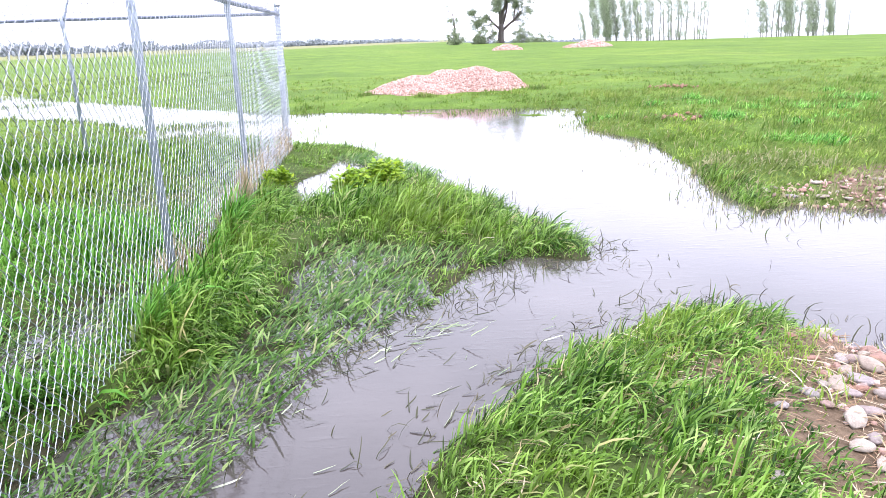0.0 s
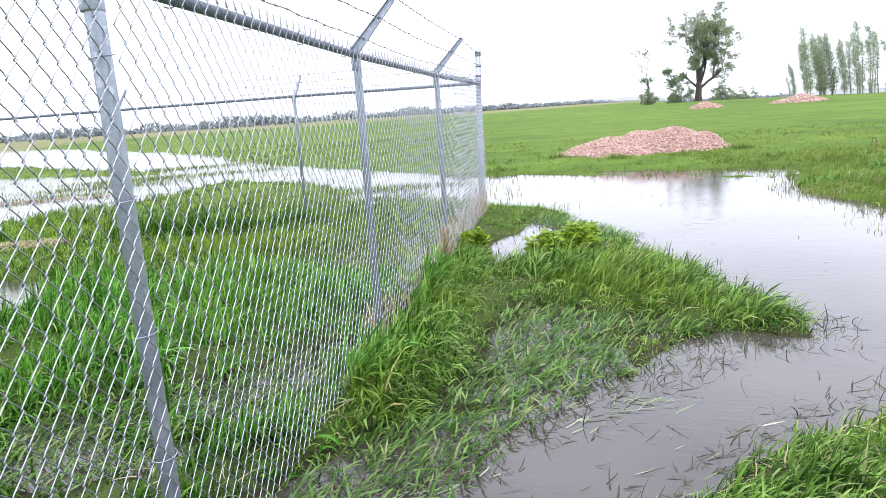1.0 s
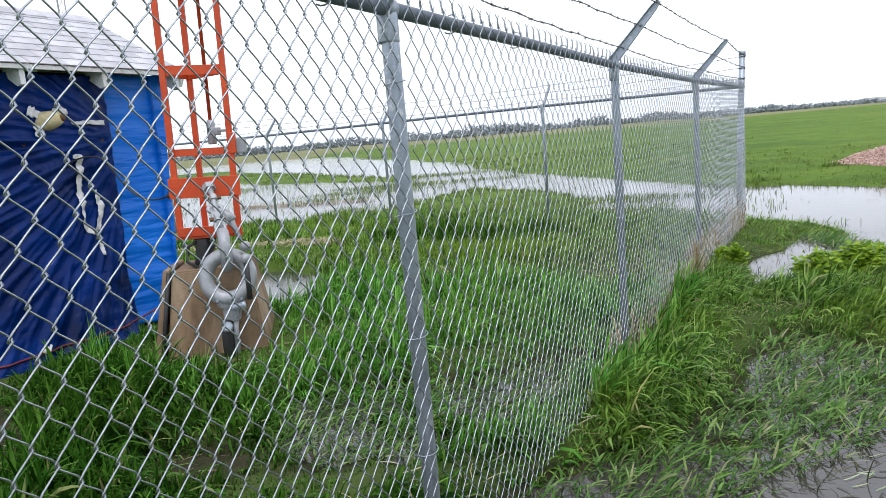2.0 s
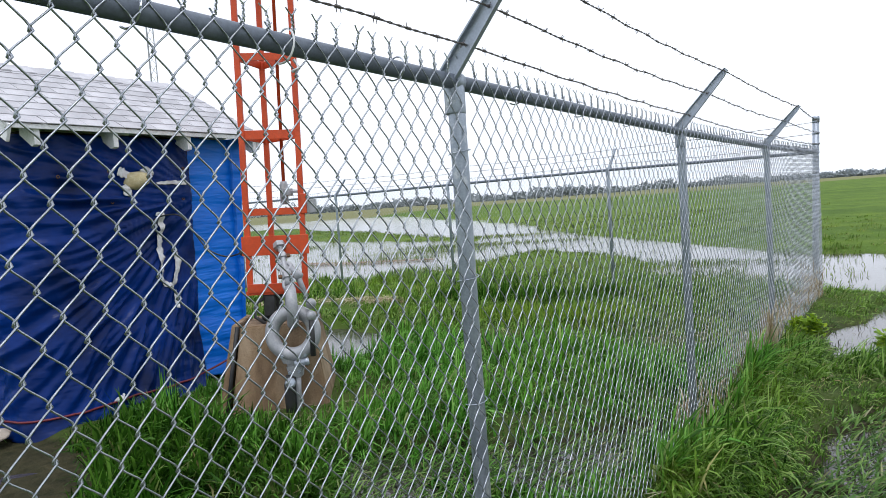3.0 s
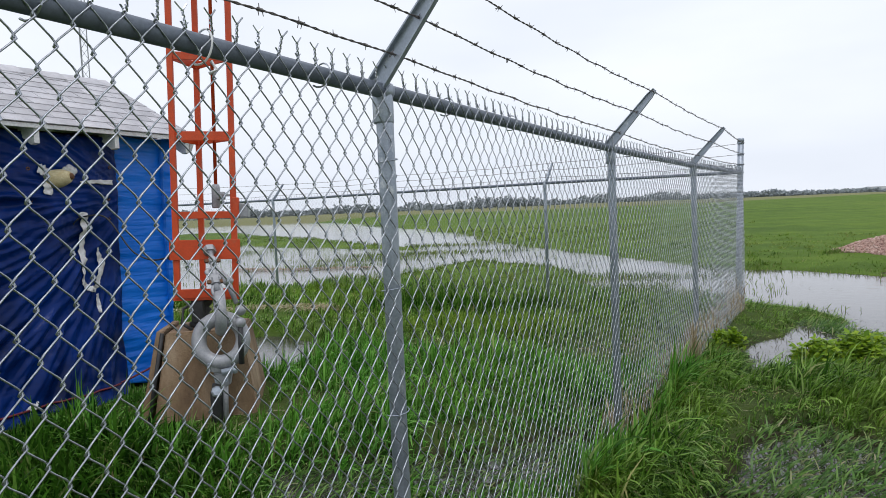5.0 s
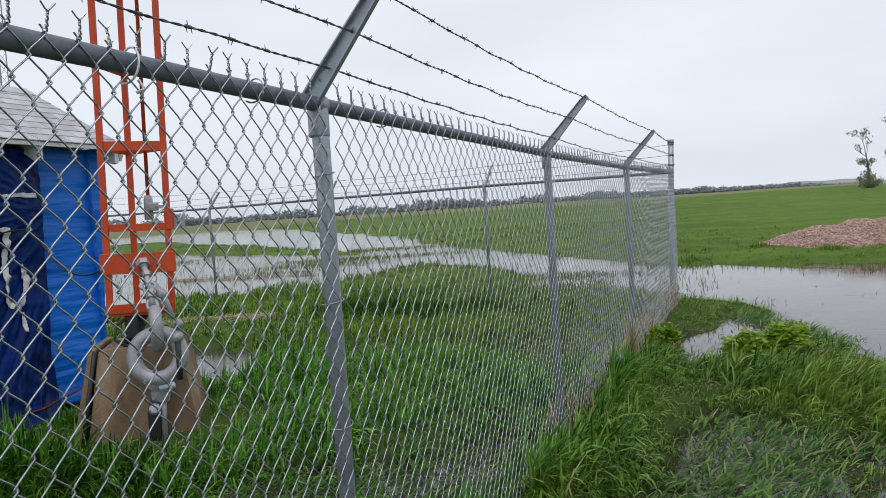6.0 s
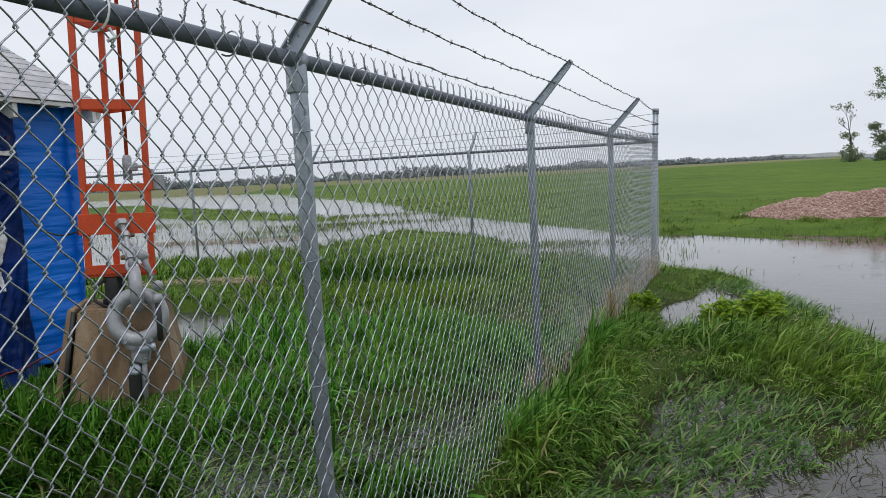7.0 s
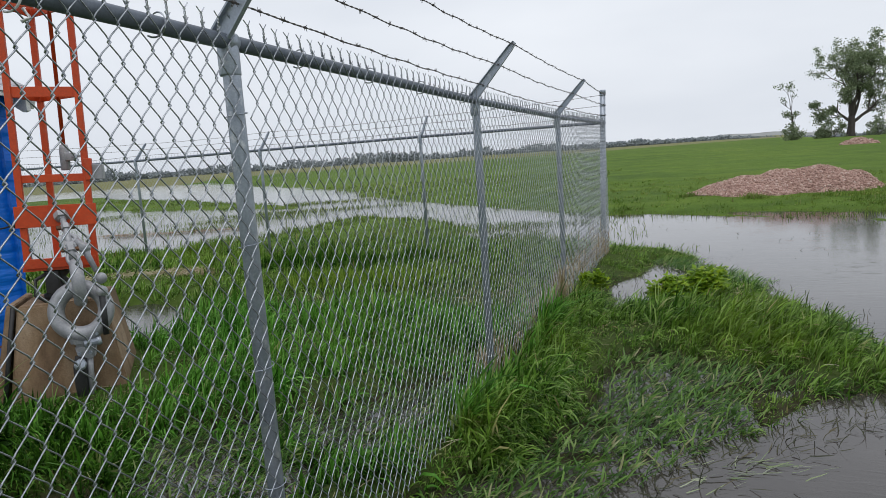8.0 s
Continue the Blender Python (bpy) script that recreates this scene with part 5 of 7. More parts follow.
def feed_cable():
    """A cable that loops out of the tarpaulin and sags across to the tower's plate."""
    ob = empty("feed_cable", Matrix.Translation((-4.2, 1.58, 1.55)))
    tagged(ob, "black feed cable sagging from the shed to the tower", "cable")
    pts = [Vector(p) for p in ((-4.26, 1.56, 1.46), (-4.22, 1.57, 1.53), (-4.14, 1.62, 1.562), (-4.0, 1.68, 1.563), (-3.92, 1.705, 1.484), (-3.86, 1.725, 1.39), (-3.77, 1.753, 1.262), (-3.69, 1.775, 1.213), (-3.59, 1.8, 1.18), (-3.47, 1.795, 1.185), (-3.34, 1.785, 1.209))]
    # rounded by halving
    for _ in range(2):
        pts = [pts[0]] + [q for p, r in zip(pts, pts[1:]) for q in (p * 0.75 + r * 0.25, p * 0.25 + r * 0.75)] + [pts[-1]]
    h = Heap()
    h.tube([p - ob.matrix_basis.translation for p in pts], 0.0065, 8)
    h.link("cable", M_BLACK, ob, "", True)
    h = Heap()
    h.tube([Vector(p) - ob.matrix_basis.translation for p in ((-3.35, 1.78, 1.207), (-3.34, 1.785, 1.209), (-3.25, 1.84, 1.209), (-3.24, 1.845, 1.209))], (0.012, 0.024, 0.024, 0.012), 12)
    h.link("end_sleeve", M_BLACK, ob, "thick black end sleeve", True)


feed_cable()


def debris():
    """Loose things at the shed's foot."""
    bm = bmesh.new()
    bmesh.ops.create_uvsphere(bm, u_segments=28, v_segments=16, radius=1.0)
    for v in bm.verts:
        # a pillow: squarish in plan, flat, with puckered ends
        x, y, z = v.co
        e = 1 + 0.35 * abs(x * y)
        v.co = Vector((0.22 * x * e, 0.13 * y * e, 0.055 * z * (1 - 0.35 * x * x)))
        v.co.z += 0.014 * noise.noise(v.co * 14) + 0.01 * noise.noise(v.co * 40)
    ob = part("sandbag", bm, M_SACK, None, "", True)
    ob.matrix_basis = pose(-4.36, 0.16, 0.03, 6, -5, 62) @ Matrix.Scale(0.85, 4)
    tagged(ob, "pale flattened sandbag in dark water at the shed's corner", "sandbag")
    h = Heap()
    for k in range(3):
        h.tube([(-4.10 + 0.02 * k, 1.02 + 0.02 * k, 0.10), (-4.09, 1.05 + 0.025 * k, 0.125 + 0.01 * k), (-4.11 + 0.015 * k, 1.08, 0.10)], 0.011, 6)
    ob = h.link("rag_knot", M_TAPE, None, "", True)
    tagged(ob, "small white knotted rag in the grass", "rag")


debris()


# ---- grass ----
WIND = math.atan2(-0.25, 1.0)


def blades(name, x, y, z, length, width, lean, az, material, label, kind="stuff", category="grass", rise=0.25, joints=4):
    """One arching strip for each blade, of four joints or two; lean is its middle's angle from the upright in radians."""
    n = len(x)
    g = np.random.default_rng(len(name) + n)
    face = az + math.pi / 2 + g.normal(0, 0.45, n)
    wx, wy, wz = np.cos(face) * width / 2, np.sin(face) * width / 2, g.normal(0, 0.3, n) * width / 2
    plan = ((0.0, 0.0, 0.75), (0.32, 0.3, 1.0), (0.28, 0.85, 0.9), (0.23, 1.35, 0.6), (0.17, 1.75, 0.0)) if joints == 4 else ((0.0, 0.0, 0.85), (0.55, 0.45, 1.0), (0.45, 1.4, 0.0))
    per = 2 * joints + 1
    v = np.zeros((n, per, 3), np.float32)
    p = np.stack([x, y, z], -1)
    a0 = lean * rise
    turn = az
    for k, (s, t, w) in enumerate(plan):
        ang = np.minimum(a0 + (lean - a0) * t, 2.5)
        step = length * s
        turn = turn + g.normal(0, 0.16, n)
        p = p + np.stack([np.cos(turn) * np.sin(ang) * step, np.sin(turn) * np.sin(ang) * step, np.cos(ang) * step], -1)
        if w:
            off = np.stack([wx * w, wy * w, wz * w], -1)
            v[:, 2 * k] = p - off
            v[:, 2 * k + 1] = p + off
        else:
            v[:, 2 * k] = p
    base = (np.arange(n) * per)[:, None]
    quads = [[2 * k, 2 * k + 1, 2 * k + 3, 2 * k + 2] for k in range(joints - 1)] + [[2 * joints - 2, 2 * joints - 1, 2 * joints]]
    loops = np.concatenate([base + q for q in quads], 1).astype(np.int32)
    ob = bulk(name, v.reshape(-1, 3), np.tile([4] * (joints - 1) + [3], n), loops.ravel(), material, True)
    return tagged(ob, label, category, kind=kind)


def scatter(seed, box_, density, keep):
    g = np.random.default_rng(seed)
    x0, x1, y0, y1 = box_
    n = int((x1 - x0) * (y1 - y0) * density)
    x, y = g.uniform(x0, x1, n), g.uniform(y0, y1, n)
    ok = g.uniform(0, 1, n) < keep(x, y)
    return g, x[ok], y[ok]


FENCE_LINE = lambda y: np.where(y < 2.44, 0.127 * (2.44 - y) / 2.47, 0.0)
TALL = [[(0.9, 4.3, 0.3), (1.6, 4.0, 0.45), (2.45, 3.2, 0.35)], [(-3.6, 0.9, 0.3), (-2.4, 0.4, 0.45), (-1.8, -0.2, 0.4)], [(0.25, 1.4, 0.12), (0.25, 2.8, 0.16), (0.2, 4.4, 0.2), (0.15, 5.0, 0.15)], [(1.9, 0.6, 0.1), (2.5, 1.15, 0.2), (2.75, 1.35, 0.1)]]


STONY = [(3.0, 0.15, 0.16), (3.32, 0.72, 0.3), (3.5, 1.2, 0.18), (4.0, 0.9, 0.5)]


def stand(x, y):
    """How lush the grass stands, 0.3 to 1.3."""
    s = 0.6 + 0.24 * wobble(x, y, 0.55, 9) + 0.2 * wobble(x, y, 0.2, 17)
    for t in TALL:
        s = s + 0.3 * np.clip(-channel(x, y, t) / 0.2 + 0.6, 0, 1)
    # shorter turf outside the fence, but for the mounds
    mound = np.zeros(np.shape(x))
    for t in TALL:
        mound = np.maximum(mound, np.clip(-channel(x, y, t) / 0.2 + 0.6, 0, 1))
    s = s * np.where((x > FENCE_LINE(y)) & ((x < 3.7) | (y < 2.8)) & (y < 9), 0.72 + 0.28 * mound, 1.0)
    s = s * np.where((x > 1.5) & (y < 2.2), 0.82, 1.0)
    # the near bank is grown over down to its foot
    s = np.where((x > 1.35) & (y < 2.2) & (x < 3.6), np.maximum(s, (0.5 + 0.1 * wobble(x, y, 0.3, 5)) * np.clip(channel(x, y, STONY) / 0.45 + 0.1, 0.2, 1)) * np.clip(channel(x, y, STONY) / 0.3 + 0.4, 0.3, 1), s)
    s = s * np.where((y > 0.3) & (y < 2.6) & (x < -3.4), np.clip(0.35 + 0.65 * (x + 4.25) / 0.8, 0.35, 1), 1.0)
    s = s * (0.45 + 0.55 * np.clip((np.hypot(x + 0.95, y - 0.6) - 0.3) / 0.3, 0, 1))
    s = s * (0.42 + 0.58 * np.clip((np.hypot((x + 0.45) * 1.5, y - 1.75) - 0.35) / 0.3, 0, 1))
    return np.clip(s * (0.6 + 0.4 * np.clip((np.hypot(x + 2.95, y - 1.75) - 0.45) / 0.5, 0, 1)), 0.12, 1.4)


DROWNED = [(0.1, -0.1, 0.25), (0.4, 0.5, 0.36), (0.62, 1.0, 0.2)]
DRY = [(-7.6, 4.7, 0.25), (-6.6, 5.6, 0.34), (-5.8, 6.0, 0.2), (-5.3, 6.0, 0.08)]
STONY_FAR = [(4.75, 4.0, 0.12), (5.2, 3.85, 0.32), (7.0, 3.75, 0.4)]


def bare(x, y):
    return np.clip(-np.minimum(np.minimum(channel(x, y, STONY), channel(x, y, DRY)), channel(x, y, STONY_FAR)) / 0.15 + 0.4 + 0.3 * wobble(x, y, 0.3, 3), 0, 1)


def marshy(x, y):
    s = np.zeros(np.shape(x))
    for m in MARSH:
        s = np.maximum(s, np.clip(-channel(x, y, m) / 0.12, 0, 1))
    return s


def lawn(seed, box_, density, length, width, lean, name, label, material, wet=-0.1, swirl=0.5, tuft=9, spread=0.03, joints=4):
    """Tufts of blades that fan out and bend before the wind; density counts blades."""
    def keep(x, y):
        d = shore(x, y)
        side = (np.abs(x - FENCE_LINE(y)) > 0.03)
        return np.clip((d - wet + 0.13 * marshy(x, y)) / 0.1, 0, 1) * (np.clip(1.6 * stand(x, y) - 0.25 + 0.5 * (x > 1.5) * (y < 2.2) + 0.4 * (x > 3.7) * (y > 2.8), 0.2, 1) if seed < 11 else 0.95 - 0.3 * marshy(x, y)) * (1 - 0.88 * bare(x, y)) * (1 - 0.62 * np.clip(-channel(x, y, DROWNED) / 0.15 + 0.3, 0, 1) * (wobble(x, y, 0.3, 10) < 0.45)) * (muddy(x, y) > -0.04 + 0.1 * wobble(x, y, 0.3, 9)) * side * in_open(x, y)

    g, cx, cy = scatter(seed, box_, density / tuft, keep)
    per = g.integers(tuft // 2, tuft * 3 // 2 + 1, len(cx))
    own = np.repeat(np.arange(len(cx)), per)
    n = len(own)
    ang, rad = g.uniform(0, 2 * math.pi, n), spread * np.abs(g.normal(0, 0.8, n))
    x, y = cx[own] + rad * np.cos(ang), cy[own] + rad * np.sin(ang)
    s = stand(cx, cy)[own] * g.uniform(0.6, 1.3, len(cx))[own]
    wetland = marshy(cx, cy)[own]
    L = length * s * g.uniform(0.45, 1.25, n) * (1 - 0.55 * wetland)
    bias = WIND + 0.5 * wobble(x, y, 0.7, 2)
    vx, vy = 0.8 * np.cos(ang) * g.uniform(0, 1, n) + np.cos(bias), 0.8 * np.sin(ang) * g.uniform(0, 1, n) + np.sin(bias)
    az = np.arctan2(vy, vx) + g.normal(0, swirl, n)
    tilt = np.clip(g.normal(lean, 0.5, n) * np.hypot(vx, vy) + 0.75 * wetland, 0.05, 1.85)
    W = width * g.uniform(0.55, 1.3, n) * (0.55 + 0.45 * np.clip(s, 0, 1.2))
    blades(name, x, y, height(x, y) - 0.01, L, W, tilt, az, material, label, joints=joints)


def in_open(x, y):
    """0 where the shed and the pier stand."""
    shed_in = (x < SHED_X + 0.02) & (x > SHED_BACK) & (y > SHED_Y0 - 0.05) & (y < SHED_Y1)
    c, s = math.cos(radians(40.5)), math.sin(radians(40.5))
    px, py = x + 3.169, y - 2.002
    u, v = c * px + s * py, -s * px + c * py
    return ~(shed_in | ((np.abs(u) < 0.41) & (np.abs(v) < 0.41)))


lawn(1, (0.0, 4.7, -0.8, 8.6), 3000, 0.235, 0.0112, 1.2, "grass", "lush wind-bent green grass along the flooded ditch", M_GRASS, -0.07, 0.5, 13, 0.05)
lawn(2, (-4.6, 0.15, 0.8, 4.2), 2050, 0.33, 0.0145, 0.85, "grass", "tall broad-bladed green grass inside the fence", M_LUSH, -0.09, 0.45, 15, 0.045)
lawn(0, (-4.6, 0.15, -1.2, 1.3), 2050, 0.29, 0.0145, 1.15, "grass", "coarse green grass inside the fence, darkened for its own shade", M_COARSE_SHADED, -0.12, 0.45, 14, 0.045)
lawn(3, (-9.5, 0.0, 4.2, 9.4), 1080, 0.24, 0.014, 0.95, "grass", "thick green grass inside the compound", M_GRASS, -0.03, 0.45, 10, 0.05, 2)
lawn(10, (-10.5, 0.0, 9.4, 14.5), 240, 0.17, 0.016, 0.95, "grass", "thin green grass behind the compound", M_FIELD, -0.03, 0.45, 10, 0.06, 2)
lawn(4, (-9.5, -4.6, -1.0, 4.2), 500, 0.30, 0.013, 0.7, "grass", "green grass beside the shed", M_LUSH, joints=2)
lawn(5, (4.0, 15.0, 3.2, 15.0), 480, 0.19, 0.014, 1.0, "grass", "short green grass on the far bank of the pond", M_FIELD, -0.12, 0.6, 12, 0.05, 2)
lawn(6, (2.0, 7.0, -2.0, 1.9), 500, 0.24, 0.011, 0.9, "grass", "green grass among stones on the bank", M_GRASS, joints=2)
lawn(7, (-4.0, 22.0, 12.0, 24.0), 130, 0.13, 0.016, 1.1, "grass", "green meadow grass beyond the pond", M_FIELD, -0.2, 1.2, 9, 0.09, 2)
lawn(8, (-34.0, -3.0, 13.0, 36.0), 60, 0.20, 0.02, 0.8, "grass", "green grass rising out of flood water", M_FIELD, -0.05, 0.6, 8, 0.08, 2)
lawn(9, (-3.9, -0.9, -0.9, 1.4), 1800, 0.31, 0.015, 1.2, "grass", "coarse green grass inside the fence, darkened for its own shade", M_COARSE_SHADED, -0.1, 0.6, 16, 0.06)


lawn(11, (0.0, 4.6, -0.6, 8.4), 2700, 0.11, 0.0095, 1.0, "grass", "short green undergrowth between the tufts", M_GRASS, -0.06, 0.9, 5, 0.05, 2)
lawn(12, (-4.5, 0.15, 1.1, 4.2), 2200, 0.15, 0.0105, 0.9, "grass", "short green undergrowth inside the fence", M_LUSH, -0.04, 0.9, 5, 0.05, 2)
lawn(13, (-4.5, 0.15, -1.0, 1.3), 2800, 0.15, 0.0105, 0.9, "grass", "short green undergrowth inside the fence", M_COARSE_SHADED, -0.04, 0.9, 5, 0.05, 2)
lawn(15, (4.0, 10.5, 3.2, 9.5), 800, 0.12, 0.011, 1.0, "grass", "short tangled grass on the far bank", M_FIELD, -0.1, 0.9, 6, 0.05, 2)
lawn(16, (-5.0, -2.2, 6.3, 7.3), 1500, 0.34, 0.014, 0.7, "grass", "tall dark green grass along the back fence", M_COARSE_SHADED, -0.03, 0.6, 12, 0.05, 2)
lawn(17, (0.05, 1.5, -0.5, 2.3), 900, 0.21, 0.0105, 1.25, "grass", "drooping grass tufts standing in the ditch water", M_GRASS, -0.28, 0.9, 14, 0.05)
lawn(18, (-4.6, 6.5, -3.2, -0.7), 260, 0.13, 0.013, 1.0, "grass", "short green grass outside the fence", M_GRASS, -0.05, 0.9, 8, 0.06, 2)
lawn(14, (-3.5, -1.6, 4.9, 6.0), 2600, 0.23, 0.012, 0.8, "grass", "yellow-green fresh grass patch inside the compound", M_FRESH, -0.03, 0.6, 10, 0.05, 2)


def litter():
    # dry straw lying in the turf
    g, x, y = scatter(21, (-3.0, 4.5, -0.6, 6.0), 190, lambda x, y: np.clip((shore(x, y) - 0.08) / 0.1, 0, 1) * (0.15 + 0.85 * (wobble(x, y, 0.4, 6) > 0.25)) * in_open(x, y))
    n = len(x)
    blades("straw_litter", x, y, np.maximum(height(x, y), WATER) + 0.012, g.uniform(0.05, 0.18, n), g.uniform(0.003, 0.006, n), g.uniform(1.35, 1.6, n), g.uniform(0, 6.28, n), M_STRAW, "dry brown straw lying between the grass", category="straw", rise=0.9)
    # a brown mat of straw between the stones of the near bank
    g, x, y = scatter(34, (2.45, 3.8, -0.2, 1.5), 2000, lambda x, y: np.clip(bare(x, y) + 0.15, 0, 1) * (shore(x, y) > 0.02) * (0.25 + 0.75 * (wobble(x, y, 0.35, 2) > 0)))
    n = len(x)
    blades("straw_litter", x, y, height(x, y) + 0.006, g.uniform(0.03, 0.09, n), g.uniform(0.002, 0.0045, n), g.uniform(1.2, 1.6, n), g.uniform(0, 6.28, n), M_REED, "brown mat of straw between the stones of the bank", category="straw", rise=0.9, joints=2)
    g, x, y = scatter(35, (2.4, 3.8, -0.2, 1.6), 5500, lambda x, y: np.clip(0.75 - np.maximum(-channel(x, y, STONY), 0) / 0.3, 0.12, 1) * (shore(x, y) > 0.0) * np.clip(0.4 + 0.9 * wobble(x, y, 0.25, 7), 0, 1))
    n = len(x)
    blades("bank_grass", x, y, height(x, y) - 0.005, g.uniform(0.03, 0.1, n), g.uniform(0.003, 0.006, n), np.abs(g.normal(0.7, 0.4, n)), g.uniform(0, 6.28, n), M_FRESH, "thin short grass between the stones of the bank", joints=2)
    # straw caught on the wire
    g, x, y = scatter(22, (-0.10, 0.06, 2.3, 7.7), 4200, lambda x, y: (0.3 + 0.7 * (wobble(x, y, 0.5, 6) > 0.2)) * np.where(y > 4.6, 1.0, 0.5))
    n = len(x)
    blades("straw_litter", x, y, g.uniform(0.0, 0.22, n) * g.uniform(0.1, 1, n) * (1 + 0.9 * (y > 4.6)) + 0.02, g.uniform(0.06, 0.24, n), g.uniform(0.003, 0.007, n), g.uniform(0.1, 1.3, n), g.choice([1.57, -1.57], n) + g.normal(0, 0.5, n), M_STRAW, "pale dry straw caught along the foot of the fence", category="straw")
    # a hank of straw hung up on the wire
    g = np.random.default_rng(33)
    n = 320
    y = g.normal(4.55, 0.16, n)
    blades("straw_litter", g.uniform(-0.03, 0.05, n), y, g.uniform(0.0, 0.12, n), g.uniform(0.12, 0.42, n) * np.exp(-((y - 4.55) / 0.3) ** 2), g.uniform(0.004, 0.008, n), g.uniform(0.05, 0.5, n), g.choice([1.57, -1.57], n) + g.normal(0, 0.4, n), M_STRAW, "pale straw hung up on the wire beside a post", category="straw")
    # dark stalks standing in the shallows
    g, x, y = scatter(23, (0.1, 6.5, -0.4, 13.6), 190, lambda x, y: np.where(y < 3.5, 0.75, 1.0) * np.exp(-((shore(x, y) + 0.12) / 0.16) ** 2) * 0.8 + 0.015 * (shore(x, y) < -0.2))
    n = len(x)
    blades("drowned_stalks", x, y, np.full(n, WATER - 0.01), g.uniform(0.04, 0.15, n) * np.where(y > 3.5, 0.6, 1.0), g.uniform(0.003, 0.007, n), np.clip(g.normal(1.05, 0.35, n), 0.1, 1.6), g.normal(0.6, 1.3, n), M_DEAD, "dark wet grass stalks standing in shallow water", category="grass")
    # blades combed flat by the running water, their pale colour imitating ripple glints
    g, x, y = scatter(24, (0.1, 2.6, -0.4, 2.3), 480, lambda x, y: np.exp(-((shore(x, y) + 0.2) / 0.2) ** 2) * np.clip(1.6 * wobble(x, y, 0.5, 8), 0.06, 1) * (y < 1.75))
    n = len(x)
    blades("drowned_stalks", x, y, np.full(n, WATER + 0.004), g.uniform(0.05, 0.14, n), g.uniform(0.003, 0.008, n), g.uniform(1.42, 1.56, n), 0.5 + g.normal(0, 0.3, n), M_PALE, "grass blades combed flat on running water, paled for ripple glints", category="grass", rise=1.0)
    # dark scraps of leaf adrift
    g, x, y = scatter(29, (0.1, 3.2, -0.4, 3.2), 210, lambda x, y: np.exp(-((shore(x, y) + 0.12) / 0.15) ** 2) + 0.03 * (shore(x, y) < -0.1))
    n = len(x)
    blades("drowned_stalks", x, y, np.full(n, WATER + 0.003), g.uniform(0.04, 0.13, n), g.uniform(0.004, 0.008, n), g.uniform(1.2, 1.56, n), 0.6 + g.normal(0, 0.7, n), M_DEAD, "dark scraps of grass adrift on the ditch water", category="grass", rise=1.0)
    # drowned clumps along the fence side of the ditch
    g, x, y = scatter(30, (0.02, 1.5, -0.6, 2.6), 650, lambda x, y: np.clip((shore(x, y) + 0.34) / 0.3, 0, 1) * (shore(x, y) < 0.02) * np.clip(2.2 * wobble(x, y, 0.28, 5) - 0.1, 0, 1) * (x < 0.3 + 0.55 * np.clip(y, 0, 3)))
    n = len(x)
    blades("drowned_stalks", x, y, np.full(n, WATER - 0.01), g.uniform(0.06, 0.14, n), g.uniform(0.006, 0.012, n), g.uniform(0.8, 1.3, n), 0.2 + g.normal(0, 0.8, n), M_WET, "green grass clumps half drowned beside the ditch", category="grass", rise=0.3)
    # blades lying across the half-drowned turf
    g, x, y = scatter(26, (-1.6, 2.4, 0.2, 7.6), 1500, lambda x, y: marshy(x, y) * 0.8)
    n = len(x)
    blades("drowned_stalks", x, y, np.maximum(height(x, y), WATER) + g.uniform(0.0, 0.02, n), g.uniform(0.05, 0.14, n), g.uniform(0.007, 0.013, n), g.uniform(0.7, 1.4, n), g.normal(0.1, 0.9, n), M_WET, "green blades lying flat over flooded turf", category="grass", rise=0.7)
    # reeds along the far shore
    g, x, y = scatter(27, (-3.0, 6.5, 8.5, 14.6), 150, lambda x, y: np.exp(-((shore(x, y) + 0.15) / 0.35) ** 2) * (0.25 + 0.75 * (wobble(x, y, 0.8, 5) > 0)))
    n = len(x)
    blades("shore_grass", x, y, np.maximum(height(x, y), WATER - 0.02), g.uniform(0.04, 0.13, n), g.uniform(0.006, 0.012, n), np.abs(g.normal(0.5, 0.4, n)), g.normal(0.1, 1.0, n), M_FIELD, "ragged grass standing in water along the far shore", category="grass")
    g, x, y = scatter(31, (3.7, 9.0, 2.8, 9.5), 420, lambda x, y: np.exp(-((shore(x, y) + 0.05) / 0.3) ** 2) * (0.3 + 0.7 * (wobble(x, y, 0.5, 5) > -0.1)))
    n = len(x)
    blades("shore_grass", x, y, np.maximum(height(x, y), WATER - 0.02), g.uniform(0.03, 0.12, n), g.uniform(0.005, 0.010, n), np.abs(g.normal(0.6, 0.4, n)), g.normal(0.1, 1.0, n), M_FRINGE, "thin straw-tinged grass standing along the far bank", category="grass", joints=2)
    g, x, y = scatter(28, (-22.0, 0.5, 8.5, 24.0), 320, lambda x, y: (shore(x, y) < 0.1) * (x < -1.5 - 0.8 * np.maximum(y - 11, 0)) * np.clip(1.5 * wobble(x * 0.5, y, 1.6, 7) - 0.2 - 0.25 * (x < -7), 0.035, 1))
    n = len(x)
    blades("flooded_grass", x, y, np.full(n, WATER - 0.01), g.uniform(0.04, 0.16, n), g.uniform(0.008, 0.018, n), np.abs(g.normal(0.8, 0.4, n)), g.normal(0.1, 1.2, n), M_FIELD, "thin green grass standing in the flooded field", category="grass", joints=2)
    g, x, y = scatter(36, (-9.5, 0.3, 8.6, 12.6), 420, lambda x, y: (shore(x, y) < 0.1) * np.clip(1.4 * wobble(x * 0.6, y, 0.9, 9) + 0.1, 0.06, 1))
    n = len(x)
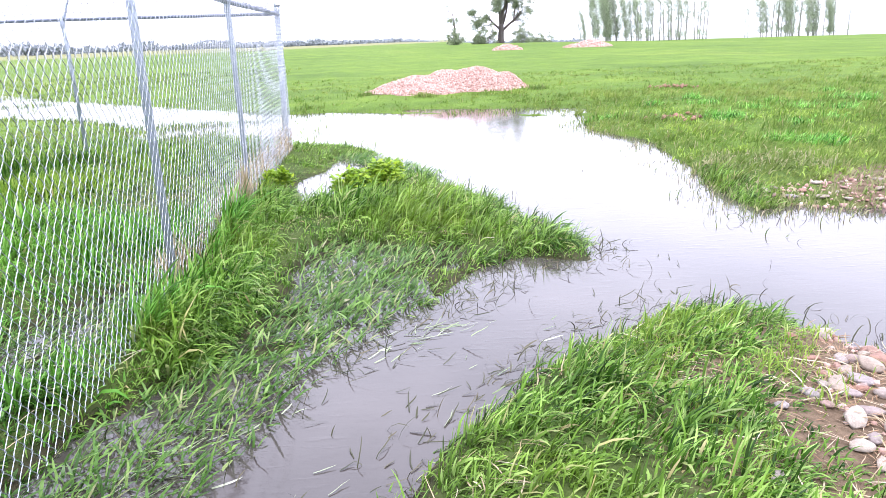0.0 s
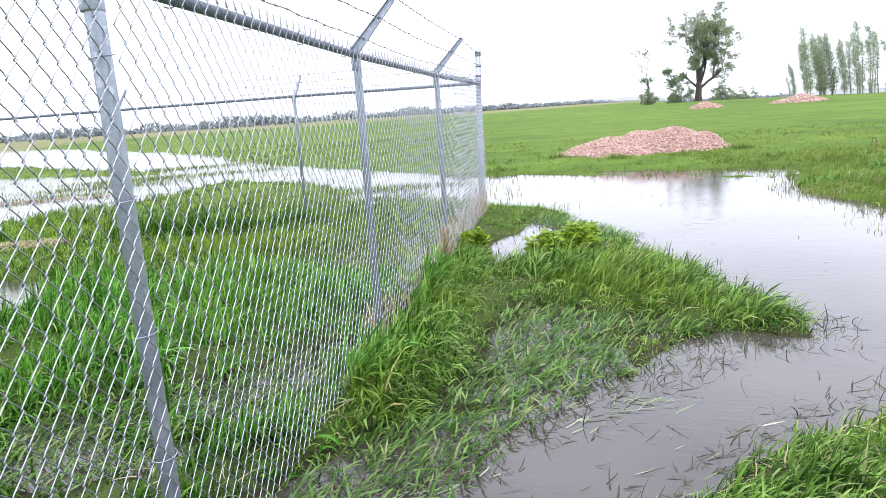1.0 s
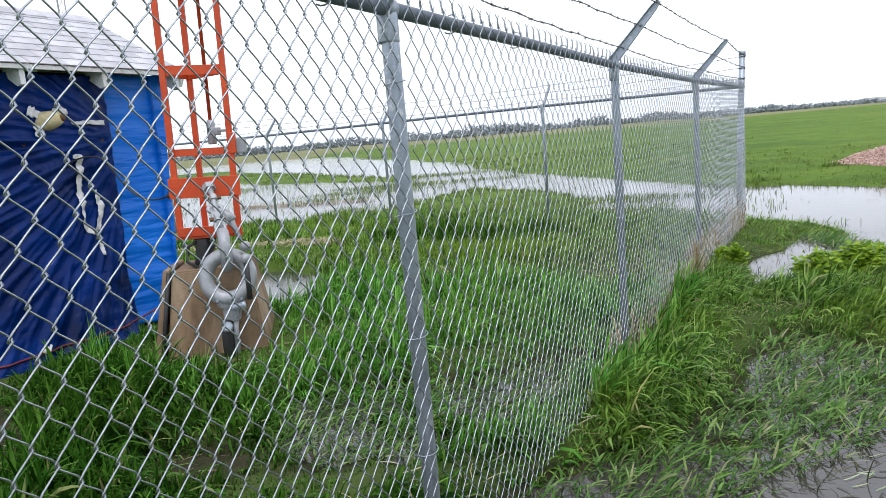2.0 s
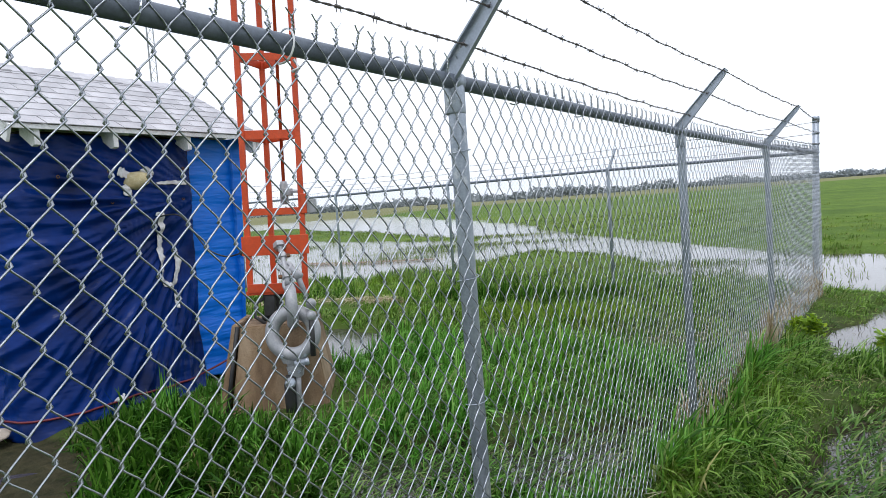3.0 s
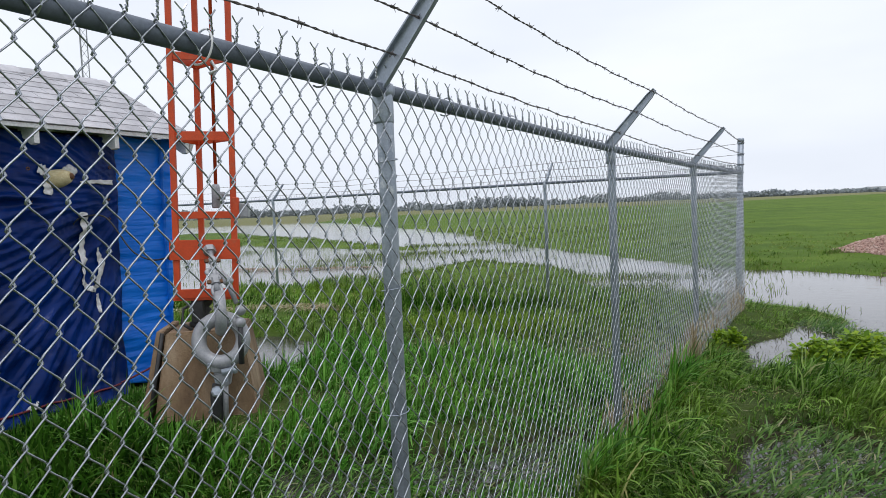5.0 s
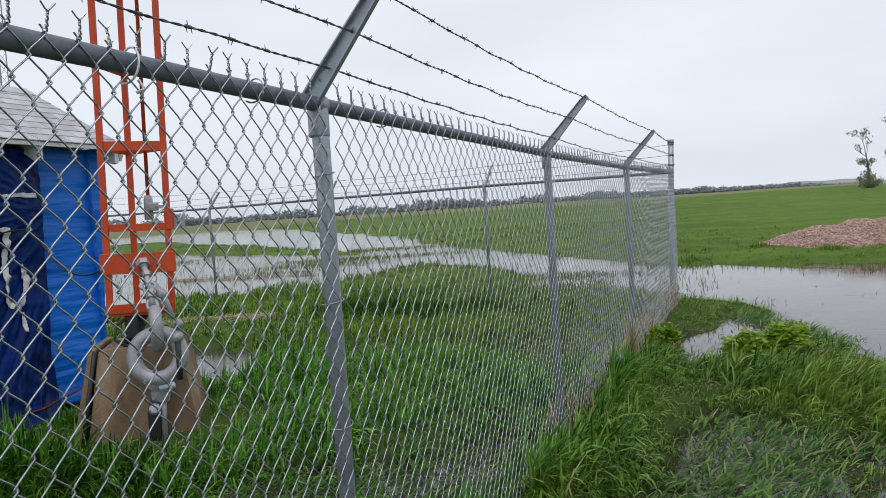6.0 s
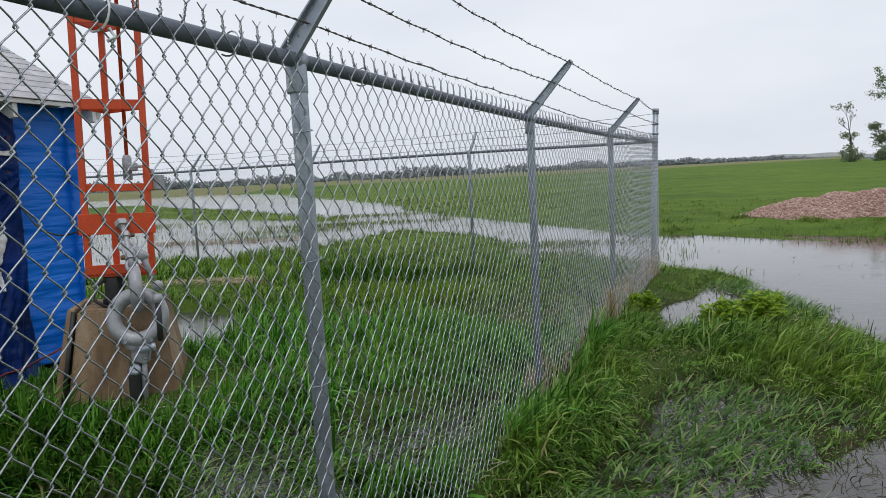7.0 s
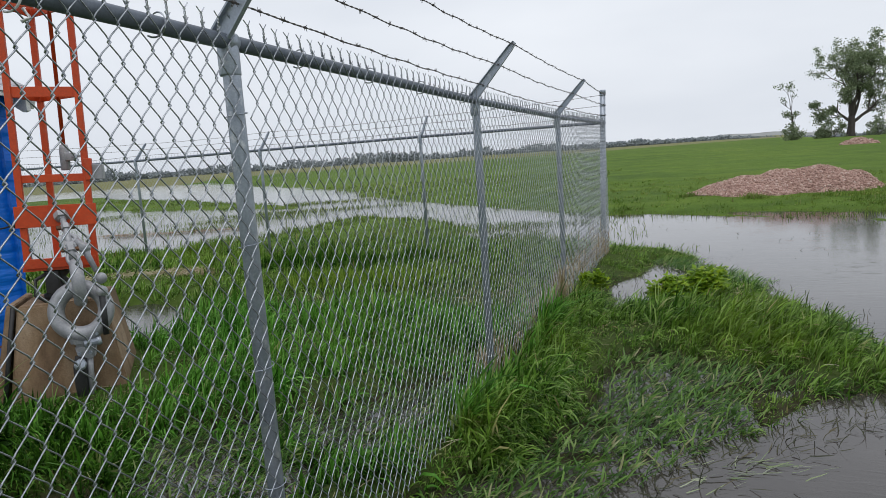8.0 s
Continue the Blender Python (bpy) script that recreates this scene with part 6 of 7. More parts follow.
    blades("flooded_grass", x, y, np.full(n, WATER - 0.01), g.uniform(0.05, 0.15, n), g.uniform(0.007, 0.014, n), np.abs(g.normal(0.8, 0.4, n)), g.normal(0.1, 1.2, n), M_FIELD, "thin green grass standing in the flood behind the compound", category="grass", joints=2)
    g, x, y = scatter(25, (-12.0, -0.8, 9.0, 14.5), 40, lambda x, y: np.exp(-((shore(x, y) + 0.2) / 0.3) ** 2))
    n = len(x)
    blades("drowned_stalks", x, y, np.full(n, WATER - 0.01), g.uniform(0.06, 0.15, n), g.uniform(0.006, 0.012, n), np.abs(g.normal(0.7, 0.4, n)), g.normal(0.3, 1.0, n), M_FIELD, "thin green stalks standing in the pond", category="grass")


litter()


def straw_mat(points, count, seed, label, material):
    """A drift of reddish dry straw along a line of points."""
    g = np.random.default_rng(seed)
    k = g.integers(0, len(points) - 1, count)
    q = g.uniform(0, 1, count)
    a = np.array(points)[k]
    b = np.array(points)[k + 1]
    w = a[:, 2] + (b[:, 2] - a[:, 2]) * q
    x = a[:, 0] + (b[:, 0] - a[:, 0]) * q + g.normal(0, 0.5, count) * w
    y = a[:, 1] + (b[:, 1] - a[:, 1]) * q + g.normal(0, 0.5, count) * w
    z = np.maximum(height(x, y), WATER) + g.uniform(0.0, 0.025, count)
    blades("straw_litter", x, y, z, g.uniform(0.06, 0.22, count), g.uniform(0.005, 0.011, count), g.uniform(1.25, 1.6, count), g.uniform(0, 6.28, count), material, label, category="straw", rise=0.8)


straw_mat([(-14.1, 12.0, 0.15), (-12.7, 12.1, 0.4), (-11.4, 12.6, 0.2), (-10.0, 13.1, 0.06)], 1300, 81, "reddish dry reed drift lying in the flooded field", M_REED)
straw_mat([(-7.4, 4.9, 0.25), (-6.6, 5.6, 0.5), (-5.8, 6.0, 0.3), (-5.3, 6.0, 0.1)], 1300, 82, "flattened pale dry grass inside the compound", M_STRAW)


def tussocks():
    """Tufts that stand out of the far meadow, darker and paler than the turf between them."""
    g = np.random.default_rng(84)

    def clump(spots, per, tall, material, label):
        own = np.repeat(np.arange(len(spots)), per)
        c = np.array(spots)[own]
        n = len(own)
        x, y = c[:, 0] + g.normal(0, 0.45, n) * c[:, 2], c[:, 1] + g.normal(0, 0.35, n) * c[:, 2]
        ok = shore(x, y) > -0.1
        x, y, n = x[ok], y[ok], int(ok.sum())
        blades("grass_tussocks", x, y, height(x, y) - 0.01, g.uniform(0.35, 1.0, n) * tall, g.uniform(0.008, 0.017, n), np.abs(g.normal(0.9, 0.4, n)), g.normal(0.0, 1.4, n), material, label, joints=2)

    def some(count, x0, x1, y0, y1, lo, hi):
        return [(g.uniform(x0, x1), g.uniform(y0, y1), g.uniform(lo, hi)) for _ in range(count)]

    clump([(3.9, 15.55, 0.5), (4.6, 15.7, 0.35), (5.35, 16.6, 0.4), (0.75, 16.6, 0.35), (2.2, 15.4, 0.3)], 240, 0.2, M_FIELD, "taller green grass tufts round the gravel heap")
    clump([(6.4, 6.2, 0.28), (6.75, 6.3, 0.2), (9.9, 10.9, 0.45), (6.7, 9.0, 0.35), (9.2, 9.6, 0.35), (7.4, 11.2, 0.4)] + some(22, 4.8, 11.0, 5.0, 12.5, 0.15, 0.4), 130, 0.2, M_LUSH, "dark green grass tufts on the meadow")
    clump(some(34, 4.6, 10.0, 4.4, 10.5, 0.2, 0.6), 120, 0.13, M_FRESH, "yellow-green grass tufts on the meadow")
    clump(some(18, 4.3, 6.2, 3.7, 5.6, 0.2, 0.5), 110, 0.12, M_FRINGE, "straw-tinged grass tufts on the pond's far bank")


tussocks()


def weed_bush(p, size, seed, leaves):
    """A low leafy weed: leaves on short stems, in tufts."""
    g = np.random.default_rng(seed)
    ob = empty("weed", Matrix.Translation(p))
    tagged(ob, "yellow-green leafy weed clump among grass at the water", "weed", "leafy weeds")
    v, loops = [], []
    stems = Heap()
    tops = []
    for _ in range(leaves // 14):
        r, a = size * math.sqrt(g.uniform()) , g.uniform(0, 6.28)
        tip = np.array([r * math.cos(a), r * math.sin(a) * 0.8, g.uniform(0.10, 0.24) * (1.1 - 0.5 * r / size)])
        stems.tube([tip * (0.75, 0.75, 0.0) + (0, 0, -0.03), tip * (0.9, 0.9, 0.6), tip], 0.0022, 4)
        tops.append(tip)
    for t in tops:
        for _ in range(14):
            c = t + g.normal(0, 0.026, 3)
            d = g.normal(0, 1, 3) * (1, 1, 0.5)
            d /= np.linalg.norm(d)
            w = np.cross(d, (0, 0, 1) + g.normal(0, 0.3, 3))
            w /= np.linalg.norm(w)
            L, W = g.uniform(0.035, 0.075), g.uniform(0.011, 0.024)
            up = np.cross(w, d) * 0.006
            k = len(v)
            v += [c, c + d * L * 0.5 + w * W - up, c + d * L, c + d * L * 0.5 - w * W - up]
            loops += [k, k + 1, k + 2, k + 3]
    leaf = bulk("foliage", np.array(v), np.full(len(loops) // 4, 4), loops, M_WEED)
    leaf.parent = ob
    stems.link("stalk", M_WEED, ob)


for k, (x, y, s, n) in enumerate(((0.98, 4.9, 0.18, 900), (1.26, 5.08, 0.18, 850), (1.38, 5.35, 0.12, 400), (0.2, 5.3, 0.13, 450))):
    weed_bush((x, y, float(height(np.array(x), np.array(y))) - 0.01), s, 60 + k, n)


# ---- stones and gravel ----
def stone_mesh(seed):
    g = random.Random(seed)
    bm = bmesh.new()
    bmesh.ops.create_icosphere(bm, subdivisions=2, radius=1.0)
    off = Vector((g.uniform(0, 50), g.uniform(0, 50), g.uniform(0, 50)))
    for v in bm.verts:
        v.co *= 1 + 0.42 * noise.noise(v.co * 0.9 + off) + 0.22 * noise.noise(v.co * 1.9 + off)
        v.co.z = 0.5 * max(min(v.co.z, 0.72), -0.8)
    me = bpy.data.meshes.new("stone")
    bm.to_mesh(me)
    bm.free()
    me.shade_smooth()
    me.materials.append(M_STONE)
    return me


STONES = [stone_mesh(k) for k in range(7)]


def stone(x, y, r, seed, z=None, label="pale rounded field stone on the muddy bank"):
    g = random.Random(seed)
    ob = new("stone", STONES[seed % 7])
    z = float(height(np.array(x), np.array(y))) if z is None else z
    r *= 0.9
    ob.matrix_basis = pose(x, y, z + 0.3 * r, g.uniform(-12, 12), g.uniform(-12, 12), g.uniform(0, 360)) @ Matrix.Diagonal((r * g.uniform(0.8, 1.5), r * g.uniform(0.7, 1.0), r * g.uniform(0.7, 1.0), 1))
    tagged(ob, label, "stone", "stones on the bank")


g_st = random.Random(5)
for k, (x, y, r) in enumerate(((3.09, 0.90, 0.042), (3.21, 0.88, 0.036), (3.29, 0.81, 0.066), (3.15, 0.68, 0.05), (2.90, 0.61, 0.042), (3.03, 0.63, 0.04), (3.10, 0.61, 0.034), (2.91, 0.52, 0.034), (2.74, 0.53, 0.038), (2.94, 0.41, 0.055),
                               (3.16, 0.56, 0.045), (3.02, 0.44, 0.045), (2.92, 0.28, 0.04), (2.86, 0.16, 0.03), (2.49, 0.12, 0.03), (2.37, 0.38, 0.026), (3.42, 1.30, 0.045), (3.15, 1.15, 0.035), (3.5, 1.1, 0.05), (3.4, 0.6, 0.06), (3.55, 0.8, 0.055))):
    stone(x, y, r, k)
stone(1.86, 0.88, 0.09, 11, WATER - 0.035, "reddish stone awash in the ditch water")
for k in range(170):
    x, y = g_st.uniform(2.7, 3.9), g_st.uniform(-0.2, 1.4)
    if float(bare(np.array(x), np.array(y))) > 0.35 and float(shore(np.array(x), np.array(y))) > -0.1:
        stone(x, y, g_st.choice((0.012, 0.016, 0.02, 0.025, 0.032, 0.042)), 20 + k)
for k in range(150):
    x, y = g_st.uniform(4.6, 6.6), g_st.uniform(3.4, 4.35)
    if float(bare(np.array(x), np.array(y))) > 0.4 and float(shore(np.array(x), np.array(y))) > -0.1:
        stone(x, y, g_st.choice((0.014, 0.02, 0.026, 0.036, 0.046)), 120 + k, None, "pale stone at the pond's edge among grass")


def pebbles(name, x, y, z, r, material, label, category, seed):
    """Very many small angular stones in one mesh."""
    g = np.random.default_rng(seed)
    n = len(x)
    cube = np.array([(-1, -1, -0.6), (1, -1, -0.6), (1, 1, -0.6), (-1, 1, -0.6), (-0.8, -0.8, 0.6), (0.8, -0.8, 0.6), (0.8, 0.8, 0.6), (-0.8, 0.8, 0.6)])
    v = cube[None] + g.normal(0, 0.22, (n, 8, 3))
    axis_ = g.normal(0, 1, (n, 4))
    axis_ /= np.linalg.norm(axis_, axis=1)[:, None]
    w, a, b, c = axis_.T
    R = np.stack([np.stack([1 - 2 * (b * b + c * c), 2 * (a * b - c * w), 2 * (a * c + b * w)], -1), np.stack([2 * (a * b + c * w), 1 - 2 * (a * a + c * c), 2 * (b * c - a * w)], -1), np.stack([2 * (a * c - b * w), 2 * (b * c + a * w), 1 - 2 * (a * a + b * b)], -1)], -2)
    v = np.einsum("nij,nkj->nki", R, v) * (r * g.uniform(0.5, 1.2, n))[:, None, None] + np.stack([x, y, z], -1)[:, None]
    faces = np.array([3, 2, 1, 0, 4, 5, 6, 7, 0, 1, 5, 4, 1, 2, 6, 5, 2, 3, 7, 6, 3, 0, 4, 7])
    loops = ((np.arange(n) * 8)[:, None] + faces[None]).ravel()
    ob = bulk(name, v.reshape(-1, 3), np.full(n * 6, 4), loops, material)
    return tagged(ob, label, category, kind="stuff")


g_pb, px_, py_ = scatter(41, (2.4, 5.2, -0.6, 1.6), 190, lambda x, y: bare(x, y) * (shore(x, y) > -0.05))
pebbles("pebbles", px_, py_, height(px_, py_) + 0.003, g_pb.uniform(0.006, 0.016, len(px_)), M_GRAVEL, "small pink and grey pebbles on bare earth", "gravel", 2)


g_pb, px_, py_ = scatter(42, (4.5, 7.6, 3.0, 4.4), 260, lambda x, y: bare(x, y) * (shore(x, y) > -0.08))
pebbles("pebbles", px_, py_, np.maximum(height(px_, py_), WATER) + 0.004, g_pb.uniform(0.008, 0.02, len(px_)), M_GRAVEL, "pink gravel at the pond's edge", "gravel", 3)


g_pb = np.random.default_rng(43)
px_, py_ = np.concatenate([g_pb.normal(8.35, 0.3, 60), g_pb.normal(6.0, 0.2, 30)]), np.concatenate([g_pb.normal(14.9, 0.14, 60), g_pb.normal(9.1, 0.2, 30)])
pebbles("pebbles", px_, py_, height(px_, py_) + 0.03, g_pb.uniform(0.014, 0.04, len(px_)), M_STONE, "scattered pale crushed stones in the meadow grass", "gravel", 5)


def gravel_heap(cx, cy, rx, ry, tall, count, r, seed, lobes):
    """A heap of crushed stone: a lumpy body with the stones lying on it."""
    ob = empty("gravel_heap", Matrix.Translation((cx, cy, 0)))
    tagged(ob, "low heap of pink crushed stone dumped on the meadow", "gravel heap", "gravel heaps")
    g = np.random.default_rng(seed)

    def top(u, v):
        h = np.zeros_like(u)
        for lx, ly, lr, lh in lobes:
            h = np.maximum(h, lh * np.clip(1 - np.hypot((u - lx) / lr, (v - ly) / (lr * 0.9)) ** 1.5, 0, 1))
        rim = np.clip(1.12 - np.hypot(u, v) ** 2, 0, 1)
        return tall * h * np.minimum(rim * 2.5, 1) + 0.05 * tall * wobble(u * rx, v * ry, 0.5, 3) * (h > 0.02) - 0.03 - 0.15 * (h < 0.03)

    m = 56
    q = np.linspace(-1.1, 1.1, m)
    gu, gv = np.meshgrid(q, q)
    base = float(height(np.array(cx), np.array(cy)))
    v = np.stack([gu * rx, gv * ry, top(gu, gv) + base], -1).reshape(-1, 3)
    i = (np.arange(m - 1)[:, None] * m + np.arange(m - 1)[None]).ravel()
    body = bulk("heap_body", v, np.full(len(i), 4), np.stack([i, i + 1, i + m + 1, i + m], -1).ravel(), M_GRAVEL, True)
    body.parent = ob
    u, w = g.uniform(-1.05, 1.05, count), g.uniform(-1.05, 1.05, count)
    z = top(u, w)
    ok = z > 0.0
    u, w, z = u[ok], w[ok], z[ok]
    st = pebbles("crushed_stone", u * rx, w * ry, z + base + 0.2 * r, np.full(len(u), r) * g.uniform(0.5, 1.3, len(u)), M_GRAVEL, "loose crushed stones", "gravel", seed)
    del st["category"]
    st.parent = ob


gravel_heap(3.02, 17.1, 2.15, 1.45, 0.60, 17000, 0.024, 8, ((0.34, 0.1, 0.7, 1.0), (0.0, 0.1, 0.75, 0.9), (-0.35, 0.05, 0.7, 0.74), (-0.68, 0.0, 0.45, 0.42), (0.7, 0.1, 0.42, 0.72), (-0.3, -0.4, 0.5, 0.35)))
gravel_heap(19.4, 60.0, 2.4, 1.8, 0.62, 1200, 0.07, 9, ((0.1, 0.0, 0.85, 1.0), (-0.5, 0.0, 0.5, 0.5)))
gravel_heap(12.1, 60.0, 1.6, 1.3, 0.46, 800, 0.07, 10, ((0.0, 0.0, 0.9, 1.0), (0.5, 0.0, 0.4, 0.5)))


# ---- trees ----
def leaf_cards(centres, radii, per, size, g, squash=0.8, droop=0.0):
    """Small leaves, each a bent quad of its own, round the centres."""
    n = len(centres) * per
    c = np.repeat(np.asarray(centres), per, 0) + g.normal(0, 0.5, (n, 3)) * np.repeat(np.asarray(radii), per)[:, None] * (1, 1, squash)
    d = g.normal(0, 1, (n, 3)) + (0, 0, -droop)
    d /= np.linalg.norm(d, axis=1)[:, None]
    w = np.cross(d, g.normal(0, 1, (n, 3)))
    w /= np.linalg.norm(w, axis=1)[:, None]
    L = size * g.uniform(0.6, 1.3, n)[:, None]
    v = np.stack([c - d * L * 0.5, c + w * L * 0.32, c + d * L * 0.5, c - w * L * 0.32], 1)
    return v.reshape(-1, 3), np.full(n, 4), np.arange(n * 4)


def grow(heap, g, p, d, L, r, level, ends, spread, up, wind, forks=(3, 4)):
    """A limb of some joints, with its forks."""
    pts, rad = [np.array(p)], [r]
    d = np.array(d, float)
    joints = 5
    for k in range(joints):
        d = d + g.normal(0, 0.13, 3) + np.array([wind, 0, up]) * 0.12
        d /= np.linalg.norm(d)
        pts.append(pts[-1] + d * L / joints)
        rad.append(r * (1 - 0.6 * (k + 1) / joints))
    heap.tube(pts, rad, 8 if level > 2 else 5, False)
    if level == 0:
        ends.append(pts[-1])
        ends.append(pts[-2] + g.normal(0, 0.1, 3))
        return
    for _ in range(g.integers(*forks, endpoint=True)):
        k = g.integers(2, joints + 1)
        side = g.normal(0, 1, 3)
        side -= d * (side @ d)
        side /= np.linalg.norm(side)
        nd = d * math.cos(spread) + side * math.sin(spread)
        grow(heap, g, pts[k], nd, L * g.uniform(0.55, 0.85), rad[k] * 0.75, level - 1, ends, spread, up, wind, forks)


def tree(name, label, p, seed, trunk, r, limbs, level, leaf, per, spread=0.75, up=0.25, wind=-0.15, bark=None, radius=0.6, fork_at=0.55, category="tree", group="", forks=(3, 4)):
    g = np.random.default_rng(seed)
    ob = empty(name, Matrix.Translation(p))
    tagged(ob, label, category, group)
    h = Heap()
    ends = []
    stem = [(0, 0, -0.4), (0, 0, 0.15), (0.05 * r, 0, trunk * 0.3), (0.2 * r, 0, trunk * 0.7), (0.1 * r, 0, trunk)]
    h.tube(stem, (r * 1.5, r * 1.25, r, r * 0.92, r * 0.8), 12)
    for k, (az, tilt, L, f) in enumerate(limbs):
        a = radians(az)
        d = (math.cos(a) * math.sin(radians(tilt)), math.sin(a) * math.sin(radians(tilt)), math.cos(radians(tilt)))
        grow(h, g, (0.1 * r, 0, trunk * f), d, L, r * 0.62 * (L / max(q[2] for q in limbs)) ** 0.5, level, ends, spread, up, wind, forks)
    h.link("trunk", bark or M_BARK, ob, "", True)
    v, counts, loops = leaf_cards(ends, np.full(len(ends), radius), per, leaf, g)
    crown = bulk("crown", v, counts, loops, M_LEAF)
    crown.parent = ob
    return ob


def gz(x, y):
    return float(height(np.array(x), np.array(y)))


tree("tree", "old spreading tree in sparse spring leaf on the meadow's edge", (19.8, 110, gz(19.8, 110)), 12, 2.9, 0.5,
     ((120, 4, 5.6, 1.0), (175, 24, 4.2, 0.95), (20, 20, 4.2, 0.9), (5, 56, 3.8, 0.66), (300, 14, 4.8, 1.0), (165, 58, 3.0, 0.7), (10, 40, 3.6, 0.8)), 3, 0.25, 40, 0.62, 0.3, -0.05, radius=0.6)
tree("tree", "thin crooked young tree in spring leaf", (12.3, 109, gz(12.3, 109)), 5, 3.0, 0.13, ((90, 6, 3.2, 1.0), (175, 40, 1.0, 0.9), (0, 40, 0.8, 0.7)), 2, 0.24, 10, 0.5, 0.6, -0.4, radius=0.38)


def shrub(x, y, wide, tall, seed):
    """A dense shrub in leaf down to the ground."""
    g = np.random.default_rng(seed)
    ob = empty("shrub", Matrix.Translation((x, y, gz(x, y))))
    tagged(ob, "dense green shrub beside the old tree", "shrub", "shrubs by the old tree")
    h = Heap()
    c, r = [], []
    for k in range(46):
        a, q = g.uniform(0, 6.28), math.sqrt(g.uniform())
        z = tall * g.uniform(0.05, 1.0) * (1 - 0.55 * q * q) * g.uniform(0.7, 1.1)
        p = np.array([wide * q * math.cos(a), wide * q * math.sin(a), z])
        c.append(p)
        r.append(0.42)
        if k % 4 == 0:
            h.tube([p * (0.1, 0.1, 0) - (0, 0, 0.2), p * (0.5, 0.5, 0.5), p], (0.05, 0.035, 0.015), 5)
    h.link("woody_base", M_BARK, ob)
    v, n, l = leaf_cards(c, r, 34, 0.24, g)
    leaf = bulk("foliage", v, n, l, M_LEAF)
    leaf.parent = ob


for k, (x, y, w, t) in enumerate(((12.4, 108, 1.4, 3.2), (17.2, 108, 1.6, 4.6), (16.0, 108, 0.9, 1.6), (22.9, 109, 1.4, 3.2), (28.5, 120, 2.2, 2.2))):
    shrub(x, y, w, t, 70 + k)


def aspen(seed, tall, full, leafy):
    """A slender tree whose top the wind bends over; short side shoots with small loose tufts of leaf."""
    g = np.random.default_rng(seed)
    ob = empty("aspen")
    tagged(ob, "slender pale-stemmed tree in spring leaf paled for backlight, bent by wind", "tree", "row of slender trees")
    h = Heap()
    z = np.linspace(-0.3, tall, 14)
    q = np.clip(z / tall, 0, 1)
    bend = -1.3 * q ** 2.5 + 0.2 * np.sin(q * 5 + seed)
    stem = np.stack([bend, 0.1 * np.sin(q * 4), z - 0.3 * q ** 4], -1)
    h.tube(stem, 0.10 * (1 - 0.85 * q) + 0.012, 7)
    ends, rads = [], []
    for _ in range(int(26 * full)):
        s = g.uniform(0.04, 1.0)
        p = np.array([np.interp(s, q, stem[:, k]) for k in range(3)])
        a = g.uniform(0, 6.28)
        L = (0.35 + 0.95 * math.sin(math.pi * (0.32 + 0.62 * s))) * g.uniform(0.3, 1.2)
        e = p + np.array([math.cos(a) * L * 0.7 - 0.35 * s, math.sin(a) * L * 0.5, L * 0.75])
        h.tube([p, (p + e) / 2 + (0, 0, -0.06), e], (0.03, 0.02, 0.008), 4, False)
        ends += [e, (p + 3 * e) / 4]
        rads += [g.uniform(0.35, 0.85), 0.45]
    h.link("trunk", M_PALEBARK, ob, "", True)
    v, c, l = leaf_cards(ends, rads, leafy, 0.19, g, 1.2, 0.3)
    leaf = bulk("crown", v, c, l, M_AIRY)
    leaf.parent = ob
    return ob


KINDS = [aspen(1, 9.8, 3.2, 19), aspen(2, 11.0, 3.0, 17), aspen(3, 11.2, 2.4, 14), aspen(4, 11.8, 2.2, 13), aspen(5, 10.6, 2.2, 13)]
g_as = random.Random(9)
spots = [(32.1, (0,), 0.42), (33.2, (1,), 0.5), (34.0, (0,), 0.55)] + [(34.4 + 0.55 * k, (0, 1), 1.0) for k in range(14)] + [(41.6 + 0.6 * k, (2, 3, 4), 1.0) for k in range(20)] + [(58.8 + 1.2 * k, (4, 3), 0.6) for k in range(3)] + [(62.6 + 0.54 * k, (2, 3, 4, 0), 1.0) for k in range(25)]
for k, (x, kinds, s) in enumerate(spots):
    x += g_as.uniform(-0.35, 0.35)
    y = 108 + g_as.uniform(-3, 4)
    size = s * g_as.uniform(0.72, 1.0) * (0.92 if x < 41.5 else 0.84)
    kind = KINDS[g_as.choice(kinds)]
    kind.scale = (size, size, size)
    copy_thing(kind, pose(x, y, gz(x, y), 0, 0, g_as.uniform(-25, 25)))
for k, kind in enumerate(KINDS):
    kind.scale = (1, 1, 1)
    x = (37.2, 38.8, 47.0, 66.3, 72.7)[k]
    kind.matrix_basis = pose(x, 111, gz(x, 111), 0, 0, 20 * k - 40) @ Matrix.Diagonal((0.82, 0.82, 0.82, 1))


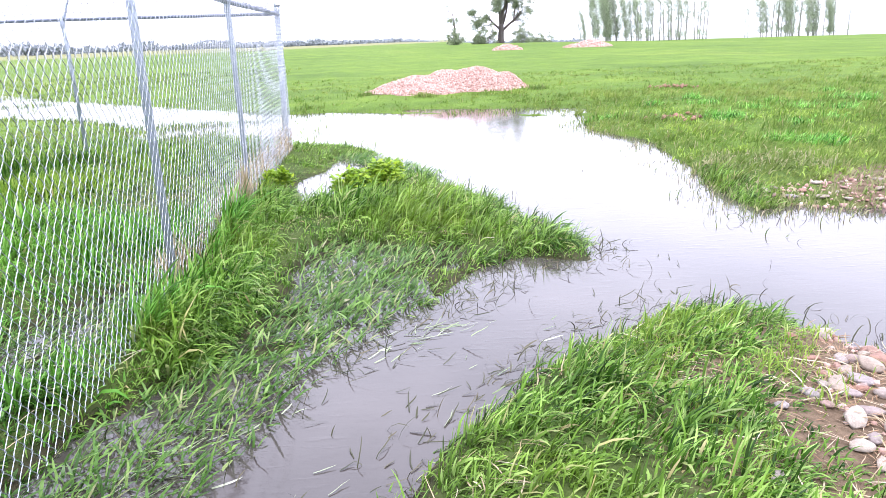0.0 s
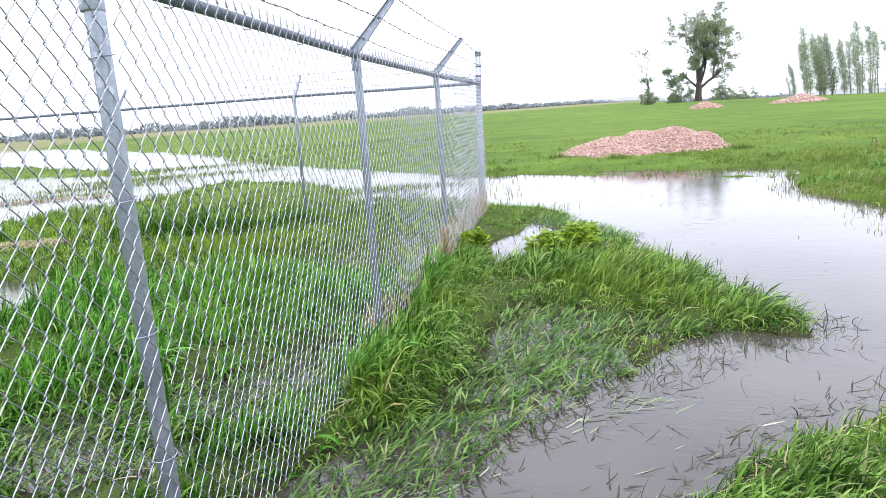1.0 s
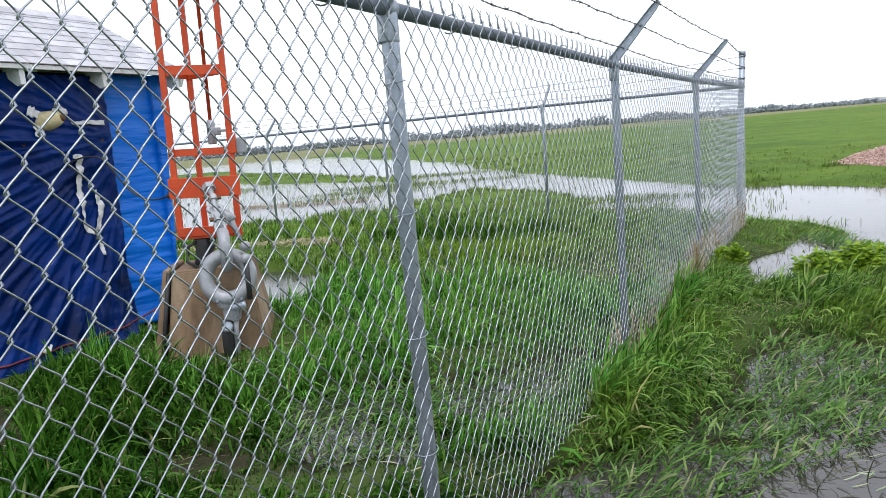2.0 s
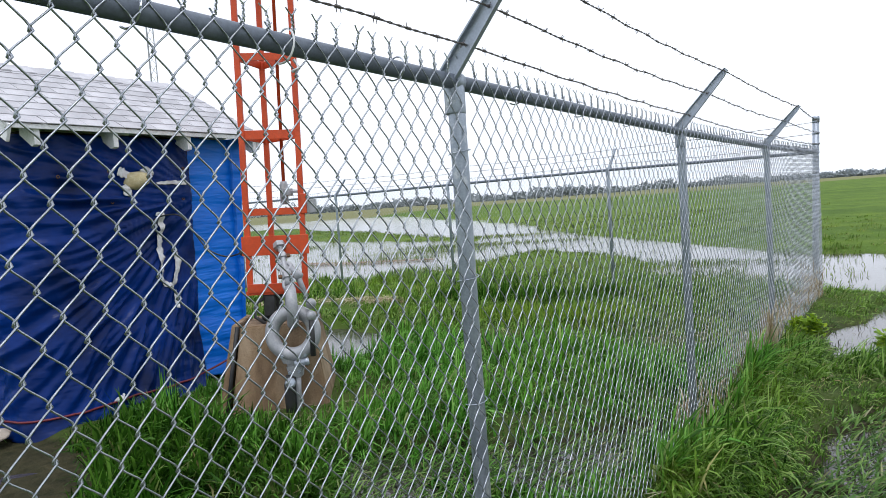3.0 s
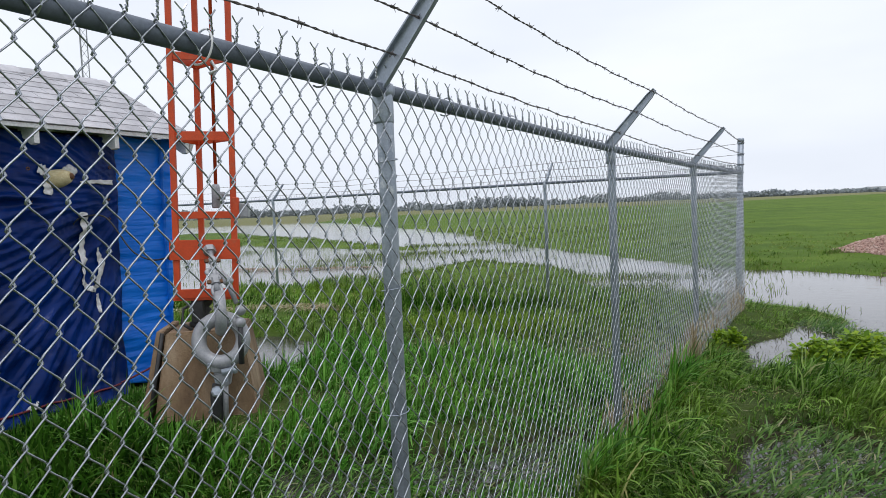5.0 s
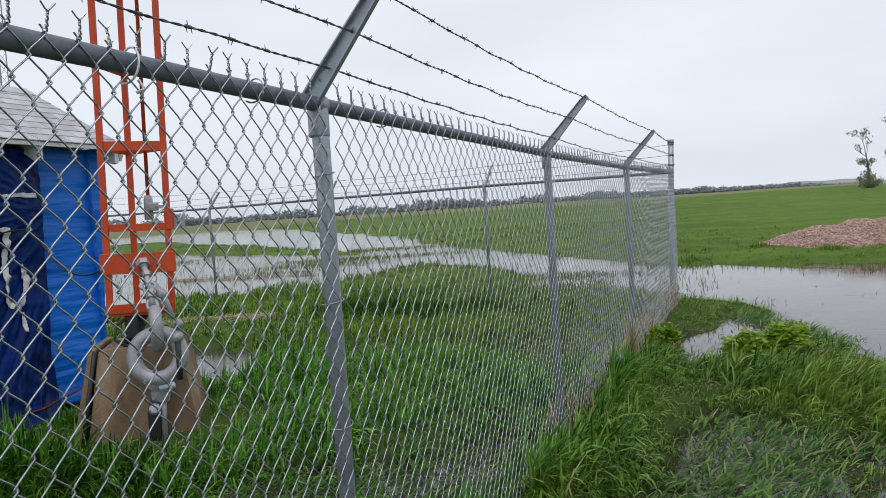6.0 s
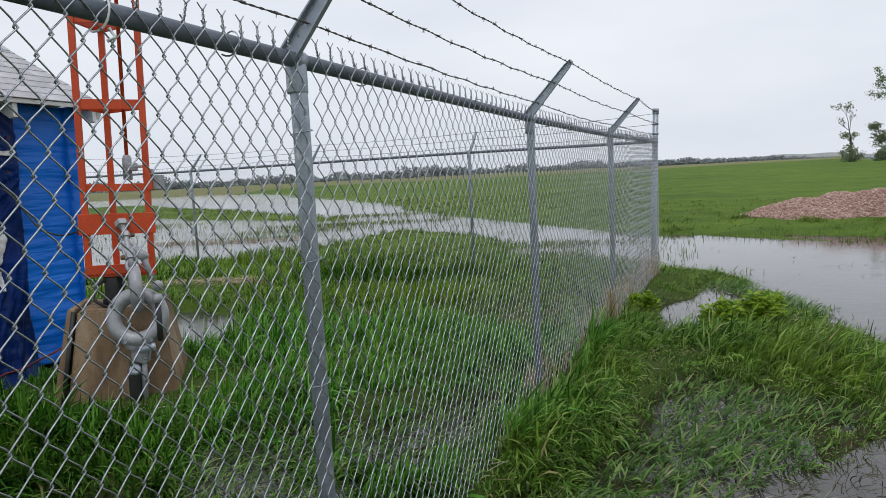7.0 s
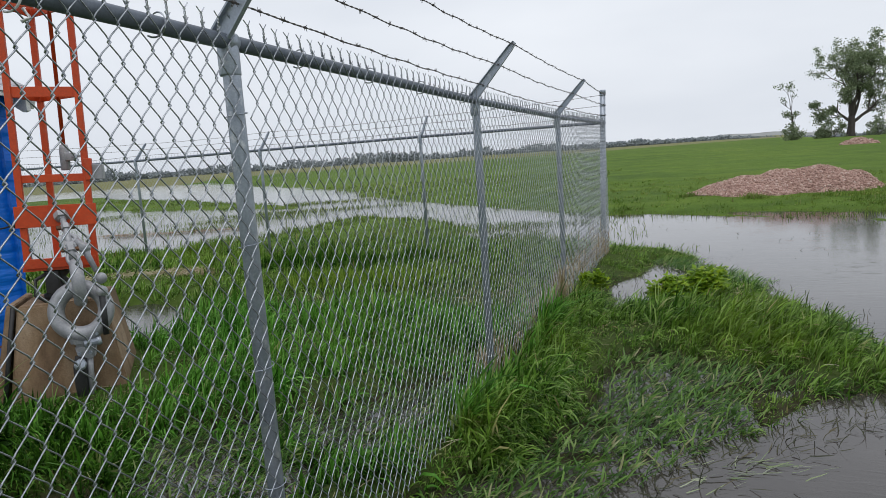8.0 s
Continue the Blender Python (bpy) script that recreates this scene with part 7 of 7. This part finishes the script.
# ---- the far distance ----
def far_trees():
    g = np.random.default_rng(31)
    c, r = [], []
    for a in np.arange(-70, 16, 0.11):
        t = radians(a)
        D = 480 + 60 * math.sin(a * 0.3)
        clump = 0.5 + 0.5 * math.sin(a * 0.9 + 1.3 * math.sin(a * 0.37)) + 0.35 * math.sin(a * 3.1)
        if a > -12:
            clump *= 0.2
        tall = 1.5 + 4.2 * max(clump, 0.0) + g.uniform(0, 1.2)
        if a > -5:
            tall *= 0.5
        x, y = D * math.sin(t), D * math.cos(t)
        for _ in range(6):
            c.append((x + g.normal(0, 2), y + g.normal(0, 4), 1.0 - 4.2 * min(max((a - 1) / 6, 0), 1) + tall * g.uniform(0.0, 0.85)))
            r.append(1.3)
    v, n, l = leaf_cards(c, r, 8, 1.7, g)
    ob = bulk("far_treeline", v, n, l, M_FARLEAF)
    tagged(ob, "distant line of trees along the horizon, tinted for haze", "treeline", kind="stuff")


far_trees()


def far_ridge():
    # the hills' grey is distance haze painted into their colour
    m = surface("haze_tinted_hills", [(0.3, (0.25, 0.265, 0.26)), (0.7, (0.33, 0.335, 0.325))], 0.004, 0.05, 0.95)
    v, f = [], []
    angs = np.arange(-75, 60, 0.5)
    for k, a in enumerate(angs):
        t = radians(a)
        for D, z in ((1700, -60.0), (1800, 6 - 16 * min(max((a - 2) / 10, 0), 1) + 3 * math.exp(-((a - 6) / 6.0) ** 2) + 3 * math.sin(a * 0.4) + 1.5 * math.sin(a * 1.7)), (2000, -60.0)):
            v.append((D * math.sin(t), D * math.cos(t), z))
    for k in range(len(angs) - 1):
        for j in (0, 1):
            i = 3 * k + j
            f.append((i, i + 3, i + 4, i + 1))
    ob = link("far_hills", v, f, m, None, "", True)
    tagged(ob, "low wooded hills on the horizon, tinted grey for haze", "hills", kind="structure")


far_ridge()


def far_mast():
    """A second lattice tower across the flood."""
    ob = empty("lattice_mast", pose(-37.2, 21.8, -0.3, 0, 0, 25))
    tagged(ob, "tall grey lattice radio mast standing across the flood", "tower")
    legs = [(0.24 * math.cos(a), 0.24 * math.sin(a)) for a in (0.5, 2.6, 4.7)]
    H = 52.0
    for x, y in legs:
        h = Heap()
        h.tube([(x, y, 0), (x, y, H)], 0.03, 6)
        h.link("leg", M_CAST, ob)
    h = Heap()
    n = int(H / 0.6)
    for (ax, ay), (bx, by) in zip(legs, legs[1:] + legs[:1]):
        for k in range(n):
            a, b = ((ax, ay), (bx, by)) if k % 2 else ((bx, by), (ax, ay))
            h.tube([(*a, k * 0.6), (*b, k * 0.6 + 0.6)], 0.014, 4, False)
    tagged(h.link("lattice", M_CAST, ob), kind="stuff")
    bm = bmesh.new()
    tapered(bm, 1.0, 0.7, -0.5, 0.6, 0.02)
    part("footing", bm, M_CONC, ob)


far_mast()
